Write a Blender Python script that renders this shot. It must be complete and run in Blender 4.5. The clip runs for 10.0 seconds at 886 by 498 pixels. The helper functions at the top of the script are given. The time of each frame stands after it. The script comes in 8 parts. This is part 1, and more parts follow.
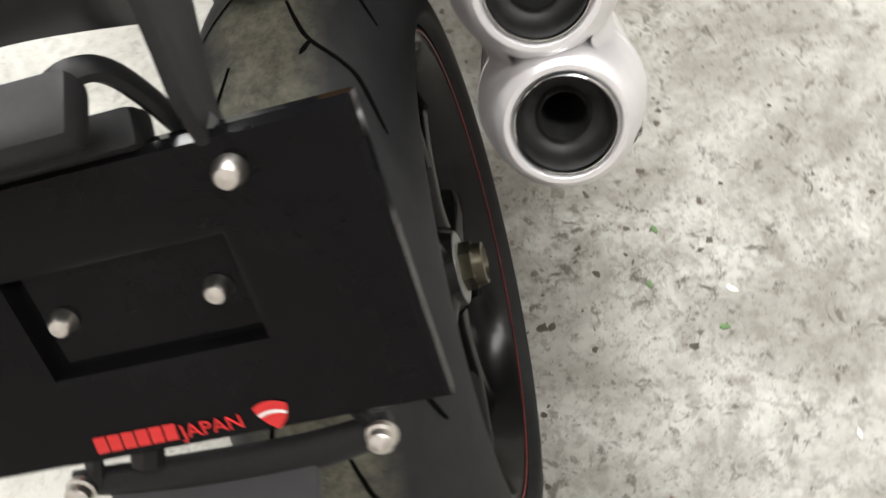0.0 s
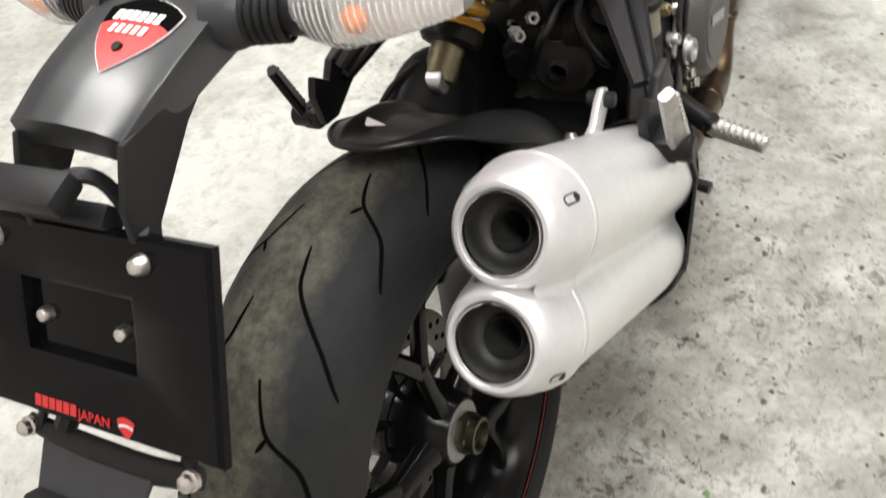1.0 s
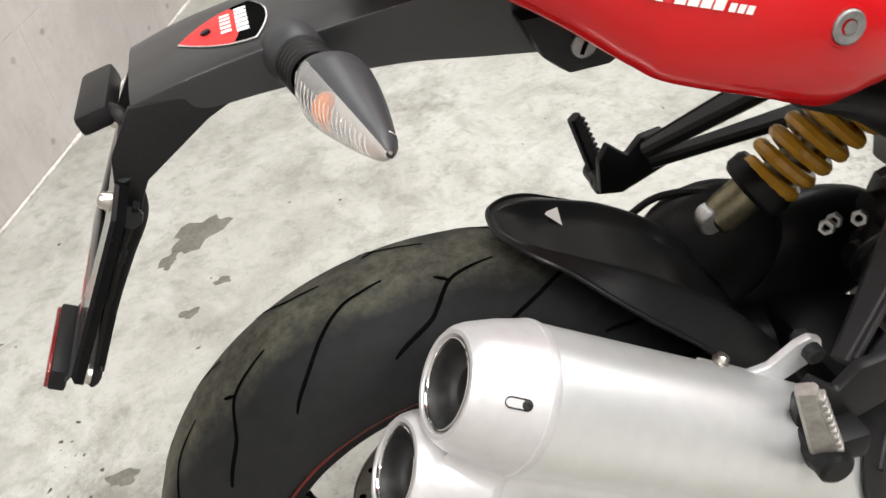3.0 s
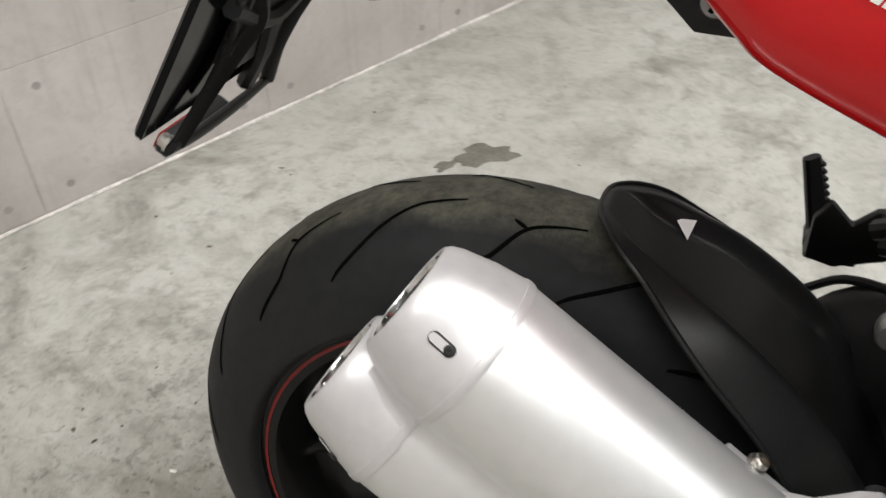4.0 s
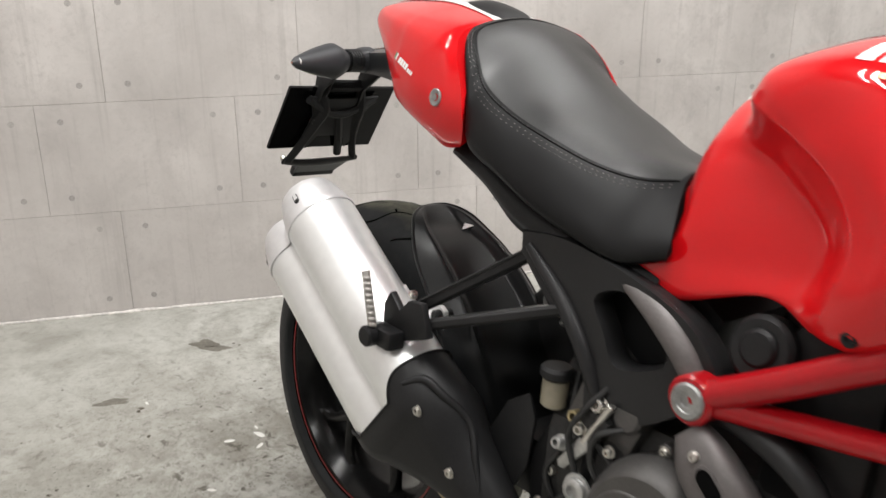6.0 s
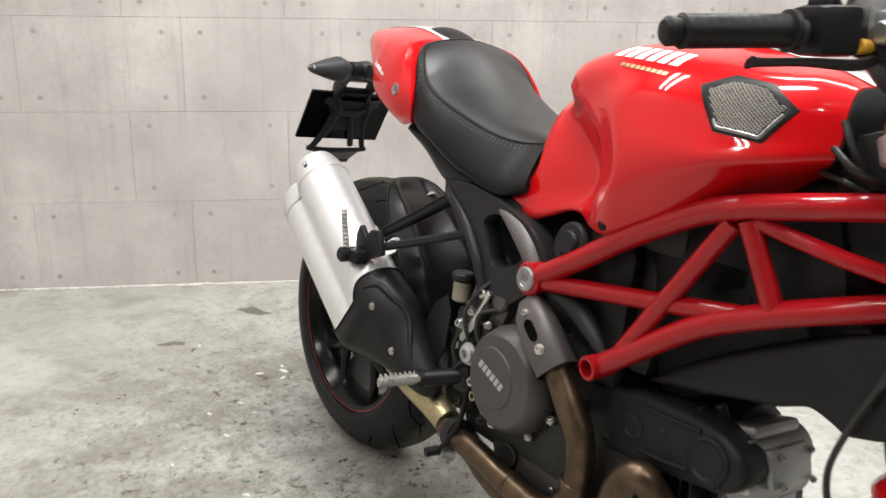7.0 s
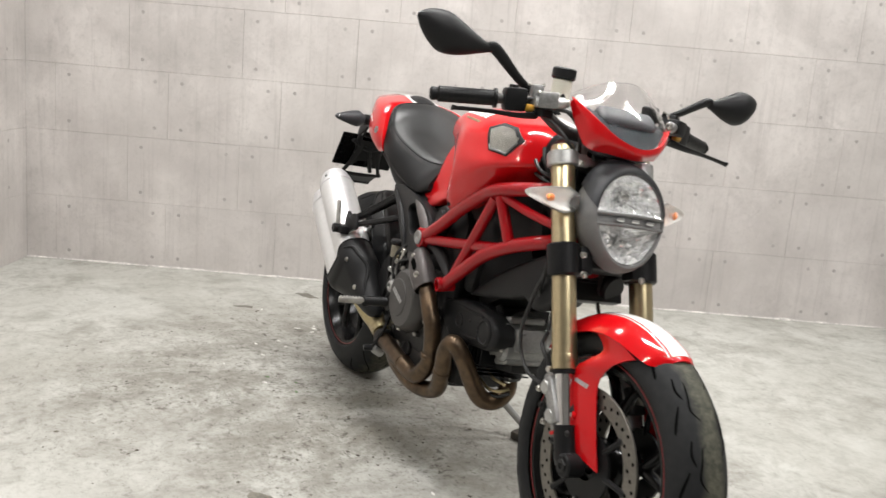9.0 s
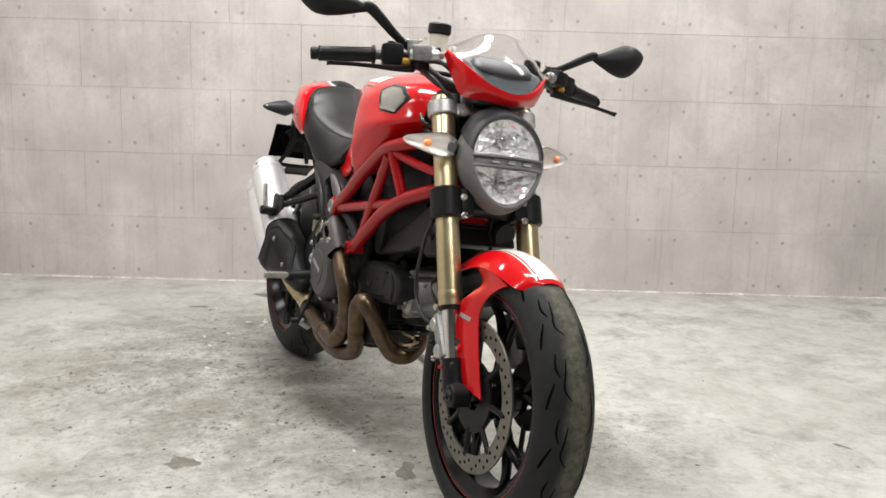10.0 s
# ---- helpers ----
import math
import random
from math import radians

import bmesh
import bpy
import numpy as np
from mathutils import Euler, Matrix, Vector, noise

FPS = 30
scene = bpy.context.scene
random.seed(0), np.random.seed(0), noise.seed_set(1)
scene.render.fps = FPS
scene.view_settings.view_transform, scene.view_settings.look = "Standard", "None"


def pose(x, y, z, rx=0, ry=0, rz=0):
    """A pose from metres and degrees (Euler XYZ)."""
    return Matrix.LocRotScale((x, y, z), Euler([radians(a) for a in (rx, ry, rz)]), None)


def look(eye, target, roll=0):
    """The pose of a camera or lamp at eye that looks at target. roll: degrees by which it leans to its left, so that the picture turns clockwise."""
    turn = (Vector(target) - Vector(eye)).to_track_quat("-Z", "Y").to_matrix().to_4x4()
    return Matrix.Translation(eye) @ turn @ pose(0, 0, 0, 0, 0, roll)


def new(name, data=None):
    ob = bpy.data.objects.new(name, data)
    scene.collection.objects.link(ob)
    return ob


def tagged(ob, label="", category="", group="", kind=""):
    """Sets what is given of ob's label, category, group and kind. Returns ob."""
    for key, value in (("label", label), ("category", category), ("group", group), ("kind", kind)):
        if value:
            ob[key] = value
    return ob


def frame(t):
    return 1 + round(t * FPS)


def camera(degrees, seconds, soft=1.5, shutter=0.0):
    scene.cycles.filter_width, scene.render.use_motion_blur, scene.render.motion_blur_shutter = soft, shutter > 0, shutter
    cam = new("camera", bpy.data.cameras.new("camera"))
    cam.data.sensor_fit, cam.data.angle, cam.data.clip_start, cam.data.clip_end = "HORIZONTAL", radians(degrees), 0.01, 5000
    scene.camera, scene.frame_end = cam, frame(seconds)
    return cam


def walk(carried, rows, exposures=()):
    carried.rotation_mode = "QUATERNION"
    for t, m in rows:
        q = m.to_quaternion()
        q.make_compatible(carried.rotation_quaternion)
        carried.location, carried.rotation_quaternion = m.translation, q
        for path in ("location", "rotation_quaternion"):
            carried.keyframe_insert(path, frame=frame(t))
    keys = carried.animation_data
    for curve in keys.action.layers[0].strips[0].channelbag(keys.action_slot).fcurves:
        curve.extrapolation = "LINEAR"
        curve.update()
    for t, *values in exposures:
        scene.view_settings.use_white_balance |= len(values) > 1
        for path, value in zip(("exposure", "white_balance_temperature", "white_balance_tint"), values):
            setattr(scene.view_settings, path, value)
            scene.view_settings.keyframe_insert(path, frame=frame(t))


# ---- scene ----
from mathutils.bvhtree import BVHTree

cam = camera(53.0, 10.0, shutter=0.3)

PATH = [
    (0, (-0.404, -0.096, 1.044), (0.605, 0.086, -0.674), -15.6),
    (0.5, (-0.466, -0.268, 1.105), (0.653, 0.269, -0.463), -13.7),
    (1, (-0.42, -0.347, 1.143), (0.721, 0.444, -0.296), -10.8),
    (1.5, (-0.3, -0.375, 1.163), (0.74, 0.6, -0.241), -8.1),
    (2, (-0.194, -0.461, 1.16), (0.632, 0.741, -0.208), -8.8),
    (2.2, (-0.157, -0.535, 1.178), (0.484, 0.799, -0.168), -10.1),
    (3.5, (0.031, -0.492, 1.107), (-0.089, 0.995, -0.226), -5.0),
    (4, (0.168, -0.484, 1.053), (-0.448, 0.913, -0.239), -1.4),
    (4.5, (0.35, -0.524, 1.028), (-0.615, 0.93, 0.051), 3.9),
    (5, (0.602, -0.641, 1.033), (-0.599, 0.768, 0.277), 6.5),
    (5.5, (0.863, -0.702, 1.052), (-0.495, 0.6, 0.376), 1.3),
    (6, (1.165, -0.766, 1.063), (-0.323, 0.383, 0.382), -0.3),
    (6.2, (1.264, -0.816, 1.046), (-0.222, 0.373, 0.431), 0.2),
    (7.5, (2.021, -0.947, 1.045), (0.332, -0.03, 0.489), 1.7),
    (8, (2.306, -1.026, 1.055), (0.591, -0.147, 0.522), 3.0),
    (8.5, (2.594, -1.008, 1.061), (0.807, -0.229, 0.615), 3.8),
    (9, (2.846, -0.972, 1.063), (1.055, -0.177, 0.662), 4.9),
    (9.5, (3.003, -0.876, 1.021), (1.215, -0.091, 0.59), 4.0),
    (10, (3.058, -0.771, 0.914), (1.247, 0.01, 0.581), 1.5),
]
STOPS = [(0, 0.39), (0.5, 0.43), (1, 0.33), (2, 0.17), (3.5, 0.0), (4, -0.36), (4.5, -0.45), (5, -0.3), (5.5, -0.2), (6, -0.08), (7.5, 0.17), (8, 0.04), (8.5, -0.18), (9, 0.1), (10, 0.07)]
walk(cam, [(t, look(eye, target, roll)) for t, eye, target, roll in PATH], exposures=STOPS)

# ---- world, light, exposure ----
world = bpy.data.worlds.new("world")
scene.world = world
world.use_nodes = True
world.node_tree.nodes["Background"].inputs[0].default_value = (0.9, 0.95, 1.0, 1)
world.node_tree.nodes["Background"].inputs[1].default_value = 0.02
scene.view_settings.exposure = 0.0

WALL_X, WALL_K = -1.29, 0.438
WALL_TURN = math.atan2(-WALL_K, 1.0)          # turn of the back wall about z
ROOM = Matrix.Translation((WALL_X, 0, 0)) @ Matrix.Rotation(WALL_TURN, 4, "Z")   # local x: away from the wall, y: along it
U0, U1, DEPTH, HIGH = -1.21, 4.6, 6.2, 2.75
BIKE = pose(0, -0.028, 0, -6.7, 0, 2.3)
LAMP_WATTS = 15.9


def tube_lamp(x, y, power):
    """One pair of fluorescent tubes under the ceiling, long way across the bike."""
    for off in (-0.07, 0.07):
        data = bpy.data.lights.new("fluorescent_tube", "AREA")
        data.shape, data.size, data.size_y = "RECTANGLE", 0.035, 1.2
        data.energy, data.color = power, (1.0, 0.985, 0.965)
        ob = new("fluorescent_tube", data)
        ob.matrix_world = ROOM @ pose(x + off, y, HIGH - 0.072)


LAMPS = [(0.85, -0.3, 0.82), (0.85, 2.1, 0.9), (1.93, 0.87, 1.6), (2.1, 2.9, 0.85), (2.9, -0.6, 0.76), (3.4, 1.3, 0.78), (4.4, 2.6, 0.72)]
for lx, ly, share in LAMPS:
    tube_lamp(lx, ly, LAMP_WATTS * share)


# ---- materials ----
def mat(name, color, rough=0.5, metal=0.0, vary=0.12, scale=(8, 90), bump=0.0, bump_scale=250, coat=0.0, rough_vary=0.1, tint=None, spec=0.5):
    """A surface with grain at two scales in colour, gloss and relief."""
    m = bpy.data.materials.new(name)
    m.use_nodes = True
    nt = m.node_tree
    p = nt.nodes["Principled BSDF"]
    tc = nt.nodes.new("ShaderNodeTexCoord")
    big, small = nt.nodes.new("ShaderNodeTexNoise"), nt.nodes.new("ShaderNodeTexNoise")
    for n, s in ((big, scale[0]), (small, scale[1])):
        n.inputs["Scale"].default_value, n.inputs["Detail"].default_value = s, 5
        nt.links.new(tc.outputs["Object"], n.inputs["Vector"])
    add = nt.nodes.new("ShaderNodeMath")
    add.operation = "ADD"
    nt.links.new(big.outputs["Fac"], add.inputs[0])
    nt.links.new(small.outputs["Fac"], add.inputs[1])
    ramp = nt.nodes.new("ShaderNodeMapRange")
    ramp.inputs["From Min"].default_value, ramp.inputs["From Max"].default_value = 0.7, 1.3
    nt.links.new(add.outputs[0], ramp.inputs["Value"])
    mix = nt.nodes.new("ShaderNodeMix")
    mix.data_type = "RGBA"
    c = Vector(color)
    hi = Vector(tint) if tint else c * (1 + vary)
    mix.inputs["A"].default_value = (*(c * (1 - vary)), 1)
    mix.inputs["B"].default_value = (*[min(1, v) for v in hi], 1)
    nt.links.new(ramp.outputs[0], mix.inputs["Factor"])
    nt.links.new(mix.outputs["Result"], p.inputs["Base Color"])
    rr = nt.nodes.new("ShaderNodeMapRange")
    rr.inputs["From Min"].default_value, rr.inputs["From Max"].default_value = 0.3, 0.7
    rr.inputs["To Min"].default_value, rr.inputs["To Max"].default_value = rough * (1 - rough_vary), min(1, rough * (1 + rough_vary))
    nt.links.new(big.outputs["Fac"], rr.inputs["Value"])
    nt.links.new(rr.outputs[0], p.inputs["Roughness"])
    p.inputs["Metallic"].default_value = metal
    p.inputs["Specular IOR Level"].default_value = spec
    if coat:
        p.inputs["Coat Weight"].default_value, p.inputs["Coat Roughness"].default_value = coat, 0.04
    if bump:
        fine = nt.nodes.new("ShaderNodeTexNoise")
        fine.inputs["Scale"].default_value, fine.inputs["Detail"].default_value = bump_scale, 3
        nt.links.new(tc.outputs["Object"], fine.inputs["Vector"])
        b = nt.nodes.new("ShaderNodeBump")
        b.inputs["Strength"].default_value, b.inputs["Distance"].default_value = bump, 0.001
        nt.links.new(fine.outputs["Fac"], b.inputs["Height"])
        nt.links.new(b.outputs[0], p.inputs["Normal"])
    return m


def glass(name, color=(1, 1, 1), rough=0.02, ior=1.45):
    m = bpy.data.materials.new(name)
    m.use_nodes = True
    p = m.node_tree.nodes["Principled BSDF"]
    p.inputs["Base Color"].default_value = (*color, 1)
    p.inputs["Transmission Weight"].default_value, p.inputs["Roughness"].default_value, p.inputs["IOR"].default_value = 1, rough, ior
    return m


def concrete(name, light, dark, stain, fleck, smear=0.5, grit=0.5, big=1.1, streak=0.0, random_tone=0.0, bump=0.25, gloss=(0.42, 0.62), dirt=()):
    """Cast concrete: clouds, worn smears, fine grit, dark flecks and, on walls, upright streaks. dirt: (x, y, radius)
    spots of dirt and of painted shade.
    """
    m = bpy.data.materials.new(name)
    m.use_nodes = True
    nt = m.node_tree
    p = nt.nodes["Principled BSDF"]
    p.inputs["Specular IOR Level"].default_value = 0.3
    tc = nt.nodes.new("ShaderNodeNewGeometry")

    def noise_at(s, detail, rough=0.55, stretch=None, warp=0.0):
        n = nt.nodes.new("ShaderNodeTexNoise")
        n.inputs["Scale"].default_value, n.inputs["Detail"].default_value, n.inputs["Roughness"].default_value = s, detail, rough
        n.inputs["Distortion"].default_value = warp
        src = tc.outputs["Position"]
        if stretch:
            mp = nt.nodes.new("ShaderNodeMapping")
            mp.inputs["Scale"].default_value = stretch
            nt.links.new(src, mp.inputs["Vector"])
            src = mp.outputs[0]
        nt.links.new(src, n.inputs["Vector"])
        return n.outputs["Fac"]

    def span(src, a, b, lo=0.0, hi=1.0):
        r = nt.nodes.new("ShaderNodeMapRange")
        for key, v in (("From Min", a), ("From Max", b), ("To Min", lo), ("To Max", hi)):
            r.inputs[key].default_value = v
        nt.links.new(src, r.inputs["Value"])
        return r.outputs[0]

    def blend(fac, a, b):
        x = nt.nodes.new("ShaderNodeMix")
        x.data_type = "RGBA"
        nt.links.new(fac, x.inputs["Factor"])
        for key, v in (("A", a), ("B", b)):
            if isinstance(v, tuple):
                x.inputs[key].default_value = (*v, 1)
            else:
                nt.links.new(v, x.inputs[key])
        return x.outputs["Result"]

    def times(a, b):
        x = nt.nodes.new("ShaderNodeMath")
        x.operation = "MULTIPLY"
        nt.links.new(a, x.inputs[0])
        nt.links.new(b, x.inputs[1])
        return x.outputs[0]

    blot = noise_at(6.5, 8, 0.65)
    tone = blend(span(noise_at(big, 6), 0.34, 0.66), dark, light)
    tone = blend(span(blot, 0.5, 0.7, 0.0, 0.45 if streak else 0.3), tone, dark)
    if smear:
        where = span(noise_at(1.15, 4, 0.6), 0.34, 0.58, 0.2, 1.0)
        worn = times(span(noise_at(4.6, 10, 0.7, None, 0.6), 0.46, 0.64), where)
        tone = blend(span(worn, 0, 1, 0, smear), tone, stain)
        spots = times(span(noise_at(21, 8, 0.68, None, 0.3), 0.53, 0.63), where)
        tone = blend(span(spots, 0, 1, 0, smear * 0.6), tone, stain)
    # round spots: floor dirt, deepened to paint the bike's shadow into the colour
    if dirt:
        dirt_shade = None
        for x, y, r in dirt:
            near = nt.nodes.new("ShaderNodeVectorMath")
            near.operation = "DISTANCE"
            near.inputs[1].default_value = (x, y, 0)
            nt.links.new(tc.outputs["Position"], near.inputs[0])
            film = span(near.outputs["Value"], r * 0.2, r * 1.3, 1.0, 0.0)
            if dirt_shade is None:
                dirt_shade = film
            else:
                top = nt.nodes.new("ShaderNodeMath")
                top.operation = "MAXIMUM"
                nt.links.new(dirt_shade, top.inputs[0])
                nt.links.new(film, top.inputs[1])
                dirt_shade = top.outputs[0]
        tone = blend(span(times(dirt_shade, span(noise_at(5.5, 9, 0.68, None, 0.8), 0.34, 0.6)), 0, 1, 0, 0.74), tone, stain)
        spread = span(dirt_shade, 0, 1, 0.2, 1.0)
        tone = blend(span(times(spread, span(noise_at(44, 9, 0.74, None, 0.5), 0.49, 0.6)), 0, 1, 0, 0.5), tone, stain)
        tone = blend(span(times(spread, span(noise_at(26, 9, 0.76, None, 0.6), 0.57, 0.615)), 0, 1, 0, 0.9), tone, fleck)
        cloud = times(span(noise_at(9, 7, 0.62, None, 0.7), 0.48, 0.62), span(noise_at(1.7, 3), 0.4, 0.6, 0.25, 1.0))
        tone = blend(span(cloud, 0, 1, 0, 0.34), tone, stain)
        tone = blend(span(noise_at(3.4, 6, 0.6, None, 0.4), 0.54, 0.66, 0, 0.4), tone, light)
    if grit:
        near = span(noise_at(2.4, 4, 0.6), 0.34, 0.6, 0.35, 1.0)
        if dirt:
            near = times(near, span(dirt_shade, 0, 1, 0.22, 1.0))
        tone = blend(span(times(span(noise_at(60, 6, 0.68), 0.53, 0.615), near), 0, 1, 0, grit), tone, stain)
        tone = blend(span(times(span(noise_at(36, 8, 0.72), 0.585, 0.63), near), 0, 1, 0, 0.9 if dirt else grit), tone, fleck)
        tone = blend(span(times(span(noise_at(95, 5, 0.65), 0.6, 0.66), near), 0, 1, 0, grit), tone, fleck)
    if streak:
        tone = blend(span(noise_at(1.0, 7, 0.62, (9.0, 9.0, 0.7)), 0.48, 0.7, 0, streak), tone, dark)
        tone = blend(span(noise_at(1.0, 5, 0.7, (34.0, 34.0, 1.6)), 0.54, 0.72, 0, streak), tone, stain)
        tone = blend(span(noise_at(1.0, 5, 0.6, (5.0, 5.0, 1.1)), 0.55, 0.72, 0, streak * 0.7), tone, light)
    if random_tone:
        info = nt.nodes.new("ShaderNodeObjectInfo")
        hs = nt.nodes.new("ShaderNodeHueSaturation")
        nt.links.new(span(info.outputs["Random"], 0, 1, 1 - random_tone, 1 + random_tone), hs.inputs["Value"])
        nt.links.new(tone, hs.inputs["Color"])
        tone = hs.outputs["Color"]
    nt.links.new(tone, p.inputs["Base Color"])
    nt.links.new(span(blot, 0.3, 0.7, *gloss), p.inputs["Roughness"])
    b = nt.nodes.new("ShaderNodeBump")
    b.inputs["Strength"].default_value, b.inputs["Distance"].default_value = bump, 0.002
    nt.links.new(noise_at(160, 4), b.inputs["Height"])
    nt.links.new(b.outputs[0], p.inputs["Normal"])
    return m


# the spots beneath the bike hold its painted shade as well as dirt
FLOOR = concrete("worn_concrete_floor", (0.57, 0.571, 0.535), (0.42, 0.414, 0.377), (0.18, 0.168, 0.14), (0.085, 0.077, 0.062), 0.62, 0.7, dirt=((0.1, -0.55, 0.6), (0.6, -0.35, 0.5), (-0.35, -0.15, 0.5), (0.35, 0.0, 0.5), (1.1, 0.5, 0.3), (0.75, -0.05, 0.5), (0.2, -0.2, 0.45), (0.5, 0.0, 0.5), (0.05, -0.4, 0.5)))
WALL = concrete("fair_faced_concrete", (0.625, 0.591, 0.567), (0.465, 0.436, 0.416), (0.27, 0.249, 0.238), (0.2, 0.185, 0.175), 0.3, 0.12, 2.6, 0.3, 0.025, 0.15)
SOFFIT = concrete("dark_painted_ceiling", (0.15, 0.148, 0.145), (0.11, 0.108, 0.105), (0.1, 0.1, 0.1), (0.08, 0.08, 0.08), 0.1, 0.0)
PLASTER = concrete("plain_plaster", (0.34, 0.33, 0.32), (0.28, 0.27, 0.26), (0.25, 0.24, 0.23), (0.2, 0.19, 0.18), 0.1, 0.0)
JOINT = mat("dark_joint", (0.46, 0.432, 0.412), 0.9)
HOLE = mat("tie_hole_grey", (0.35, 0.328, 0.312), 0.9, vary=0.25, scale=(3, 200))
STAIN = mat("oil_stain", (0.17, 0.16, 0.13), 0.5, vary=0.35, scale=(25, 120))
STAIN_PALE = mat("dried_stain", (0.165, 0.155, 0.13), 0.6, vary=0.3, scale=(25, 120))
PALE_TRIM = mat("pale_filler", (0.68, 0.65, 0.62), 0.85, vary=0.35, scale=(12, 90))
CRUMB = mat("dark_dirt_crumb", (0.085, 0.073, 0.056), 0.8, vary=0.6, scale=(9, 60))
PALE = mat("pale_scrap", (0.75, 0.74, 0.7), 0.7)
GREEN = mat("green_scrap", (0.12, 0.22, 0.08), 0.7)
RED = mat("red_paint", (0.55, 0.004, 0.007), 0.35, vary=0.03, scale=(5, 300), coat=0.9, spec=0.05)
FRAME_RED = mat("red_frame_enamel", (0.34, 0.004, 0.008), 0.42, vary=0.06, scale=(12, 200), coat=0.75, bump=0.02, bump_scale=60, spec=0.05)
WHITE = mat("white_paint", (0.8, 0.79, 0.77), 0.25, vary=0.03, coat=1.0)
WHITE_MARK = mat("white_mark", (0.8, 0.79, 0.77), 0.4, vary=0.05)
RED_MARK = mat("red_mark", (0.6, 0.02, 0.02), 0.4, vary=0.05)
RIM_RED = mat("dark_red_stripe", (0.2, 0.01, 0.01), 0.4, vary=0.2)
GREEN_MARK = mat("green_mark", (0.02, 0.2, 0.06), 0.4)
GREY_MARK = mat("grey_mark", (0.5, 0.5, 0.5), 0.45, metal=0.6)
RUBBER = mat("tyre_rubber", (0.012, 0.0125, 0.0135), 0.6, vary=0.35, scale=(9, 120), bump=0.25, bump_scale=500, tint=(0.026, 0.027, 0.028), spec=0.35)
TREAD = mat("dusty_tread_rubber", (0.0135, 0.0145, 0.0155), 0.62, vary=0.15, scale=(7, 60), bump=0.25, bump_scale=600, tint=(0.02, 0.0205, 0.021), spec=0.22)
# near-black without gloss: paints shade in cuts, slots and holes; also black print
SHADE_AND_BLACK = mat("shade_and_black", (0.004, 0.004, 0.004), 0.95, spec=0.0)
BLACK = mat("gloss_black", (0.0035, 0.0035, 0.004), 0.09, vary=0.2, coat=0.0, spec=0.12)
WHEEL = mat("gloss_black_wheel", (0.005, 0.005, 0.005), 0.2, vary=0.2, spec=0.22)
SATIN = mat("satin_black_metal", (0.009, 0.009, 0.0095), 0.4, spec=0.2, vary=0.2, scale=(15, 200), bump=0.1)
PLASTIC = mat("matt_black_plastic", (0.013, 0.013, 0.0135), 0.46, spec=0.22, vary=0.22, scale=(14, 300), bump=0.06, bump_scale=900)
HUGGER = mat("satin_hugger_plastic", (0.014, 0.0145, 0.015), 0.33, spec=0.3, vary=0.2, scale=(14, 300), bump=0.05, bump_scale=900)
DARK = mat("dark_engine_metal", (0.031, 0.0305, 0.03), 0.5, spec=0.35, metal=0.4, vary=0.3, scale=(20, 160), bump=0.15)
CASE = mat("grey_engine_casing", (0.085, 0.081, 0.078), 0.46, metal=0.5, vary=0.15, scale=(15, 300), bump=0.25, bump_scale=700)
SHIELD = mat("warm_grey_shield", (0.1, 0.09, 0.088), 0.45, metal=0.35, vary=0.12, scale=(15, 300), bump=0.2, bump_scale=600)
CAST = mat("charcoal_casting", (0.018, 0.0178, 0.0184), 0.36, metal=0.12, spec=0.27, vary=0.15, scale=(15, 300), bump=0.2, bump_scale=600)
ALLOY = mat("cast_alloy", (0.48, 0.48, 0.47), 0.42, metal=0.9, vary=0.15, scale=(20, 180), bump=0.2)
CHROME = mat("chrome", (0.75, 0.75, 0.74), 0.12, metal=1.0, vary=0.05)
STEEL = mat("bright_bolt_steel", (0.62, 0.6, 0.56), 0.28, metal=1.0, vary=0.12)
CAN = mat("brushed_aluminium_can", (0.86, 0.87, 0.87), 0.38, metal=0.74, vary=0.04, scale=(6, 60), bump=0.08, bump_scale=1200)
CAP = mat("satin_silver_cap", (0.76, 0.755, 0.765), 0.38, metal=0.6, vary=0.05, bump=0.1, bump_scale=1500)
# soot inside the tailpipes; also the painted shade of the bolt recesses
SOOT_AND_SHADE = mat("soot_and_recess_shade", (0.05, 0.05, 0.05), 0.55, metal=0.5, vary=0.3)
BRONZE = mat("heat_tinted_header", (0.085, 0.062, 0.045), 0.36, metal=0.9, vary=0.25, scale=(9, 40), tint=(0.17, 0.115, 0.07), bump=0.06)
GOLD = mat("gold_anodised_fork", (0.56, 0.47, 0.29), 0.3, metal=0.95, vary=0.08, scale=(6, 100))
BRASS = mat("brassy_metal", (0.45, 0.38, 0.22), 0.35, metal=0.9, vary=0.2)
SHOCK = mat("dull_bronze_shock", (0.22, 0.2, 0.13), 0.35, metal=0.85, vary=0.25, scale=(30, 120))
SIGNAL = mat("satin_signal_reflector", (0.86, 0.85, 0.82), 0.3, metal=0.25, vary=0.05)
YELLOW = mat("yellow_spring_paint", (0.5, 0.26, 0.02), 0.35, vary=0.15, coat=0.3)
SEAT = mat("black_seat_vinyl", (0.0085, 0.0085, 0.0088), 0.44, spec=0.15, vary=0.12, scale=(6, 400), bump=0.06, bump_scale=900)
SEAM = mat("grey_seam_thread", (0.2, 0.18, 0.172), 0.7, vary=0.25)
PAD = mat("black_grain_vinyl", (0.014, 0.0143, 0.0143), 0.36, spec=0.5, vary=0.1, scale=(6, 500), bump=0.3, bump_scale=650)
GREY = mat("matt_grey_plastic", (0.16, 0.158, 0.156), 0.5, vary=0.06, bump=0.15, bump_scale=900)
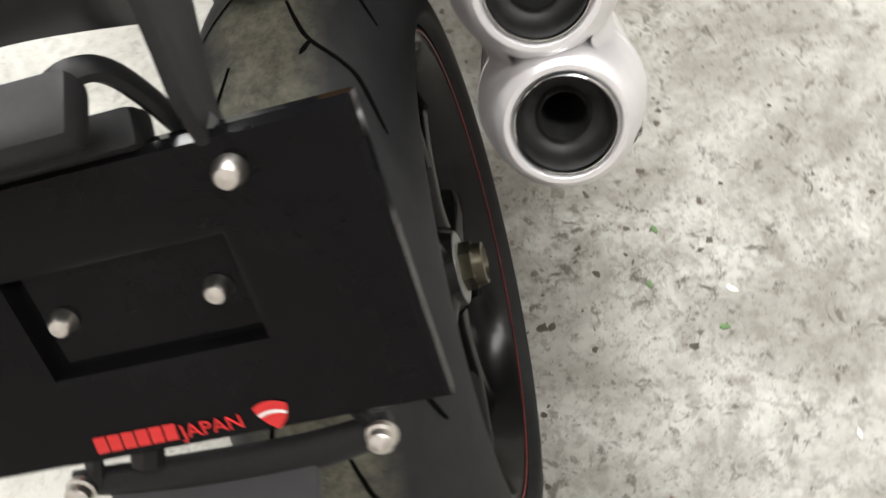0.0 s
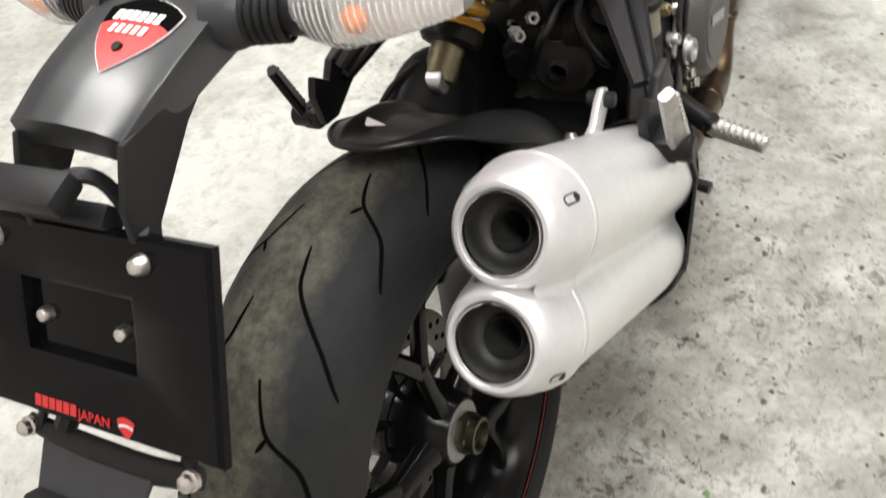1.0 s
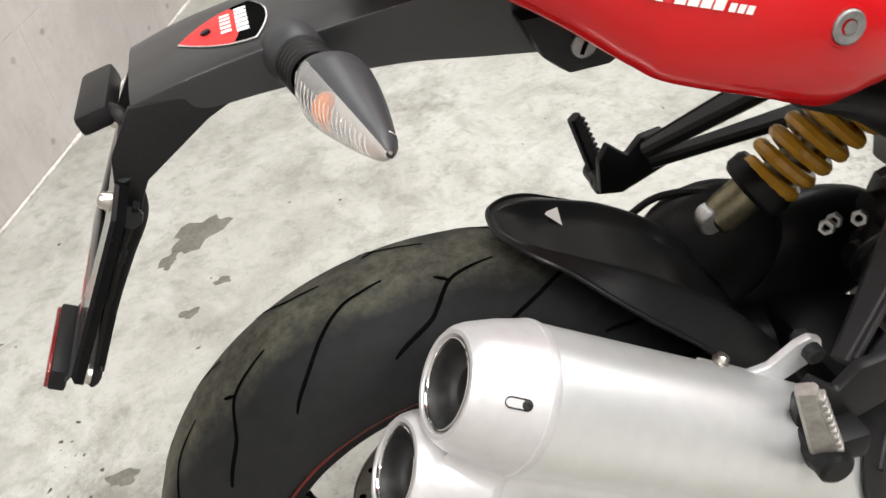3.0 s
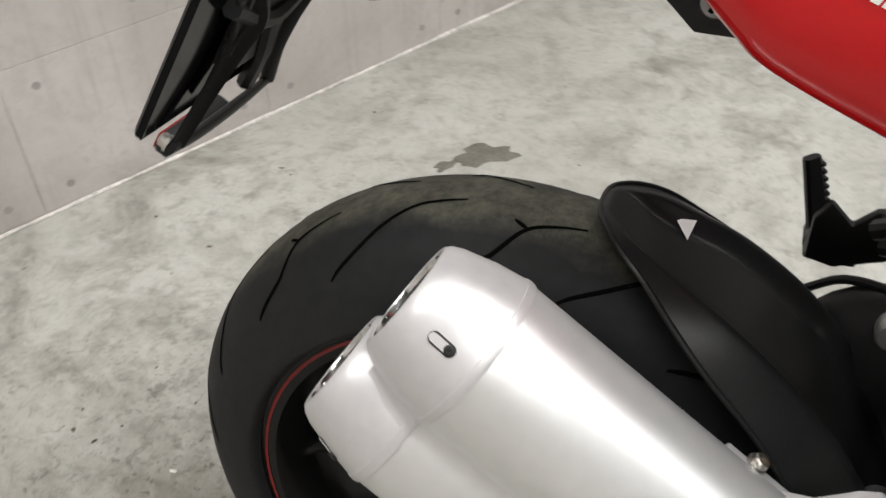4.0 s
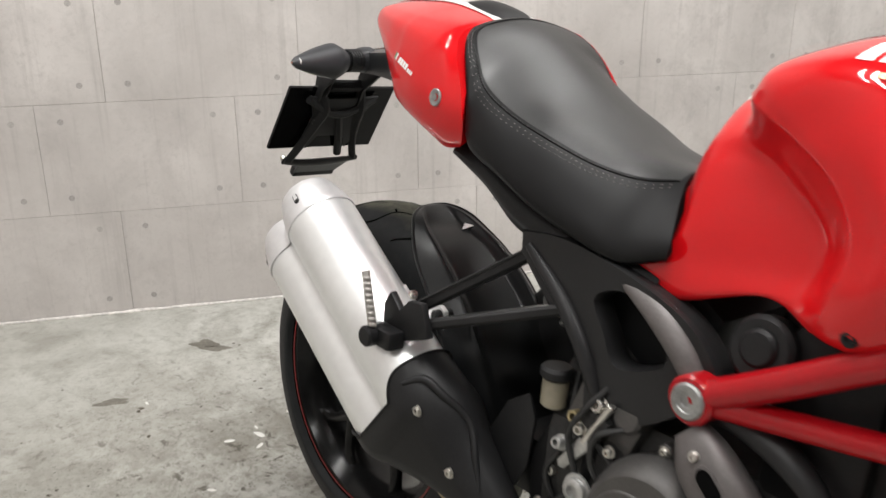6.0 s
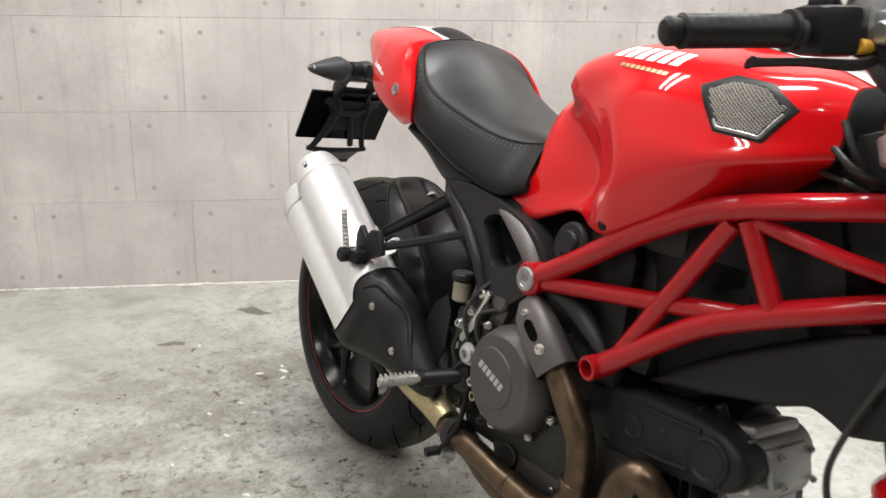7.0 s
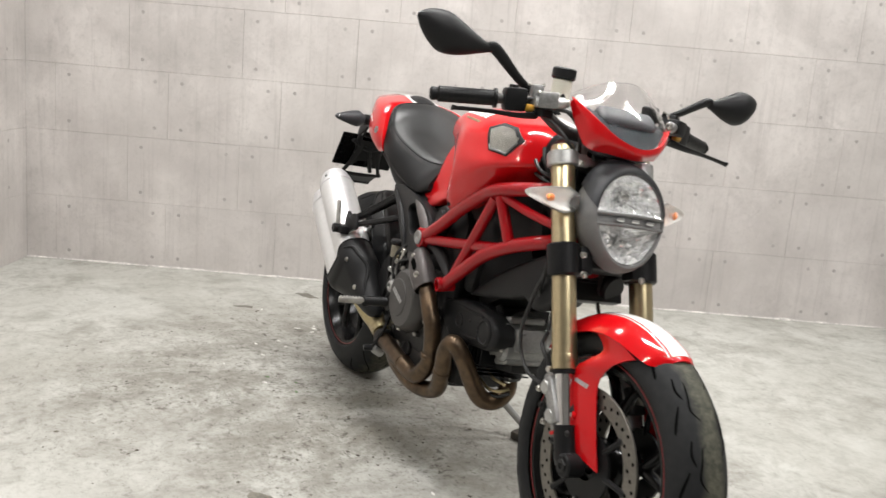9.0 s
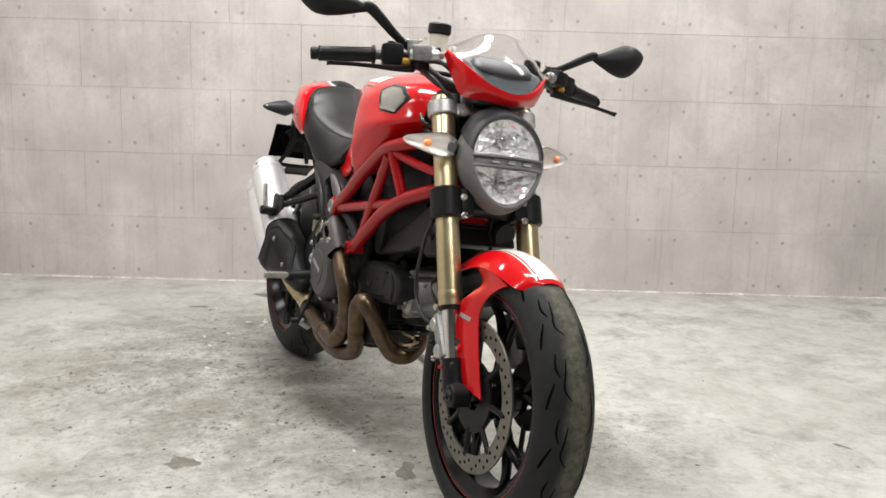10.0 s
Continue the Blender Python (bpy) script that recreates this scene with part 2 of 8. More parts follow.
HOLDER = mat("satin_holder_plastic", (0.018, 0.019, 0.02), 0.3, spec=0.75, vary=0.1, bump=0.08, bump_scale=900)
DARKGREY = mat("dark_grey_plastic", (0.034, 0.035, 0.038), 0.45, spec=0.35, vary=0.1, bump=0.1, bump_scale=900)
MESH = mat("vent_mesh", (0.42, 0.4, 0.36), 0.5, metal=0.4, vary=0.1)
LENS = glass("clear_lens")
FROST = glass("ribbed_clear_plastic", (0.95, 0.945, 0.925), 0.05, 1.3)
FROST.node_tree.nodes["Principled BSDF"].inputs["Transmission Weight"].default_value = 0.78
FRONT_LENS = glass("ribbed_front_plastic", (0.985, 0.98, 0.97), 0.03, 1.12)
FRONT_LENS.node_tree.nodes["Principled BSDF"].inputs["Transmission Weight"].default_value = 0.95
CLEAR = glass("clear_signal_plastic", (0.97, 0.965, 0.95), 0.03, 1.2)
SCREEN = glass("clear_screen", (0.98, 0.985, 0.985), 0.01, 1.45)
REFLECT = mat("mirror_reflector", (0.9, 0.91, 0.92), 0.08, metal=1.0, vary=0.03)
BINNACLE = mat("smooth_instrument_plastic", (0.013, 0.016, 0.018), 0.28, spec=0.1, vary=0.1)
FACET = mat("bright_faceted_mirror", (0.98, 0.985, 0.985), 0.06, metal=0.74, vary=0.04)
AMBER = mat("amber_bulb", (0.75, 0.2, 0.03), 0.3, vary=0.1)
RED_LENS = mat("red_reflector_lens", (0.2, 0.005, 0.005), 0.15, vary=0.2, scale=(60, 500), coat=0.8, bump=0.4)
CREAM_DULL = mat("stained_reservoir", (0.24, 0.215, 0.16), 0.4, vary=0.15)
CREAM = mat("translucent_reservoir", (0.66, 0.63, 0.53), 0.4, vary=0.06)
RUBBER_GRIP = mat("rubber_grip", (0.008, 0.008, 0.008), 0.45, spec=0.25, vary=0.2, bump=0.08, bump_scale=400)
HEADM = mat("dull_head_alloy", (0.3, 0.3, 0.295), 0.42, metal=0.7, vary=0.25, scale=(25, 180), bump=0.3)
DISC = mat("brake_disc_steel", (0.2, 0.187, 0.166), 0.42, metal=0.9, vary=0.2, scale=(15, 120))
WIRE = mat("black_hose", (0.015, 0.015, 0.015), 0.4, vary=0.2)
PEG = mat("worn_alloy_peg", (0.4, 0.385, 0.36), 0.42, metal=0.7, vary=0.25, scale=(40, 200))
BLOCK = mat("dark_timber_block", (0.06, 0.052, 0.042), 0.8, vary=0.4, scale=(30, 200), bump=0.5)


def worn_tread(name, middle, half):
    """Tread rubber whose middle band is scuffed and dusty, with smooth dark shoulders."""
    m = TREAD.copy()
    m.name = name
    nt = m.node_tree
    p = nt.nodes["Principled BSDF"]
    tc = nt.nodes.new("ShaderNodeTexCoord")
    sep = nt.nodes.new("ShaderNodeSeparateXYZ")
    nt.links.new(tc.outputs["Object"], sep.inputs[0])
    off = nt.nodes.new("ShaderNodeMath")
    off.operation = "SUBTRACT"
    off.inputs[1].default_value = middle
    nt.links.new(sep.outputs["Y"], off.inputs[0])
    far = nt.nodes.new("ShaderNodeMath")
    far.operation = "ABSOLUTE"
    nt.links.new(off.outputs[0], far.inputs[0])
    soft = nt.nodes.new("ShaderNodeTexNoise")
    soft.inputs["Scale"].default_value, soft.inputs["Detail"].default_value = 22, 6
    nt.links.new(tc.outputs["Object"], soft.inputs["Vector"])
    edge = nt.nodes.new("ShaderNodeMath")
    edge.operation = "MULTIPLY_ADD"
    edge.inputs[1].default_value = half * 1.2
    nt.links.new(soft.outputs["Fac"], edge.inputs[0])
    nt.links.new(far.outputs[0], edge.inputs[2])
    band = nt.nodes.new("ShaderNodeMapRange")
    for key, v in (("From Min", half * 1.0), ("From Max", half * 1.55), ("To Min", 1.0), ("To Max", 0.0)):
        band.inputs[key].default_value = v
    nt.links.new(edge.outputs[0], band.inputs["Value"])
    mix = nt.nodes.new("ShaderNodeMix")
    mix.data_type = "RGBA"
    old = p.inputs["Base Color"].links[0].from_socket
    nt.links.new(band.outputs[0], mix.inputs["Factor"])
    nt.links.new(old, mix.inputs["A"])
    grain = nt.nodes.new("ShaderNodeTexNoise")
    grain.inputs["Scale"].default_value, grain.inputs["Detail"].default_value, grain.inputs["Roughness"].default_value = 70, 8, 0.75
    nt.links.new(tc.outputs["Object"], grain.inputs["Vector"])
    dust = nt.nodes.new("ShaderNodeMapRange")
    dust.inputs["From Min"].default_value, dust.inputs["From Max"].default_value = 0.36, 0.64
    nt.links.new(grain.outputs["Fac"], dust.inputs["Value"])
    shade = nt.nodes.new("ShaderNodeMix")
    shade.data_type = "RGBA"
    shade.inputs["A"].default_value, shade.inputs["B"].default_value = (0.038, 0.039, 0.031, 1), (0.115, 0.112, 0.084, 1)
    nt.links.new(dust.outputs[0], shade.inputs["Factor"])
    nt.links.new(shade.outputs["Result"], mix.inputs["B"])
    nt.links.new(mix.outputs["Result"], p.inputs["Base Color"])
    return m


REAR_TREAD, FRONT_TREAD = worn_tread("worn_rear_tread", 0.018, 0.05), worn_tread("worn_front_tread", -0.006, 0.03)


# ---- mesh tools ----
def V(*a):
    return Vector(a if len(a) > 1 else a[0])


def grid_faces(bm, rows, ring, cap):
    vs = [[bm.verts.new(p) for p in row] for row in rows]
    n = len(vs[0])
    for a, b in zip(vs, vs[1:]):
        for i in range(n if ring else n - 1):
            j = (i + 1) % n
            try:
                bm.faces.new((a[i], a[j], b[j], b[i]))
            except ValueError:
                pass
    if ring and cap:
        for row in ((vs[0][::-1], vs[-1]) if cap is True else ((vs[0][::-1],) if cap == "first" else (vs[-1],))):
            try:
                bm.faces.new(row)
            except ValueError:
                pass
    return vs


def spline(pts, n, closed=False):
    """n points on a smooth curve through pts, evenly in its parameter."""
    pts = [Vector(p) for p in pts]
    m = len(pts)
    if m == 2:
        return [pts[0].lerp(pts[1], i / (n - 1)) for i in range(n)]
    out = []
    for i in range(n):
        s = i / n * m if closed else i / (n - 1) * (m - 1)
        k = int(s) if closed else min(int(s), m - 2)
        f = s - k
        g = (lambda q: pts[q % m]) if closed else (lambda q: pts[q] if 0 <= q < m else (2 * pts[0] - pts[1] if q < 0 else 2 * pts[-1] - pts[-2]))
        a, b, c, d = g(k - 1), g(k), g(k + 1), g(k + 2)
        out.append(0.5 * (2 * b + (c - a) * f + (2 * a - 5 * b + 4 * c - d) * f * f + (3 * b - a - 3 * c + d) * f ** 3))
    return out


def frames(path):
    """Axes across a path, carried along it without twist."""
    t = [(path[min(i + 1, len(path) - 1)] - path[max(i - 1, 0)]).normalized() for i in range(len(path))]
    u = t[0].orthogonal().normalized()
    out = []
    for d in t:
        u = (u - d * u.dot(d)).normalized()
        out.append((u, d.cross(u)))
    return out


def tube(bm, pts, r, seg=12, n=None, cap=True, flat=1.0):
    """A round bar through pts. r: one radius or one for each point."""
    path = spline(pts, n or max(2, 6 * (len(pts) - 1) + 1)) if len(pts) > 2 else [Vector(p) for p in pts]
    rr = r if isinstance(r, (list, tuple)) else [r] * len(pts)
    rad = [v[0] for v in spline([(a, 0, 0) for a in rr], len(path))]
    rows = []
    for p, (u, v), q in zip(path, frames(path), rad):
        rows.append([p + (u * math.cos(a) + v * math.sin(a) * flat) * q for a in (2 * math.pi * k / seg for k in range(seg))])
    grid_faces(bm, rows, True, cap)
    return bm


def strip(bm, a, b, wide, w1, w2, thick):
    """A flat bar from a to b with rounded edges; wide: the direction of its breadth."""
    a, b = Vector(a), Vector(b)
    d = (b - a).normalized()
    w = Vector(wide)
    w = (w - d * w.dot(d)).normalized()
    n = d.cross(w)
    h = thick / 2
    rows = []
    for p, q in ((a, w1), (b, w2)):
        q = q / 2
        rows.append([p + w * x + n * y for x, y in ((-q, -h * 0.5), (-q + h * 0.5, -h), (q - h * 0.5, -h), (q, -h * 0.5), (q, h * 0.5), (q - h * 0.5, h), (-q + h * 0.5, h), (-q, h * 0.5))])
    grid_faces(bm, rows, True, True)
    return bm


def axes(axis, up=(0, 0, 1)):
    w = Vector(axis).normalized()
    u = Vector(up)
    if abs(w.dot(u)) > 0.98:
        u = Vector((1, 0, 0))
    u = (u - w * w.dot(u)).normalized()
    return u, w.cross(u), w


def lathe(bm, profile, origin, axis, seg=32, cap=False, start=0.0, sweep=360.0):
    """Turns (along, radius) pairs about an axis."""
    u, v, w = axes(axis)
    o = Vector(origin)
    full = sweep >= 360
    angles = [radians(start + sweep * k / (seg if full else seg - 1)) for k in range(seg)]
    rows = [[o + w * a + (u * math.cos(q) + v * math.sin(q)) * max(r, 1e-5) for q in angles] for a, r in profile]
    grid_faces(bm, rows, full, cap)
    return bm


def rod(bm, a, b, r, seg=16, bevel=0.0, r2=None):
    a, b = Vector(a), Vector(b)
    length = (b - a).length
    r2 = r if r2 is None else r2
    c = min(bevel, length / 3, r * 0.6)
    prof = [(0, r), (length, r2)] if not c else [(0, r - c), (c, r), (length - c, r2), (length, r2 - c)]
    return lathe(bm, prof, a, b - a, seg, True)


def prism(bm, outline, origin, u, v, depth, bevel=0.0, seg=2):
    """A plate: outline in (u, v) from origin, as thick as depth along u x v."""
    u, v = Vector(u).normalized(), Vector(v).normalized()
    w = u.cross(v)
    o = Vector(origin)
    tmp = bmesh.new()
    low = [tmp.verts.new(o + u * a + v * b) for a, b in outline]
    top = [tmp.verts.new(o + u * a + v * b + w * depth) for a, b in outline]
    n = len(outline)
    tmp.faces.new(low[::-1])
    tmp.faces.new(top)
    for i in range(n):
        tmp.faces.new((low[i], low[(i + 1) % n], top[(i + 1) % n], top[i]))
    bmesh.ops.recalc_face_normals(tmp, faces=tmp.faces)
    if bevel:
        bmesh.ops.bevel(tmp, geom=list(tmp.edges), offset=bevel, segments=seg, profile=0.6, affect="EDGES", clamp_overlap=True)
    return merge(bm, tmp)


def merge(bm, tmp):
    me = bpy.data.meshes.new("tmp")
    tmp.to_mesh(me)
    tmp.free()
    bm.from_mesh(me)
    bpy.data.meshes.remove(me)
    return bm


def box(bm, centre, size, m=None, bevel=0.003, seg=2):
    tmp = bmesh.new()
    bmesh.ops.create_cube(tmp, size=1, matrix=Matrix.Translation(centre) @ (m or Matrix()) @ Matrix.Diagonal((*size, 1)))
    if bevel:
        bmesh.ops.bevel(tmp, geom=list(tmp.edges), offset=bevel, segments=seg, profile=0.6, affect="EDGES", clamp_overlap=True)
    return merge(bm, tmp)


def blob(bm, centre, radii, m=None, u=24, v=14):
    tmp = bmesh.new()
    bmesh.ops.create_uvsphere(tmp, u_segments=u, v_segments=v, radius=1, matrix=Matrix.Translation(centre) @ (m or Matrix()) @ Matrix.Diagonal((*radii, 1)))
    return merge(bm, tmp)


def mirrored(half):
    """A whole ring from the points of one side, bottom to top; half widths are positive."""
    right = [V(x, -y, z) for x, y, z in half]
    left = [V(x, y, z) for x, y, z in reversed(half) if y > 1e-6]
    return right + left


def shell(bm, halves, nu=40, nv=44, cap=True, crease=()):
    """A smooth skin over rings that are given by one side each; at the rings in crease it folds."""
    rings = [spline(mirrored(h), nv, True) for h in halves]
    ends = [0, *crease, len(rings) - 1]
    cols = []
    for i in range(nv):
        line = []
        for a, b in zip(ends, ends[1:]):
            n = max(3, round(nu * (b - a) / (len(rings) - 1)))
            line += spline([r[i] for r in rings[a:b + 1]], n)[1 if line else 0:]
        cols.append(line)
    grid_faces(bm, [[c[k] for c in cols] for k in range(len(cols[0]))], True, cap)
    return bm


def skin(bm, rows, nu=24, nv=24, thick=0.0):
    """A smooth open sheet through rows of points."""
    rr = [spline(r, nv) for r in rows]
    cols = [spline([r[i] for r in rr], nu) for i in range(nv)]
    tmp = bmesh.new()
    grid_faces(tmp, [[c[k] for c in cols] for k in range(nu)], False, False)
    if thick:
        bmesh.ops.recalc_face_normals(tmp, faces=tmp.faces)
        bmesh.ops.solidify(tmp, geom=list(tmp.faces), thickness=thick)
    return merge(bm, tmp)


def B():
    return bmesh.new()


def part(name, bm, material, parent, label="", angle=38):
    """Links a bmesh as one mesh object under a thing or under a part."""
    bmesh.ops.recalc_face_normals(bm, faces=bm.faces)
    me = bpy.data.meshes.new(name)
    bm.to_mesh(me)
    bm.free()
    me.materials.append(material)
    me.shade_smooth()
    me.set_sharp_from_angle(angle=radians(angle))
    ob = new(name, me)
    ob.parent = parent
    if label:
        ob["label"] = label
    return ob


def thing(name, bm, material, label, category, kind="", group="", angle=38):
    return tagged(part(name, bm, material, None, "", angle), label, category, group, kind)


def bolt(bm, at, axis, r=0.006, h=0.005, seg=12, socket=True):
    """A cap bolt with a rounded head and a socket."""
    prof = [(0, r * 1.25), (h * 0.25, r * 1.25), (h * 0.3, r), (h * 0.8, r), (h, r * 0.8)]
    prof += [(h, r * 0.5), (h * 0.4, r * 0.45), (h * 0.4, 0)] if socket else [(h * 1.1, 0)]
    return lathe(bm, prof, at, axis, seg)


def hex_nut(bm, at, axis, r, h):
    lathe(bm, [(0, r * 0.6), (0, r), (h * 0.85, r), (h, r * 0.9), (h, r * 0.55), (h * 0.3, r * 0.5)], at, axis, 6)
    return bm


def tree_of(ob):
    return BVHTree.FromPolygons([v.co.copy() for v in ob.data.vertices], [tuple(p.vertices) for p in ob.data.polygons])


def cast(tree, origin, way, lift):
    p, n, _, _ = tree.ray_cast(Vector(origin), Vector(way).normalized())
    if p is None:
        return None
    if n.dot(Vector(way)) > 0:
        n = -n
    return p + n * lift


def patch(bm, tree, corners, way, back=1.0, lift=0.0012, nu=8, nv=5):
    """A thin sticker: four corners thrown onto a skin along a direction."""
    a, b, c, d = (Vector(p) for p in corners)
    w = Vector(way).normalized()
    rows = []
    for i in range(nu):
        row = []
        for j in range(nv):
            s, t = i / (nu - 1), j / (nv - 1)
            q = a.lerp(b, s).lerp(d.lerp(c, s), t)
            hit = cast(tree, q - w * back, w, lift)
            row.append(hit if hit is not None else q)
        rows.append(row)
    grid_faces(bm, rows, False, False)
    return bm


def letters(bm, tree, origin, u, v, way, count, w, h, gap, lift=0.0012, slant=0.2, back=1.0):
    """A row of plain bars the size of a word, laid onto a skin."""
    o, u, v = Vector(origin), Vector(u).normalized(), Vector(v).normalized()
    for k in range(count):
        a = o + u * (k * (w + gap))
        patch(bm, tree, (a, a + u * w, a + u * (w + h * slant) + v * h, a + u * h * slant + v * h), way, back, lift, 4, 4)
    return bm


def bars(name, tree, origin, u, v, way, count, w, h, gap, material, parent, label="", lift=0.0012, slant=0.2, back=1.0):
    """The bars of one word, each a part of its own."""
    step = Vector(u).normalized() * (w + gap)
    for k in range(count):
        part(name, letters(B(), tree, Vector(origin) + step * k, u, v, way, 1, w, h, gap, lift, slant, back), material, parent, label)


def shield(bm, tree, top, side, down, way, half, length, lo=0.0, hi=1.0, back=1.0, lift=0.0012):
    """A shield with a bowed top edge and sides drawn in to a point, laid onto a skin; lo and hi cut a band out of it."""
    o, u, v, w = Vector(top), Vector(side).normalized(), Vector(down).normalized(), Vector(way).normalized()
    rows = []
    for i in range(13):
        t = lo + (hi - lo) * i / 12
        wide = half * max(0.02, 1 - t ** 2.1)
        row = []
        for j in range(9):
            q = 2 * j / 8 - 1
            p = o + u * (wide * q) + v * (length * t + 0.16 * length * q * q * (1 - t))
            hit = cast(tree, p - w * back, w, lift)
            row.append(hit if hit is not None else p)
        rows.append(row)
    grid_faces(bm, rows, False, False)
    return bm


# ---- the room ----
def room_part(name, bm, material, label, category="", kind="structure"):
    ob = part(name, bm, material, None, "", 30)
    ob.matrix_world = ROOM
    return tagged(ob, label, category or name.split("_")[0], kind=kind)


floor = room_part("floor", box(B(), ((DEPTH - 0.4) / 2, (U0 + U1) / 2, -0.05), (DEPTH + 0.9, U1 - U0 + 0.9, 0.1), None, 0), FLOOR, "pale grey worn concrete floor with dark flecks, stains and shade painted under the motorcycle", "floor")
wall_back = room_part("wall_back", box(B(), (-0.075, (U0 + U1) / 2, HIGH / 2), (0.13, U1 - U0 + 0.3, HIGH), None, 0), JOINT, "grey fair-faced concrete wall of staggered panels with tie holes", "wall")
wall_side = room_part("wall_side", box(B(), (DEPTH / 2, U0 - 0.075, HIGH / 2), (DEPTH, 0.13, HIGH), None, 0), JOINT, "grey fair-faced concrete side wall of staggered panels", "wall")
wall_front = room_part("wall_front", box(B(), (DEPTH + 0.075, (U0 + U1) / 2, HIGH / 2), (0.15, U1 - U0 + 0.3, HIGH), None, 0), PLASTER, "plain pale plaster wall", "wall")
wall_far = room_part("wall_far", box(B(), (DEPTH / 2, U1 + 0.075, HIGH / 2), (DEPTH, 0.15, HIGH), None, 0), PLASTER, "plain pale plaster wall", "wall")
ceiling = room_part("ceiling", box(B(), (DEPTH / 2, (U0 + U1) / 2, HIGH + 0.06), (DEPTH + 0.3, U1 - U0 + 0.3, 0.1), None, 0), SOFFIT, "plain dark-painted ceiling", "ceiling")

bead = B()
path = [V(0.004, U0 + (U1 - U0) * k / 160, 0.003) for k in range(161)]
size = [0.0032 + 0.0055 * max(0.0, noise.noise(V(k * 0.37, 3.1, 0))) + 0.002 * random.random() for k in range(161)]
rows = [[p + V(math.cos(a), 0, math.sin(a)) * q for a in (-0.6, 0.3, 1.1, 2.0)] for p, q in zip(path, size)]
grid_faces(bead, rows, False, False)
room_part("trim", bead, PALE_TRIM, "rough pale filler bead between the wall and the floor", "trim")

for lx, ly, share in LAMPS:
    lamp = tagged(new("ceiling_light"), "white twin-tube fluorescent batten on the ceiling", "ceiling light", "ceiling lights")
    lamp.matrix_world = ROOM @ pose(lx, ly, HIGH)
    part("housing", box(B(), (0, 0, -0.02), (0.24, 1.27, 0.05), None, 0.008), WHITE_MARK, lamp)
    for side in (-0.07, 0.07):
        part("tube", rod(B(), (side, -0.6, -0.058), (side, 0.6, -0.058), 0.012), WHITE_MARK, lamp)

# ---- the motorcycle ----
bike = tagged(new("motorcycle"), "red sport motorcycle leaning on its side stand indoors", "motorcycle")
bike.matrix_world = BIKE
R_C, R_R, R_W = V(0, 0.018, 0.315), 0.3155, 0.087          # rear wheel: hub, tyre radius, half width
F_C, F_R, F_W = V(1.452, -0.006, 0.2985), 0.2985, 0.06


def tyre_profile(r, w, rim):
    """Half the tyre's section: sideways place and radius."""
    pts = [(0, r), (w * 0.3, r - w * 0.035), (w * 0.55, r - w * 0.14), (w * 0.78, r - w * 0.355), (w * 0.93, r - w * 0.635),
           (w * 1.0, r - w * 0.88), (w * 0.985, r - w * 0.88 - (r - w * 0.88 - rim) * 0.5), (w * 0.86, rim + 0.004)]
    return [(p[0], p[1]) for p in spline([(a, b, 0) for a, b in pts], 29)]


def surface_at(prof, lat):
    s, lat = (1 if lat >= 0 else -1), abs(lat)
    for (a, ra), (b, rb) in zip(prof, prof[1:]):
        if a <= lat <= b:
            f = (lat - a) / max(b - a, 1e-6)
            n = V(-(rb - ra), b - a, 0).normalized()
            return ra + (rb - ra) * f, n.x * s, n.y
    return prof[-1][1], s, 0


def on_tyre(c, prof, ang, lat, lift):
    r, ny, nr = surface_at(prof, lat)
    rad = V(math.cos(ang), 0, math.sin(ang))
    return c + rad * (r + nr * lift) + V(0, lat + ny * lift, 0)


def shade_strip(bm, c, prof, pts, width):
    """Groove shade painted as a strip along (degrees, sideways) points, tapered at its ends."""
    path = spline([(a, b, 0) for a, b in pts], 5 * (len(pts) - 1) + 1)
    rows = []
    for i, p in enumerate(path):
        q, o = path[min(i + 1, len(path) - 1)], path[max(i - 1, 0)]
        r = prof[0][1]
        d = V((q.x - o.x) * math.pi / 180 * r, q.y - o.y, 0).normalized()
        f = i / (len(path) - 1)
        w = width * (0.35 + 0.65 * math.sin(math.pi * min(1, max(0.05, f * 1.0 + 0.0))) ** 0.5)
        rows.append([on_tyre(c, prof, radians(p.x) + s * -d.y * w / r, p.y + s * d.x * w, 0.0005 if s else 0.0001) for s in (-0.5, 0, 0.5)])
    grid_faces(bm, rows, False, False)


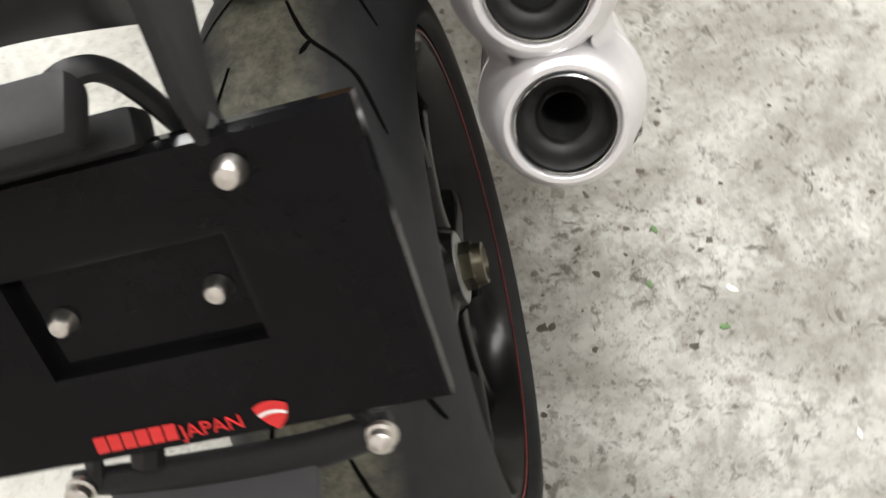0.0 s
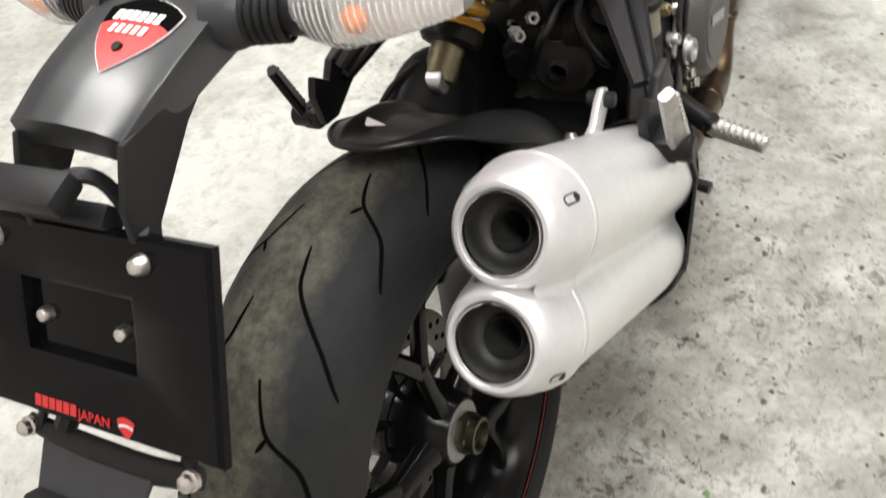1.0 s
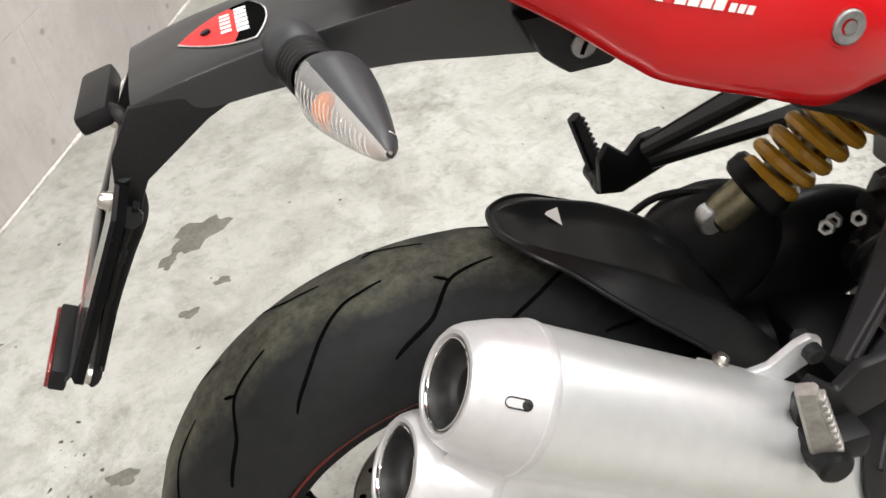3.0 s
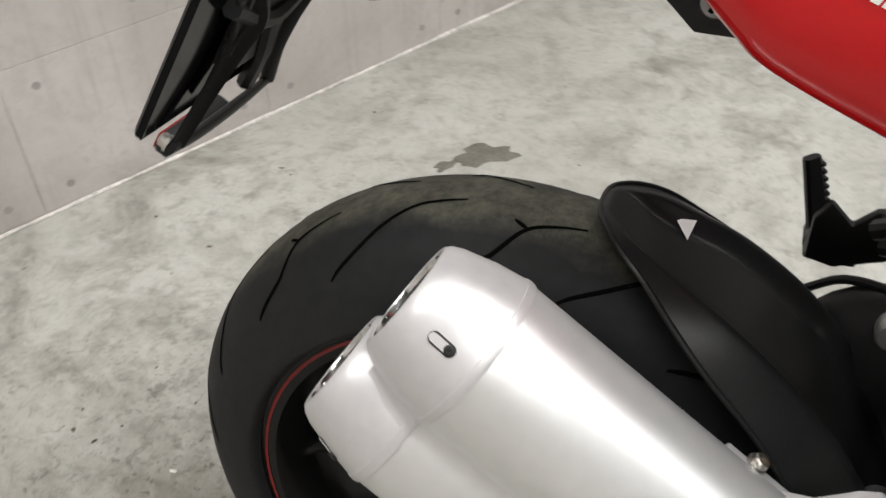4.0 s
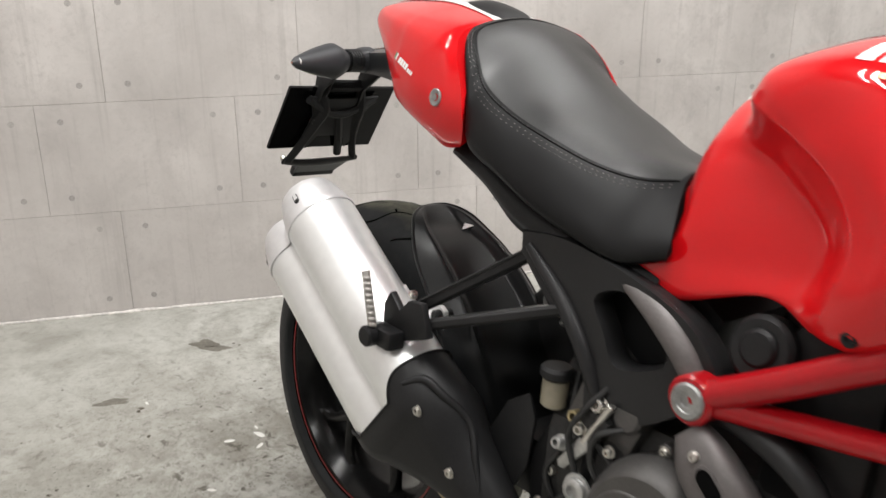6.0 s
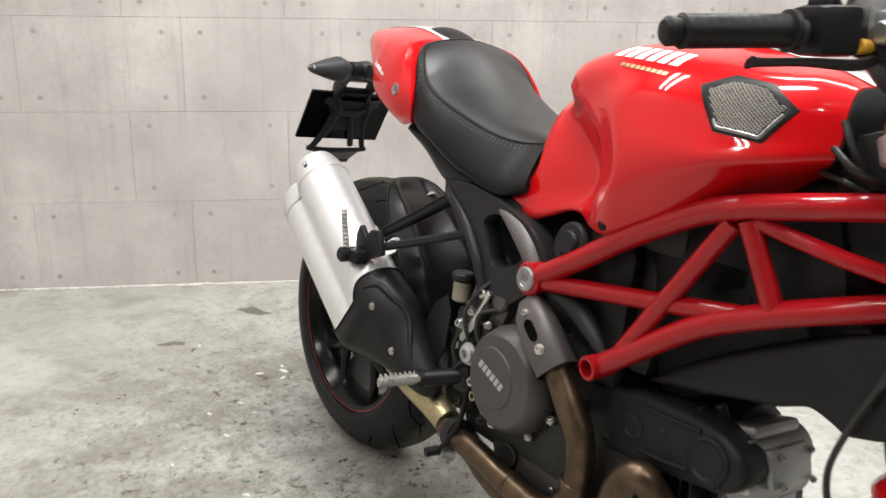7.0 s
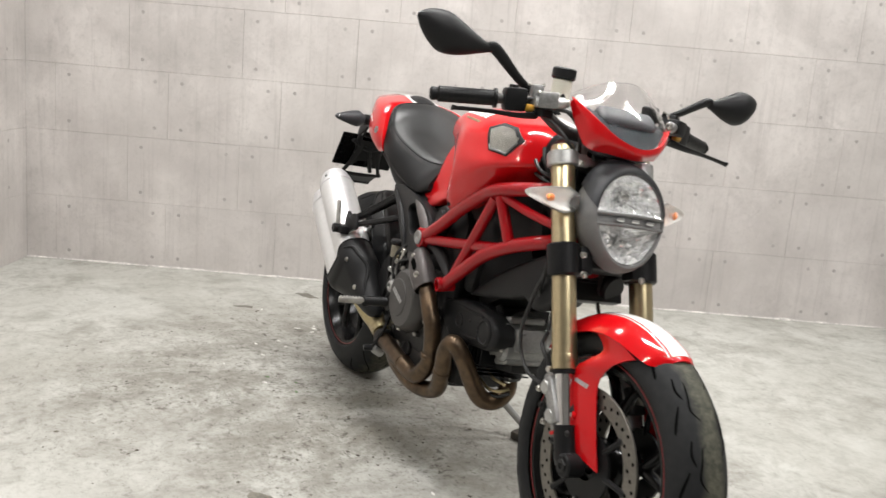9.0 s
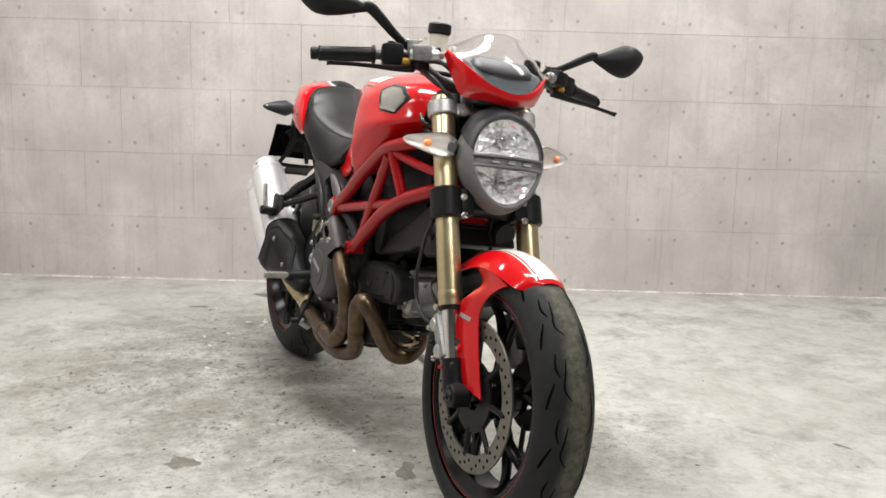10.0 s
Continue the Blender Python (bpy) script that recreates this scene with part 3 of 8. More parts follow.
def make_wheel(name, c, r, w, rim, rim_w, grooves, pitches, turn, discs, hub, label, dish=0.0):
    wheel = part(name, lathe(B(), [(-rim_w, rim - 0.012), (-rim_w, rim + 0.006), (-rim_w + 0.005, rim + 0.007), (-rim_w + 0.012, rim - 0.006), (-rim_w * 0.55, rim - 0.022),
                                   (rim_w * 0.55, rim - 0.022), (rim_w - 0.012, rim - 0.006), (rim_w - 0.005, rim + 0.007), (rim_w, rim + 0.006), (rim_w, rim - 0.012),
                                   (rim_w * 0.6, rim - 0.032), (-rim_w * 0.6, rim - 0.032), (-rim_w, rim - 0.012)], c, (0, 1, 0), 96), WHEEL, bike, label)
    prof = tyre_profile(r, w, rim)
    whole = [(-a, b) for a, b in reversed(prof)] + prof[1:]
    split = w * 0.87
    crown = [p for p in whole if abs(p[0]) <= split and p[1] > r - w * 0.75]
    k = whole.index(crown[0])
    part("tread", lathe(B(), crown, c, (0, 1, 0), 128), REAR_TREAD if r > 0.3 else FRONT_TREAD, wheel, "worn black tread with grey dust")
    walls = part("sidewall", lathe(lathe(B(), whole[:k + 1], c, (0, 1, 0), 128), whole[k + len(crown) - 1:], c, (0, 1, 0), 128), TREAD, wheel, "black rubber sidewall")
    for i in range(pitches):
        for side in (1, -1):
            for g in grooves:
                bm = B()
                shade_strip(bm, c, prof, [(a + 360 / pitches * i + (turn if side > 0 else 0), b * side) for a, b in g], 0.0036 if r > 0.3 else 0.003)
                part("tread_groove_shade", bm, SHADE_AND_BLACK, wheel)
    for side in (-1, 1):
        part("pinstripe", lathe(B(), [(side * (rim_w + 0.0006), rim - 0.0005), (side * (rim_w + 0.0012), rim - 0.002), (side * (rim_w + 0.0006), rim - 0.0038)], c, (0, 1, 0), 96), RIM_RED, wheel, "thin red rim stripe")
    for i in range(5):
        a = 2 * math.pi * i / 5 + 0.35
        bm = B()
        rad, tan = V(math.cos(a), 0, math.sin(a)), V(-math.sin(a), 0, math.cos(a))
        fork_at = c + rad * (rim * 0.52) + V(0, dish, 0)
        tube(bm, [c + rad * 0.04 + V(0, dish, 0), c + rad * (rim * 0.3) + V(0, dish, 0), fork_at], [0.019, 0.015, 0.014], 10, flat=0.75)
        for s in (-1, 1):
            tube(bm, [fork_at - rad * 0.012, c + rad * (rim * 0.75) + tan * s * 0.034 + V(0, dish, 0), c + rad * (rim - 0.028) + tan * s * 0.068 + V(0, dish * 0.9, 0)], [0.013, 0.0105, 0.013], 10, flat=0.75)
        part("spoke", bm, WHEEL, wheel)
    part("hub", lathe(B(), [(-hub, 0.018), (-hub, 0.036), (-hub * 0.8, 0.042), (-hub * 0.5, 0.05), (hub * 0.5, 0.05), (hub * 0.8, 0.044), (hub, 0.04), (hub, 0.02)], c, (0, 1, 0), 40), WHEEL, wheel)
    for y, dr, inner in discs:
        disc(wheel, c + V(0, y, 0), dr, inner)
    return wheel


def disc(wheel, c, r, inner):
    """A drilled brake disc on its black carrier."""
    bm = B()
    n = 180
    holes = []
    for k in range(36):
        for j, q in enumerate((0.3, 0.52, 0.74)):
            if (k + j) % 2 == 0:
                a = 2 * math.pi * (k + 0.25 * j) / 36
                rr = inner + (r - inner) * q
                holes.append((rr * math.cos(a), rr * math.sin(a)))
    lathe(bm, [(-0.0025, inner), (-0.0025, r - 0.001), (-0.0015, r), (0.0015, r), (0.0025, r - 0.001), (0.0025, inner), (-0.0025, inner)], c, (0, 1, 0), 96)
    d = part("brake_disc", bm, DISC, wheel, "drilled steel brake disc")
    # the disc is solid; black dots on both faces paint the holes' shade
    hb = B()
    for x, z in holes:
        for s in (-1, 1):
            lathe(hb, [(s * 0.0028, 0.0042), (s * 0.0029, 0.0)], c + V(x, 0, z), (0, 1, 0), 8)
    part("drilling_shade", hb, SHADE_AND_BLACK, wheel)
    cb = lathe(B(), [(-0.003, 0.03), (-0.003, inner * 0.62), (0.003, inner * 0.62), (0.003, 0.03), (-0.003, 0.03)], c, (0, 1, 0), 48)
    for k in range(8):
        a = 2 * math.pi * k / 8
        rad = V(math.cos(a), 0, math.sin(a))
        part("carrier_arm", tube(B(), [c + rad * inner * 0.55, c + rad * (inner + 0.004)], 0.006, 8), SATIN, wheel)
        part("disc_rivet", rod(B(), c + rad * (inner + 0.001) - V(0, 0.004, 0), c + rad * (inner + 0.001) + V(0, 0.004, 0), 0.008, 12, 0.001), DARK, wheel)
    part("disc_carrier", cb, SATIN, wheel)


# shade strips for the tread cuts of one side, in degrees and metres from the middle; the other side is mirrored and
# turned on
REAR_CUTS = [[(79, 0.019), (83.5, 0.027), (87, 0.036), (90, 0.054), (92.5, 0.063), (99.5, 0.0735)], [(87, 0.036), (89.3, 0.0295)], [(97.2, 0.0155), (101, 0.0195), (105.2, 0.0265), (113, 0.056), (119.5, 0.0725)]]
FRONT_CUTS = [[(54.6, 0.0235), (49, 0.0265), (43.5, 0.0295), (39.5, 0.0165)], [(46, 0.044), (41, 0.05), (36, 0.0535)], [(57, 0.038), (52, 0.0405), (48, 0.0355)]]
rear_wheel = make_wheel("rear_wheel", R_C, R_R, R_W, 0.222, 0.074, REAR_CUTS, 9, 10.0, [(0.006, 0.122, 0.085)], 0.062, "gloss black Y-spoke rear wheel with red stripe", -0.042)
front_wheel = make_wheel("front_wheel", F_C, F_R, F_W, 0.22, 0.047, FRONT_CUTS, 15, 12.0, [(-0.06, 0.16, 0.122), (0.075, 0.16, 0.122)], 0.052, "gloss black Y-spoke front wheel with red stripe")
AXLE = mat("dark_bronze_nut", (0.13, 0.12, 0.085), 0.3, metal=0.9, vary=0.2)
nut = part("axle_nut", lathe(hex_nut(B(), (0, -0.045, 0.315), (0, -1, 0), 0.023, 0.014), [(0.012, 0.021), (0.022, 0.02), (0.023, 0.017), (0.012, 0.015)], (0, -0.045, 0.315), (0, -1, 0), 28), AXLE, rear_wheel, "large dark bronze axle nut")
part("washer", lathe(B(), [(0, 0.02), (0, 0.034), (0.004, 0.034), (0.005, 0.031), (0.005, 0.02)], (0, -0.041, 0.315), (0, -1, 0), 32), HEADM, rear_wheel)

# swingarm, on the far side of the rear wheel
bm = tube(B(), [(0.46, 0.02, 0.36), (0.36, 0.09, 0.345), (0.2, 0.125, 0.325), (0.03, 0.125, 0.315)], [0.055, 0.05, 0.045, 0.05], 16)
box(bm, (0.42, 0.0, 0.37), (0.09, 0.16, 0.09), None, 0.02)
rod(bm, (0, 0.06, 0.315), (0, 0.16, 0.315), 0.06, 32, 0.01)
part("swingarm", bm, SATIN, bike, "black single-sided swingarm")
part("rear_caliper", box(B(), (-0.06, 0.04, 0.24), (0.07, 0.05, 0.05), pose(0, 0, 0, 0, 40, 0), 0.01), DARK, bike)

# hugger over the rear tyre
def ease(lo, hi, v):
    q = min(1.0, max(0.0, (v - lo) / (hi - lo)))
    return q * q * (3 - 2 * q)


rows = []
for a, lo_y, hi_y, lift in ((78.6, 0.0, 0.028, 0.0235), (77.4, -0.018, 0.042, 0.0245), (74.5, -0.042, 0.055, 0.0255), (70.5, -0.06, 0.064, 0.027), (65, -0.077, 0.072, 0.028), (58, -0.09, 0.082, 0.03), (47, -0.1, 0.09, 0.032), (35, -0.106, 0.096, 0.034), (22, -0.106, 0.098, 0.036), (6, -0.1, 0.098, 0.036)):
    rad = V(math.cos(radians(a)), 0, math.sin(radians(a)))
    row = []
    for k in range(21):
        f = k / 20
        e = abs(2 * f - 1)
        y = lo_y + (hi_y - lo_y) * f
        dish = 0.012 * (1 - ease(0.56, 0.66, e)) * (1 - ease(71, 77, a)) * ease(10, 40, a)
        row.append(R_C + rad * (R_R + lift - dish - (0.05 * (1 - (a - 6) / 90) + 0.008) * max(0.0, (e - 0.66) / 0.34) ** 1.5 * (1 if f < 0.5 else 0.6) * (1 - 0.85 * ease(58, 77, a))) + V(0, y - R_C.y, 0))
    rows.append(row)
hugger = part("hugger", skin(B(), rows, 48, 60, 0.003), HUGGER, bike, "matt black plastic rear hugger mudguard")
hug_skin = tree_of(hugger)
tri = [cast(hug_skin, R_C + V(math.cos(radians(a)) * 0.6, y, math.sin(radians(a)) * 0.6), V(-math.cos(radians(a)), 0, -math.sin(radians(a))), 0.001) for a, y in ((68.6, 0.02), (66.2, 0.037), (66.4, 0.004))]
bm = B()
bm.faces.new([bm.verts.new(p) for p in tri])
part("sticker", bm, WHITE_MARK, hugger, "small pale triangle sticker")
edge = [r[0] for r in rows[::-1]] + [r[-1] for r in rows]
part("hugger_rim", tube(B(), edge, 0.0026, 8, 90), HUGGER, hugger)
saddle = part("hugger_saddle", blob(B(), (0.315, 0.095, 0.485), (0.09, 0.042, 0.085), pose(0, 0, 0, 0, 25, 0), 28, 16), PLASTIC, bike, "black plastic saddle round the shock foot")
part("saddle_lip", tube(B(), [(0.235, 0.12, 0.535), (0.262, 0.105, 0.562), (0.3, 0.09, 0.568), (0.345, 0.082, 0.553)], 0.004, 8, 24), PLASTIC, saddle)
part("chain_cover", blob(B(), (0.44, 0.11, 0.43), (0.12, 0.045, 0.085), None, 28, 16), SATIN, bike, "black chain cover on the swingarm")

# shock absorber
S0, S1 = V(0.306, 0.072, 0.537), V(0.452, 0.045, 0.66)
d = (S1 - S0).normalized()
shock = part("shock_absorber", rod(rod(B(), S0 + d * 0.005, S0 + d * 0.06, 0.021, 24, 0.004), S0 + d * 0.055, S1, 0.013, 16), SHOCK, bike, "dull bronze rear shock absorber body")
part("eyelet", rod(B(), S0 - V(0.004, 0.016, -0.01), S0 + V(-0.004, 0.016, 0.01), 0.014, 20, 0.002), ALLOY, shock)
coil = []
u, v, w = axes(d)
for k in range(7 * 16 + 1):
    q = 2 * math.pi * k / 16
    coil.append(S0 + d * (0.072 + 0.135 * k / 112) + (u * math.cos(q) + v * math.sin(q)) * 0.0285)
bm = B()
rows = [[p + (a * math.cos(t) + b * math.sin(t)) * 0.0078 for t in (2 * math.pi * j / 8 for j in range(8))] for p, (a, b) in zip(coil, frames(coil))]
grid_faces(bm, rows, True, True)
part("spring", bm, YELLOW, shock, "yellow coil spring")
part("spring_collar", lathe(B(), [(0.05, 0.02), (0.05, 0.033), (0.055, 0.037), (0.068, 0.037), (0.074, 0.034), (0.074, 0.02)], S0, d, 28), SATIN, shock)

# twin stacked silencers
AX = V(math.cos(radians(33.5)), 0, -math.sin(radians(33.5)))
UPN = V(math.sin(radians(33.5)), 0, math.cos(radians(33.5)))
UP_O, LOW_O = V(-0.02, -0.17, 0.655), V(-0.069, -0.169, 0.584)
mid = UP_O.lerp(LOW_O, 0.5)
GAP_HALF = (UP_O - LOW_O).dot(UPN) / 2


def twin_ring(along, r, soft=0.013, n=96):
    """The outline of two stacked round pipes whose sides run into each other in a soft fillet."""
    ring = []
    for k in range(n):
        t = 2 * math.pi * k / n
        cy, cz = math.cos(t), math.sin(t)
        lo, hi = 0.001, 0.2
        for _ in range(22):
            q = (lo + hi) / 2
            d1, d2 = math.hypot(q * cy, q * cz - GAP_HALF) - r, math.hypot(q * cy, q * cz + GAP_HALF) - r
            h = max(soft - abs(d1 - d2), 0) / soft
            if min(d1, d2) - h * h * soft / 4 > 0:
                hi = q
            else:
                lo = q
        ring.append(mid + AX * along + V(0, lo * cy, 0) + UPN * (lo * cz))
    return ring


fill = B()
grid_faces(fill, [twin_ring(d, r) for d, r in ((0.057, 0.0548), (0.06, 0.0553), (0.2, 0.0553), (0.378, 0.0553), (0.384, 0.05))], True, False)
silencer = part("silencer", fill, CAN, bike, "twin stacked silencer of brushed aluminium")
web = B()
grid_faces(web, [twin_ring(d, r, 0.014) for d, r in ((0.012, 0.0462), (0.03, 0.0516), (0.05, 0.0555), (0.054, 0.0568), (0.0565, 0.0564))], True, False)
part("cap_web", web, CAP, silencer, "satin silver web between the end caps")
for name, o, length in (("upper_can", UP_O, 0.39), ("lower_can", LOW_O, 0.385)):
    part(name, lathe(B(), [(0.052, 0.05), (0.056, 0.0548), (0.062, 0.0555), (length - 0.004, 0.0555), (length, 0.052), (length + 0.01, 0.03)], o, AX, 56), CAN, silencer)
    cap = part("end_cap", lathe(B(), [(0.012, 0.0315), (0.002, 0.0325), (-0.0025, 0.0352), (-0.0025, 0.0385), (0.001, 0.0422), (0.008, 0.0456), (0.03, 0.052), (0.05, 0.0558), (0.0505, 0.0566), (0.054, 0.057), (0.0565, 0.0566), (0.0568, 0.055)], o, AX, 56), CAP, silencer, "satin silver conical end cap")
    part("outlet", lathe(B(), [(0.004, 0.0318), (0.0, 0.0312), (0.002, 0.0302), (0.008, 0.0296), (0.016, 0.028), (0.021, 0.024), (0.023, 0.0182), (0.018, 0.0172), (0.0165, 0.0162), (0.019, 0.0152), (0.12, 0.0148), (0.12, 0)], o, AX, 48), SOOT_AND_SHADE, silencer, "sooty black tailpipe")
    part("outlet_rim", lathe(B(), [(0.003, 0.0325), (-0.0018, 0.0324), (-0.0022, 0.0316), (-0.0008, 0.0308), (0.004, 0.0306)], o, AX, 48), CHROME, silencer)
    for side in ((-1, 0.55), (1, 0.55)) if name == "upper_can" else ((-1, -0.55),):
        out = (V(0, side[0] * 0.87, 0) + UPN * side[1]).normalized()
        slope = (out * 0.975 - AX * 0.22).normalized()
        at = o + AX * 0.028 + out * 0.0512
        run = (AX + slope * 0.22).normalized()
        slot = [(0.0042 * math.cos(t) + (0.0055 if math.cos(t) > 0 else -0.0055), 0.0042 * math.sin(t)) for t in (2 * math.pi * (k + 0.5) / 20 for k in range(20))]
        # dark slab whose rim, left round the pale floor, paints the recess's shade
        part("bolt_recess", prism(B(), slot, at - slope * 0.0006, run, slope.cross(run), 0.0012), SOOT_AND_SHADE, silencer)
        part("recess_floor", prism(B(), [(p * 0.9 - 0.0006, q * 0.7) for p, q in slot], at - slope * 0.0004, run, slope.cross(run), 0.0013), CAP, silencer)
        part("bolt", bolt(B(), at + run * 0.0055 + slope * 0.0004, slope, 0.0032, 0.0018), DARK, silencer)
hb = V(0.208, -0.131, 0.556)
bm = prism(B(), [(-0.024, -0.006), (-0.018, 0.0), (0.022, 0.001), (0.038, 0.014), (0.048, 0.04), (0.056, 0.05), (0.068, 0.051), (0.076, 0.042), (0.074, 0.028), (0.062, 0.006), (0.056, -0.012), (-0.024, -0.012)], hb - V(0, 0.004, 0), AX, UPN, 0.008, 0.002)
box(bm, hb + AX * 0.012 - UPN * 0.003 - V(0, 0.008, 0), (0.07, 0.02, 0.006), pose(0, 0, 0, 0, 33.5, 0), 0.002)
hang = part("hanger_bracket", bm, CAP, silencer, "polished alloy silencer hanger")
part("hanger_bush", rod(B(), hb + AX * 0.064 + UPN * 0.039 - V(0, 0.022, 0), hb + AX * 0.064 + UPN * 0.039 + V(0, 0.008, 0), 0.0085, 16, 0.002), RUBBER, hang)
part("hanger_bolt", bolt(B(), hb + UPN * 0.001, UPN, 0.006, 0.007), STEEL, silencer)
GUARD = [(0.342, -0.169, -0.043, 0.0432, 0.0592), (0.385, -0.166, -0.042, 0.041, 0.0592), (0.425, -0.157, -0.032, 0.03, 0.056), (0.475, -0.151, -0.027, 0.012, 0.047), (0.53, -0.146, -0.022, 0.003, 0.037), (0.575, -0.141, -0.017, 0.0005, 0.024), (0.592, -0.139, -0.015, 0.0003, 0.008)]
rows = []
for f in range(43):
    row = spline([V(s, y, n) for s, y, n, h, r in GUARD], 43)[f]
    size = spline([V(h, r, 0) for s, y, n, h, r in GUARD], 43)[f]
    h, r = max(size.x, 0.0003), max(size.y, 0.004)
    c0 = V(-0.02, row.y, 0.655) + AX * row.x + UPN * row.z
    ring = []
    for k in range(56):
        t = 2 * math.pi * k / 56
        up = (h if math.sin(t) >= 0 else -h) + r * math.sin(t)
        n0 = up + row.z
        cut = -0.003 + 0.035 * max(0.0, (n0 + 0.134) / 0.048) if n0 < -0.043 else 0.006 + 0.028 * max(0.0, 1 - n0 / 0.04) ** 2
        ring.append(c0 + AX * (cut * max(0.0, 1 - f / 12)) + UPN * up + V(0, -r * math.cos(t), 0))
    rows.append(ring)
bm = B()
grid_faces(bm, rows, True, "last")
guard = part("heat_guard", bm, PLASTIC, silencer, "satin black exhaust heat guard")
guard_skin = tree_of(guard)
lip = [p + (p - (rows[0][0] + rows[0][28]) / 2).normalized() * 0.0004 for p in rows[0]] + [rows[0][0]]
part("guard_lip", tube(B(), lip, 0.0018, 8, 160), PLASTIC, guard)
crest = [cast(guard_skin, (x, -0.5, z), (0, 1, 0), 0.0) for x, z in ((0.305, 0.478), (0.325, 0.487), (0.35, 0.472), (0.38, 0.44), (0.405, 0.4), (0.425, 0.365))]
part("guard_ridge", tube(B(), [p for p in crest if p is not None], [0.003, 0.006, 0.006, 0.0055, 0.005, 0.002][:len([p for p in crest if p is not None])], 10, 40), PLASTIC, guard)
for x, z in ((0.335, 0.45), (0.385, 0.378)):
    part("guard_bolt", bolt(B(), cast(guard_skin, (x, -0.5, z), (0, 1, 0), -0.001), (0, -1, 0), 0.0062, 0.005), STEEL, guard)
part("link_pipe", tube(B(), [(0.5, -0.13, 0.275), (0.44, -0.125, 0.29), (0.4, -0.14, 0.318), (0.36, -0.155, 0.35)], [0.025, 0.029, 0.033, 0.034], 20), BRASS, bike, "straw-tinted exhaust link pipe")

# exhaust headers
part("rear_header", tube(B(), [(0.757, -0.152, 0.5), (0.784, -0.15, 0.47), (0.814, -0.149, 0.43), (0.835, -0.142, 0.385), (0.826, -0.13, 0.3), (0.775, -0.135, 0.243), (0.69, -0.14, 0.25), (0.59, -0.138, 0.262), (0.5, -0.132, 0.268)], 0.0225, 22, 64), BRONZE, bike, "heat-tinted bronze exhaust header pipe")
part("front_header", tube(B(), [(0.99, 0.015, 0.318), (1.004, 0.006, 0.29), (1.005, -0.02, 0.264), (0.994, -0.055, 0.264), (0.984, -0.084, 0.3), (0.972, -0.112, 0.352), (0.947, -0.134, 0.386), (0.917, -0.137, 0.358), (0.884, -0.119, 0.288), (0.835, -0.102, 0.228), (0.75, -0.118, 0.208), (0.64, -0.128, 0.228), (0.53, -0.11, 0.255)], 0.0225, 22, 96), BRONZE, bike, "heat-tinted bronze exhaust header pipe")
for a, b in (((0.892, -0.123, 0.302), (0.885, -0.1195, 0.29)), ((0.829, -0.134, 0.325), (0.827, -0.132, 0.312)), ((0.7, -0.14, 0.2495), (0.688, -0.14, 0.25))):
    part("pipe_joint", rod(B(), a, b, 0.0242, 22, 0.002), BRONZE, bike)
part("header_flange", prism(B(), [(0.045 * math.cos(t) * (1 + 0.35 * abs(math.cos(t)) ** 3), 0.03 * math.sin(t)) for t in (2 * math.pi * k / 28 for k in range(28))], (0.988, 0.016, 0.318), (0.75, -0.6, 0.1), (0.5, 0.8, 0), 0.008, 0.002), DARK, bike, "dark steel exhaust flange plate")
part("port_cover", rod(B(), (0.984, 0.018, 0.323), (0.984, 0.021, 0.358), 0.032, 28, 0.004), DARK, bike)
for p in ((1.028, -0.014, 0.321), (0.948, 0.048, 0.314)):
    part("flange_nut", hex_nut(B(), p, (0, 0, 1), 0.008, 0.012), STEEL, bike)
part("pipe_clamp", lathe(B(), [(-0.012, 0.021), (-0.01, 0.03), (0.01, 0.03), (0.012, 0.021)], (0.53, -0.132, 0.266), (1, 0, 0.05), 26), DARK, bike, "dark steel exhaust clamp")
part("clamp_screw", rod(B(), (0.515, -0.155, 0.232), (0.515, -0.125, 0.215), 0.012, 16, 0.003), ALLOY, bike)
# heat shield over the top of the rear header
along, out = V(0.74, 0, -0.672).normalized(), V(0.38, -0.92, 0.12).normalized()
out = (out - along * out.dot(along)).normalized()
across = out.cross(along)
rows = []
for k in range(15):
    c0 = spline([(0.69, -0.15, 0.566), (0.712, -0.156, 0.546), (0.744, -0.158, 0.518), (0.778, -0.152, 0.48)], 15)[k]
    wide = spline([(0.017, 0.012, 0), (0.028, 0.023, 0), (0.031, 0.027, 0), (0.03, 0.029, 0)], 15)[k]
    ring = []
    for q in range(32):
        t = 2 * math.pi * q / 32
        ct, st = math.cos(t), math.sin(t)
        ring.append(c0 + across * (wide.x * math.copysign(abs(ct) ** 0.65, ct)) + out * (wide.y * math.copysign(abs(st) ** 0.55, st)))
    rows.append(ring)
bm = B()
grid_faces(bm, rows, True, "first")
duct = part("header_shield", bm, SHIELD, bike, "warm grey heat shield on the rear header")
duct_skin = tree_of(duct)
SPOT = V(0.733, -0.157, 0.527)
at = cast(duct_skin, SPOT + out * 0.3, -out, 0.0)
pill = [(0.012 * math.cos(t) + math.copysign(0.008, math.cos(t)), 0.0085 * math.sin(t)) for t in (2 * math.pi * (k + 0.5) / 24 for k in range(24))]
part("slot_rim", prism(B(), [(a * 1.12, b * 1.25) for a, b in pill], at - out * 0.0012, along, out.cross(along), 0.002, 0.0006), SHIELD, duct)
# black pill on the closed shield, painting the dark of the slot
part("slot", prism(B(), [(a * 0.92, b * 0.9) for a, b in pill], at - out * 0.001, along, out.cross(along), 0.0026), SHADE_AND_BLACK, duct)
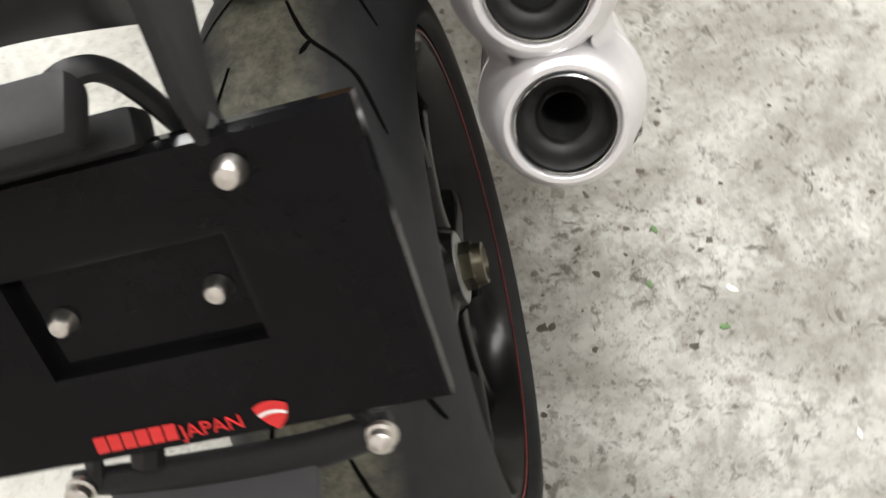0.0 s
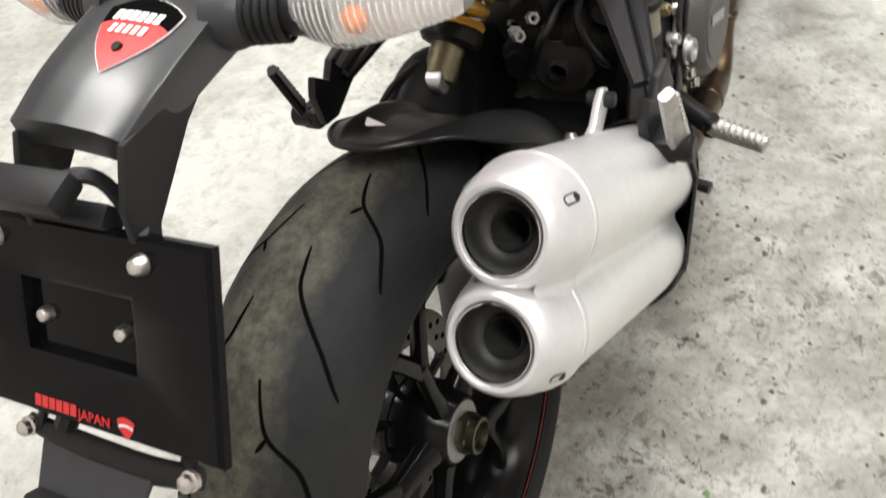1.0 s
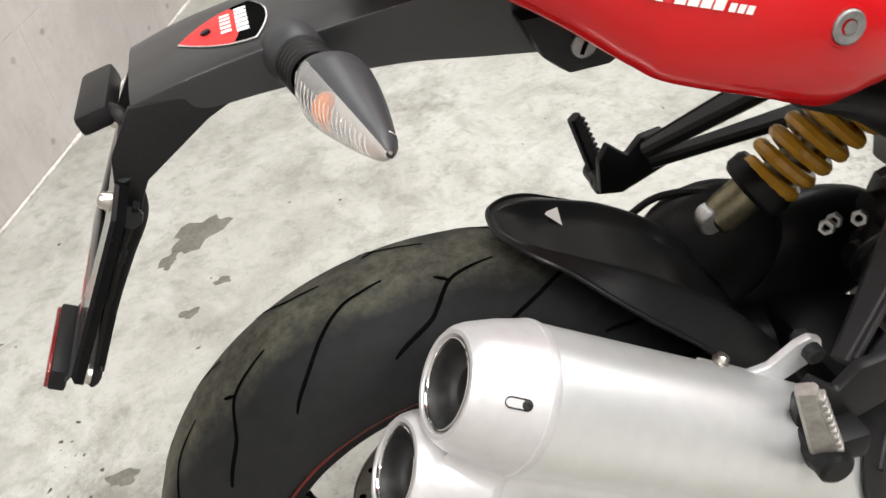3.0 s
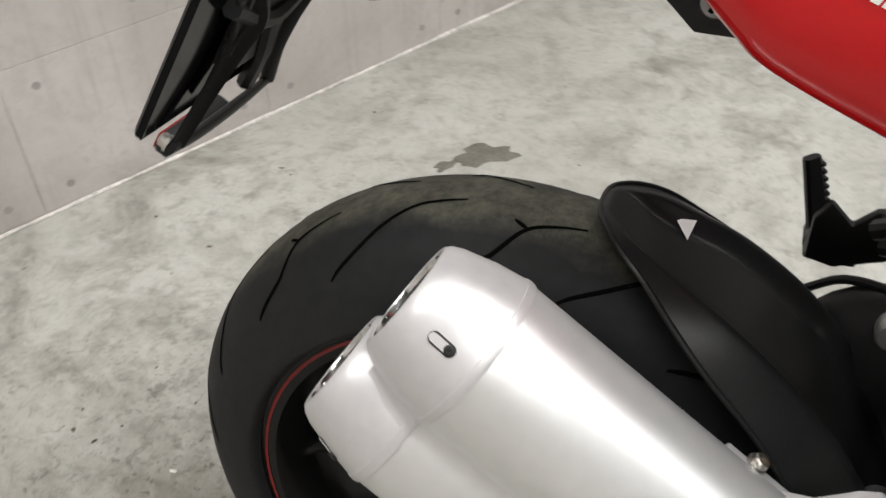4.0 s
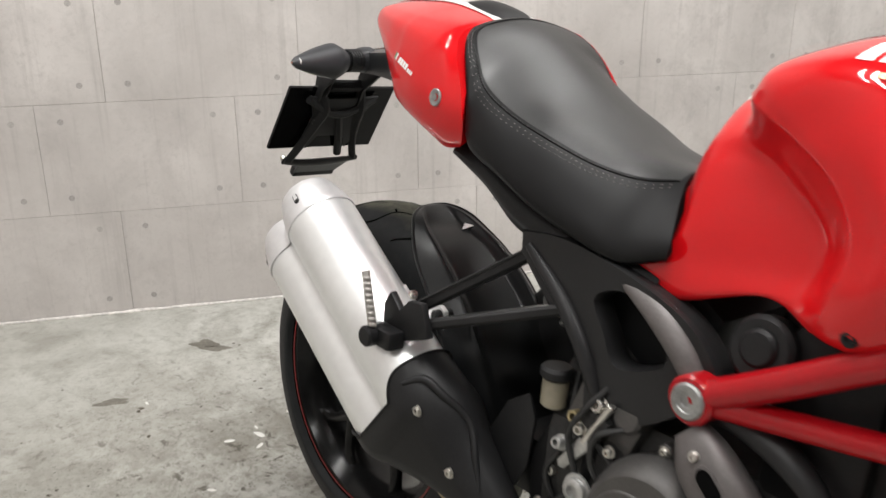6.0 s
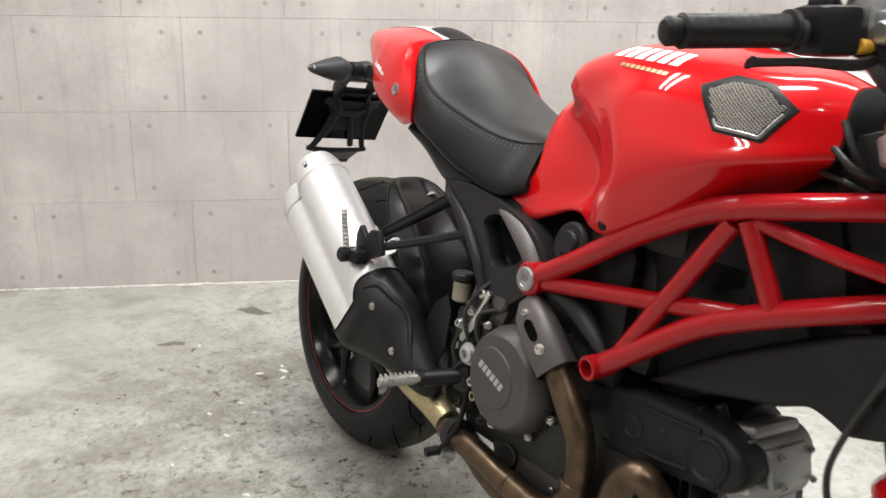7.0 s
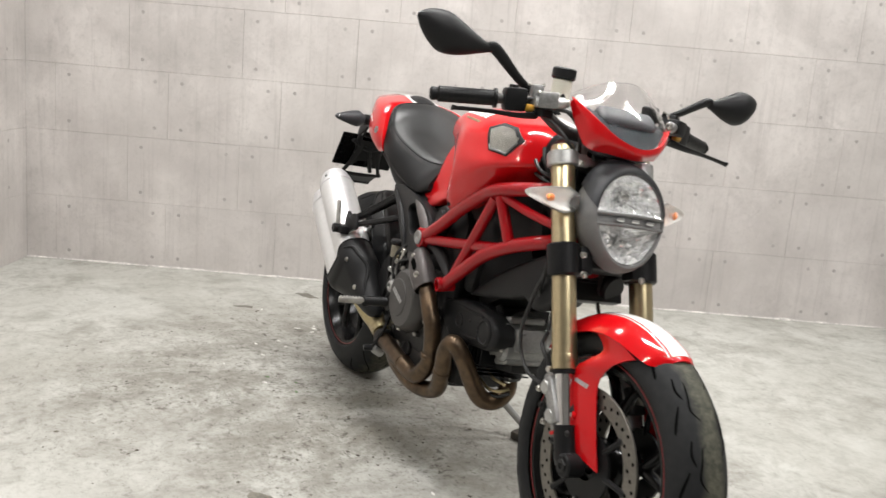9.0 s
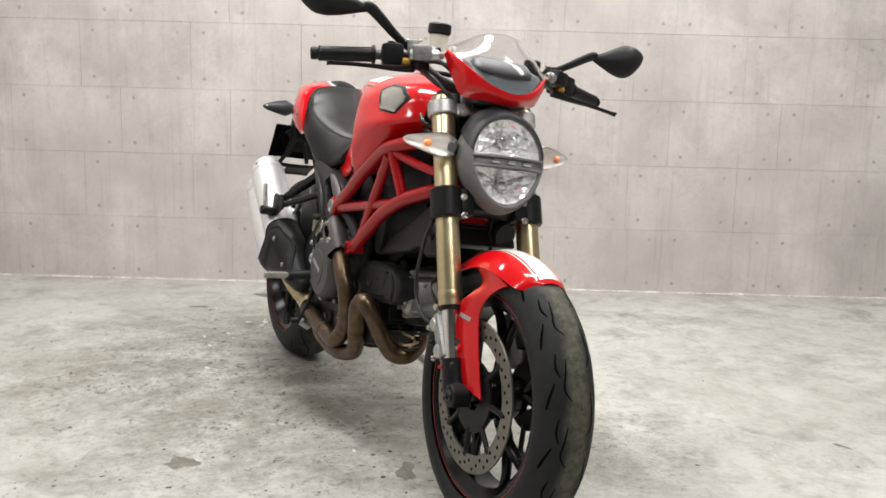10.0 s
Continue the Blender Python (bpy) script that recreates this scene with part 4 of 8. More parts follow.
for off, r in ((-0.031, 0.005), (0.032, 0.0068)):
    part("bolt", bolt(B(), cast(duct_skin, SPOT + along * off + out * 0.3, -out, -0.0005), out, r, 0.006), STEEL, duct)

# engine
engine = part("engine", box(box(B(), (0.66, 0.0, 0.4), (0.3, 0.23, 0.26), None, 0.03), (0.82, 0, 0.36), (0.2, 0.2, 0.2), None, 0.03), DARK, bike, "dark air-cooled engine block")
part("sump", box(B(), (0.73, 0.0, 0.262), (0.22, 0.15, 0.06), None, 0.025), DARK, engine)
CC = V(0.662, 0, 0.42)
part("clutch_cover", lathe(B(), [(0.1, 0.088), (0.126, 0.0885), (0.129, 0.0895), (0.136, 0.0895), (0.141, 0.088), (0.161, 0.081), (0.167, 0.074), (0.1675, 0.045), (0.168, 0.0)], CC, (0, -1, 0), 56), CASE, engine, "round grey clutch cover")
housing = part("clutch_housing", lathe(B(), [(0.02, 0.09), (0.03, 0.094), (0.088, 0.094), (0.094, 0.092), (0.1, 0.0875)], CC, (0, -1, 0), 56), CASE, engine, "worn grey clutch housing behind the cover")
for a in (146, 186, 224):
    d = V(math.cos(math.radians(a)), 0, math.sin(math.radians(a)))
    part("housing_rib", tube(B(), [CC + d * 0.092 + V(0, -0.025, 0), CC + d * 0.093 + V(0, -0.126, 0)], 0.0075, 12), HEADM, housing)
d = V(math.cos(math.radians(165)), 0, math.sin(math.radians(165)))
plug = part("oil_filler_plug", lathe(B(), [(0, 0.018), (0.006, 0.018), (0.007, 0.014), (0.013, 0.013), (0.0145, 0.011), (0.0145, 0)], CC + d * 0.092 + V(0, -0.062, 0), d, 24), SATIN, housing, "black slotted oil filler plug")
# dark bar on the plug's face paints the shade of its slot
part("plug_slot", box(B(), CC + d * 0.1068 + V(0, -0.062, 0), (0.002, 0.018, 0.003), None, 0.0005, 1), SHADE_AND_BLACK, plug)
part("clutch_step", lathe(B(), [(0.1665, 0.053), (0.1695, 0.05), (0.17, 0.0)], CC + V(-0.016, 0, 0.0), (0, -1, 0), 40), CASE, engine)
flat = BVHTree.FromPolygons([V(-1, -0.1702, -1), V(3, -0.1702, -1), V(3, -0.1702, 3), V(-1, -0.1702, 3)], [(0, 1, 2, 3)])
bars("maker_mark", flat, CC + V(-0.05, 0, 0.012), (0.93, 0, -0.36), (0.36, 0, 0.93), (0, 1, 0), 6, 0.0085, 0.014, 0.003, GREY_MARK, engine, "pale raised maker's mark")
for k in range(9):
    a = 2 * math.pi * k / 9 + 0.3
    at = CC + V(math.cos(a) * 0.094, -0.125, math.sin(a) * 0.094)
    lug = part("cover_lug", rod(B(), at + V(0, 0.03, 0), at, 0.009, 14, 0.001), CASE, engine)
    part("cover_bolt", bolt(B(), at, (0, -1, 0), 0.0055, 0.005), STEEL if k % 3 else DARK, lug)
part("lower_cover", prism(B(), [(0.64, 0.3), (0.655, 0.265), (0.7, 0.25), (0.77, 0.252), (0.822, 0.29), (0.842, 0.36), (0.805, 0.42), (0.74, 0.41), (0.68, 0.35)], (-0.04, -0.072, -0.018), (1, 0, 0), (0, 0, 1), 0.04, 0.011, 3), CASE, engine, "grey alternator cover")
for x, z, r in ((0.695, 0.297, 0.021), (0.76, 0.385, 0.017)):
    part("filler_cap", lathe(B(), [(0, r), (0.008, r), (0.01, r * 0.85), (0.008, r * 0.7), (0.008, 0)], (x - 0.04, -0.111, z - 0.018), (0, -1, 0), 28), DARK, engine)
for x, z in ((0.66, 0.325), (0.672, 0.268), (0.735, 0.259), (0.8, 0.285), (0.826, 0.345), (0.8, 0.402)):
    part("cover_bolt", bolt(B(), (x - 0.04, -0.109, z - 0.018), (0, -1, 0), 0.005, 0.005), STEEL, engine)
part("breather", rod(B(), (0.79, -0.12, 0.41), (0.79, -0.13, 0.43), 0.009, 14, 0.002), ALLOY, engine)
part("sprocket_cover", box(B(), (0.545, -0.09, 0.42), (0.12, 0.09, 0.16), None, 0.02), DARK, engine)
part("oil_filler", rod(B(), (0.6, -0.1, 0.53), (0.6, -0.135, 0.535), 0.02, 24, 0.004), CASE, engine)
part("case_step", box(B(), (0.56, -0.1, 0.5), (0.1, 0.06, 0.1), pose(0, 0, 0, 0, 20, 0), 0.015), CASE, engine)
part("battery_box", box(B(), (0.57, 0.0, 0.645), (0.16, 0.16, 0.13), pose(0, 0, 0, 0, 30, 0), 0.02), PLASTIC, bike, "black battery box behind the castings")
starter = part("starter_motor", lathe(B(), [(0.0, 0.012), (0.014, 0.013), (0.016, 0.035), (0.022, 0.041), (0.06, 0.042), (0.062, 0.04), (0.07, 0.04), (0.072, 0.042), (0.17, 0.042), (0.176, 0.03)], (0.435, -0.022, 0.472), (1, 0.1, -0.1), 36), CASE, engine, "oily grey starter motor")
part("band", lathe(B(), [(0.0615, 0.041), (0.063, 0.0434), (0.069, 0.0434), (0.0705, 0.041)], (0.435, -0.022, 0.472), (1, 0.1, -0.1), 36), SHADE_AND_BLACK, starter)
part("terminal", hex_nut(B(), (0.475, -0.04, 0.507), (0, -0.4, 1), 0.006, 0.01), STEEL, starter)
for p in ((0.392, 0.0, 0.553), (0.408, 0.012, 0.548), (0.42, -0.008, 0.56)):
    part("linkage_nut", hex_nut(B(), p, (-0.6, -0.6, 0.4), 0.008, 0.012), ALLOY, engine)
part("pivot_plate", prism(B(), [(0.46, 0.3), (0.56, 0.3), (0.6, 0.36), (0.57, 0.5), (0.5, 0.52), (0.45, 0.42)], (0, -0.085, 0), (1, 0, 0), (0, 0, 1), 0.03, 0.006), SATIN, engine)
part("pivot_bolt", bolt(B(), (0.547, -0.118, 0.452), (0, -1, 0), 0.02, 0.012, 24), HEADM, engine, "bright pivot bolt")
# front cylinder
for k in range(9):
    x = 0.85 + 0.017 * k
    part("cooling_fin", box(B(), (x, 0.01, 0.412 + 0.001 * k), (0.005, 0.18, 0.15), pose(0, 0, 0, 0, -4, 0), 0.002, 1), SATIN, engine)
part("cylinder", rod(B(), (0.84, 0.01, 0.42), (1.02, 0.01, 0.43), 0.07, 28), DARK, engine)
belt = [(0.84, 0.44), (0.845, 0.482), (0.9, 0.503), (0.96, 0.512), (1.04, 0.513), (1.09, 0.507), (1.122, 0.49), (1.136, 0.465), (1.128, 0.441), (1.1, 0.424), (1.0, 0.41), (0.9, 0.4)]
belt_cover = part("belt_cover", prism(B(), [(x - 0.05, z - 0.022) for x, z in belt], (0, -0.045, 0), (1, 0, 0), (0, 0, 1), 0.06, 0.016, 3), PLASTIC, engine, "black plastic cam belt cover")
part("boss", lathe(B(), [(0, 0.034), (0.004, 0.033), (0.006, 0.028), (0.003, 0.024), (0.004, 0)], (1.028, -0.104, 0.442), (0, -1, 0), 32), PLASTIC, belt_cover)
part("boss", lathe(B(), [(0, 0.02), (0.003, 0.019), (0.004, 0.014), (0.002, 0.012), (0.002, 0)], (0.895, -0.104, 0.433), (0, -1, 0), 28), PLASTIC, belt_cover)
part("rib", tube(B(), [(0.88, -0.103, 0.47), (0.95, -0.105, 0.472), (1.01, -0.104, 0.475)], 0.004, 8), PLASTIC, belt_cover)
part("rib", tube(B(), [(0.91, -0.103, 0.406), (0.95, -0.105, 0.408), (1, -0.104, 0.415)], 0.004, 8), PLASTIC, belt_cover)
for x, z in ((0.95, 0.448), (0.85, 0.398), (1.05, 0.414)):
    part("bolt", bolt(B(), (x, -0.104, z), (0, -1, 0), 0.0045, 0.004), DARK, belt_cover)
HEAD_ALLOY = mat("grey_head_alloy", (0.3, 0.3, 0.29), 0.42, metal=0.7, vary=0.15, scale=(25, 180), bump=0.15)
HEAD = pose(1.035, -0.005, 0.427, 0, -16, 0)


def head_box(c, size, bevel=0.008):
    return box(B(), HEAD @ V(*c), size, pose(0, 0, 0, 0, -16, 0), bevel)


head = part("cylinder_head", rod(rod(head_box((-0.01, 0.01, 0), (0.075, 0.12, 0.08), 0.018), HEAD @ V(0.012, -0.072, 0.016), HEAD @ V(0.012, 0.07, 0.016), 0.034, 26, 0.008), HEAD @ V(0.012, -0.066, -0.02), HEAD @ V(0.012, 0.066, -0.02), 0.03, 26, 0.008), HEAD_ALLOY, engine, "cast alloy cylinder head")
part("valve_cover", head_box((0.01, -0.004, 0.05), (0.06, 0.1, 0.018)), HEAD_ALLOY, head)
part("valve_cover", head_box((0.0, -0.004, -0.048), (0.06, 0.1, 0.018)), HEAD_ALLOY, head)
part("front_cover", head_box((0.048, 0.0, 0.002), (0.016, 0.09, 0.055), 0.007), HEAD_ALLOY, head)
for k in range(3):
    part("head_rib", head_box((-0.034 + 0.012 * k, -0.056, 0.0), (0.004, 0.014, 0.07), 0.0015), HEAD_ALLOY, head)
for a in (-0.02, 0.03):
    for z in (-0.022, 0.018):
        part("head_bolt", bolt(B(), HEAD @ V(a, -0.068 if a > 0 else -0.05, z), (0, -1, 0), 0.005, 0.006), STEEL, head)
        part("head_bolt", bolt(B(), HEAD @ V(0.058, a * 1.3, z), (1, 0, 0.28), 0.0045, 0.004), HEAD_ALLOY, head)
part("sensor", rod(B(), HEAD @ V(-0.01, -0.05, 0.06), HEAD @ V(-0.01, -0.06, 0.085), 0.008, 14, 0.002), PLASTIC, head)
for k in range(5):
    part("cylinder_fin", box(B(), (0.95 + 0.003 * k, 0.0, 0.35 - 0.0085 * k), (0.085, 0.13, 0.0035), pose(0, 0, 0, 0, -14, 0), 0.0015, 1), DARK, engine)
part("clamp_arm", tube(B(), [(0.955, -0.05, 0.305), (0.995, -0.045, 0.293), (1.025, -0.032, 0.295), (1.04, -0.01, 0.307)], 0.004, 8, 20), BRASS, engine)
part("clamp_arm", tube(B(), [(0.96, -0.048, 0.293), (0.995, -0.043, 0.279), (1.025, -0.03, 0.282), (1.045, -0.01, 0.297)], 0.004, 8, 20), DARK, engine)
part("vent_hose", tube(B(), [(1.235, -0.095, 0.66), (1.222, -0.11, 0.615), (1.203, -0.11, 0.565), (1.19, -0.11, 0.502), (1.21, -0.11, 0.45), (1.25, -0.108, 0.42), (1.3, -0.105, 0.415)], 0.0042, 10, 50), WIRE, bike, "black rubber hose behind the fork")
part("head_cap", box(B(), (1.01, 0.025, 0.362), (0.11, 0.12, 0.035), pose(0, 0, 0, 0, -10, 0), 0.012), DARK, engine)
part("head_clamp", tube(B(), [(0.95, -0.03, 0.329), (1.005, -0.04, 0.322), (1.045, -0.03, 0.319)], 0.004, 8), BRASS, engine)
# rear cylinder, upright between the frame tubes
part("rear_cylinder", box(box(B(), (0.82, 0, 0.6), (0.16, 0.17, 0.2), pose(0, 0, 0, 0, 8, 0), 0.03), (0.83, 0, 0.72), (0.2, 0.2, 0.08), None, 0.03), DARK, engine)
part("rear_belt_cover", prism(B(), [(-0.05, 0), (0.05, 0), (0.055, 0.2), (0.03, 0.24), (-0.03, 0.24), (-0.055, 0.2)], (0.8, -0.085, 0.47), (1, 0, 0.02), (0, 0, 1), 0.025, 0.01), PLASTIC, engine)
part("throttle_body", rod(B(), (0.93, -0.02, 0.6), (0.98, -0.03, 0.7), 0.045, 24, 0.006), SATIN, engine)
part("coil_box", box(B(), (0.985, -0.06, 0.68), (0.1, 0.06, 0.06), None, 0.012), PLASTIC, engine)
part("plug_cap", rod(rod(B(), (0.735, -0.1, 0.66), (0.735, -0.128, 0.665), 0.035, 28, 0.005), (0.735, -0.12, 0.665), (0.735, -0.134, 0.667), 0.02, 20, 0.004), PLASTIC, engine)
# dark panel under the frame in front
part("side_panel", prism(B(), [(0.89, 0.5), (0.95, 0.548), (1.03, 0.595), (1.1, 0.632), (1.17, 0.664), (1.235, 0.684), (1.262, 0.66), (1.275, 0.605), (1.262, 0.578), (1.232, 0.556), (1.19, 0.545), (1.165, 0.556), (1.14, 0.562), (1.1, 0.545), (1.0, 0.522)], (0, -0.06, 0), (1, 0, 0), (0, 0, 1), 0.035, 0.012, 3), PLASTIC, bike, "matt black engine side panel")
part("side_panel", prism(B(), [(0.89, 0.5), (1.0, 0.503), (1.05, 0.53), (1.1, 0.578), (1.143, 0.628), (1.13, 0.662), (1.03, 0.622), (0.95, 0.56)], (0, 0.14, 0), (1, 0, 0), (0, 0, 1), 0.035, 0.012, 3), PLASTIC, bike)
airbox = part("airbox", box(B(), (1.0, 0, 0.71), (0.3, 0.18, 0.14), pose(0, 0, 0, 0, -18, 0), 0.03), PLASTIC, bike, "black plastic airbox between the frame tubes")
part("intake_duct", box(B(), (0.98, 0, 0.6), (0.26, 0.13, 0.16), pose(0, 0, 0, 0, -30, 0), 0.02), PLASTIC, airbox)
part("airbox_lid", box(B(), (1.1, 0, 0.78), (0.2, 0.15, 0.1), pose(0, 0, 0, 0, -10, 0), 0.03), PLASTIC, airbox)
cooler = part("oil_cooler", box(B(), (1.19, 0.02, 0.625), (0.035, 0.2, 0.1), pose(0, 0, 0, 0, -24, 0), 0.006), SATIN, bike, "black oil cooler behind the fork")
bm = B()
for k in range(9):
    box(bm, V(1.208, 0.02, 0.625) + V(0.4, 0, 0.9).normalized() * (k - 4) * 0.01, (0.006, 0.18, 0.004), pose(0, 0, 0, 0, -24, 0), 0.001, 1)
part("cooler_fins", bm, DARK, cooler)

# fittings between the exhaust and the clutch cover
for p, d2, r, h, m in (((0.565, -0.135, 0.535), (0, -1, 0.3), 0.009, 0.012, STEEL), ((0.545, -0.14, 0.5), (0.2, -1, 0), 0.007, 0.01, STEEL), ((0.59, -0.14, 0.49), (0, -1, 0), 0.006, 0.008, STEEL), ((0.52, -0.14, 0.47), (0, -1, 0.2), 0.008, 0.014, ALLOY),
                       ((0.56, -0.15, 0.43), (0, -1, 0), 0.016, 0.012, ALLOY), ((0.505, -0.13, 0.425), (0, -1, 0), 0.007, 0.01, STEEL), ((0.575, -0.145, 0.385), (0, -1, 0), 0.009, 0.01, STEEL), ((0.61, -0.14, 0.345), (0, -1, 0), 0.008, 0.008, STEEL),
                       ((0.63, -0.138, 0.33), (0, -1, 0), 0.007, 0.008, STEEL), ((0.595, -0.135, 0.32), (0, -1, 0), 0.006, 0.008, DARK), ((0.53, -0.13, 0.33), (0, -1, 0), 0.009, 0.012, DARK), ((0.48, -0.12, 0.36), (0, -1, 0), 0.008, 0.01, STEEL)):
    part("engine_bolt", bolt(B(), p, d2, r, h), m, engine)
part("linkage_rod", rod(B(), (0.585, -0.142, 0.545), (0.552, -0.142, 0.485), 0.005, 10, 0.001), STEEL, engine)
part("linkage_arm", prism(B(), [(0.0, -0.009), (0.05, -0.007), (0.055, 0.0), (0.05, 0.007), (0.0, 0.009), (-0.009, 0.0)], (0.555, -0.14, 0.485), (-0.6, 0, -0.8), (0.8, 0, -0.6), 0.006, 0.002), ALLOY, engine)
part("hose_block", box(B(), (0.565, -0.13, 0.515), (0.035, 0.03, 0.028), pose(0, 0, 0, 0, 25, 0), 0.005), DARK, engine)
part("stand_switch", box(B(), (0.535, -0.125, 0.375), (0.05, 0.04, 0.045), pose(0, 0, 0, 0, -15, 0), 0.008), SATIN, engine)
part("guard_shield", prism(B(), [(0.375, 0.41), (0.41, 0.475), (0.445, 0.5), (0.46, 0.47), (0.455, 0.4), (0.43, 0.35), (0.4, 0.35)], (0, -0.12, 0), (1, 0, 0), (0, 0, 1), 0.005, 0.002), PLASTIC, bike, "black splash plate behind the silencer")
for pts in ([(0.57, -0.13, 0.56), (0.555, -0.15, 0.53), (0.535, -0.15, 0.49), (0.55, -0.145, 0.44)], [(0.5, -0.1, 0.5), (0.515, -0.135, 0.46), (0.5, -0.14, 0.42), (0.52, -0.135, 0.38)], [(0.6, -0.135, 0.52), (0.575, -0.15, 0.505), (0.57, -0.148, 0.47), (0.585, -0.14, 0.44)]):
    part("hose", tube(B(), pts, 0.004, 8, 24), WIRE, bike)

# back of the engine, seen over the swingarm
for y, z, r, l in ((-0.03, 0.47, 0.04, 0.05), (0.045, 0.455, 0.032, 0.06), (-0.075, 0.53, 0.022, 0.05), (0.01, 0.545, 0.03, 0.08)):
    part("case_boss", lathe(B(), [(-0.02, r), (l * 0.6, r), (l * 0.75, r * 0.9), (l * 0.8, r * 0.6), (l, r * 0.55), (l, 0)], (0.52, y, z), (-1, 0, 0.1), 28), DARK, engine)
for y, z in ((-0.06, 0.44), (-0.01, 0.52), (0.06, 0.5), (-0.09, 0.49), (0.03, 0.42)):
    part("engine_bolt", bolt(B(), (0.5, y, z), (-1, 0, 0), 0.006, 0.008), STEEL, engine)
for pts in ([(0.47, -0.03, 0.56), (0.43, -0.01, 0.52), (0.45, 0.02, 0.46), (0.5, 0.03, 0.42)], [(0.5, -0.06, 0.58), (0.455, -0.05, 0.54), (0.46, -0.07, 0.48), (0.5, -0.08, 0.44)]):
    part("hose", tube(B(), pts, 0.0055, 8, 24), WIRE, bike)

part("starter_housing", lathe(B(), [(0, 0.012), (0, 0.022), (0.005, 0.026), (0.03, 0.026), (0.034, 0.022), (0.055, 0.022), (0.058, 0.026), (0.08, 0.025), (0.085, 0.016), (0.085, 0)], (0.475, 0.03, 0.51), (0.05, -1, 0.0), 40), DARK, engine, "dull grey round engine housing")
for a in range(5):
    t = 0.6 + a * 0.9
    part("engine_bolt", bolt(B(), (0.475 - 0.026 * math.cos(t), -0.01, 0.51 + 0.026 * math.sin(t)), (-math.cos(t), 0, math.sin(t)), 0.005, 0.006), STEEL, engine)

# ---- trellis frame ----
def both(pts):
    return [V(x, y, z) for x, y, z in pts], [V(x, -y, z) for x, y, z in pts]


FRAME_TUBES = [("top_rail", [(0.69, -0.146, 0.6), (0.78, -0.146, 0.652), (0.87, -0.148, 0.708), (0.975, -0.15, 0.763), (1.04, -0.15, 0.785), (1.12, -0.128, 0.802), (1.205, -0.085, 0.818)], 0.0165),
               ("bottom_rail", [(0.846, -0.137, 0.513), (0.92, -0.136, 0.567), (1.0, -0.133, 0.622), (1.085, -0.125, 0.662), (1.16, -0.105, 0.69), (1.235, -0.07, 0.715)], 0.0165),
               ("cross_tube", [(0.7, -0.143, 0.597), (0.9, -0.135, 0.628), (1.06, -0.127, 0.653)], 0.0135),
               ("brace_tube", [(0.875, -0.135, 0.54), (1.03, -0.147, 0.765)], 0.0135),
               ("brace_tube", [(1.05, -0.147, 0.772), (1.092, -0.125, 0.668)], 0.0135),
               ("brace_tube", [(1.06, -0.143, 0.772), (1.15, -0.118, 0.752), (1.235, -0.085, 0.738)], 0.0105)]
frame_ob = part("trellis_frame", rod(B(), (1.13, 0, 0.85), (1.225, 0, 0.64), 0.033, 28, 0.003), FRAME_RED, bike, "glossy red tubular trellis frame")
for name, pts, r in FRAME_TUBES:
    for side in both(pts):
        part(name, tube(B(), side, r, 18, 8 * len(pts)), FRAME_RED, frame_ob)
for s in (-1, 1):
    part("boss", rod(B(), (0.69, s * 0.115, 0.599), (0.689, s * 0.161, 0.599), 0.0265, 32, 0.003), FRAME_RED, frame_ob)
    part("lug", lathe(B(), [(0.045, 0.017), (0.003, 0.0185), (0.0, 0.0175), (0.0, 0.013), (0.03, 0.012), (0.03, 0)], (0.838, s * 0.158, 0.507), (0.12, -s, 0.12), 26), FRAME_RED, frame_ob)
    bb = lathe(B(), [(0, 0.0195), (0.003, 0.0195), (0.005, 0.0175), (0.005, 0.012), (0.0035, 0.011), (0.0035, 0.007), (0.001, 0.006), (0.001, 0)], (0.689, s * 0.161, 0.599), (0, s, 0), 28)
    part("frame_bolt", bb, HEADM, frame_ob, "large alloy frame bolt")

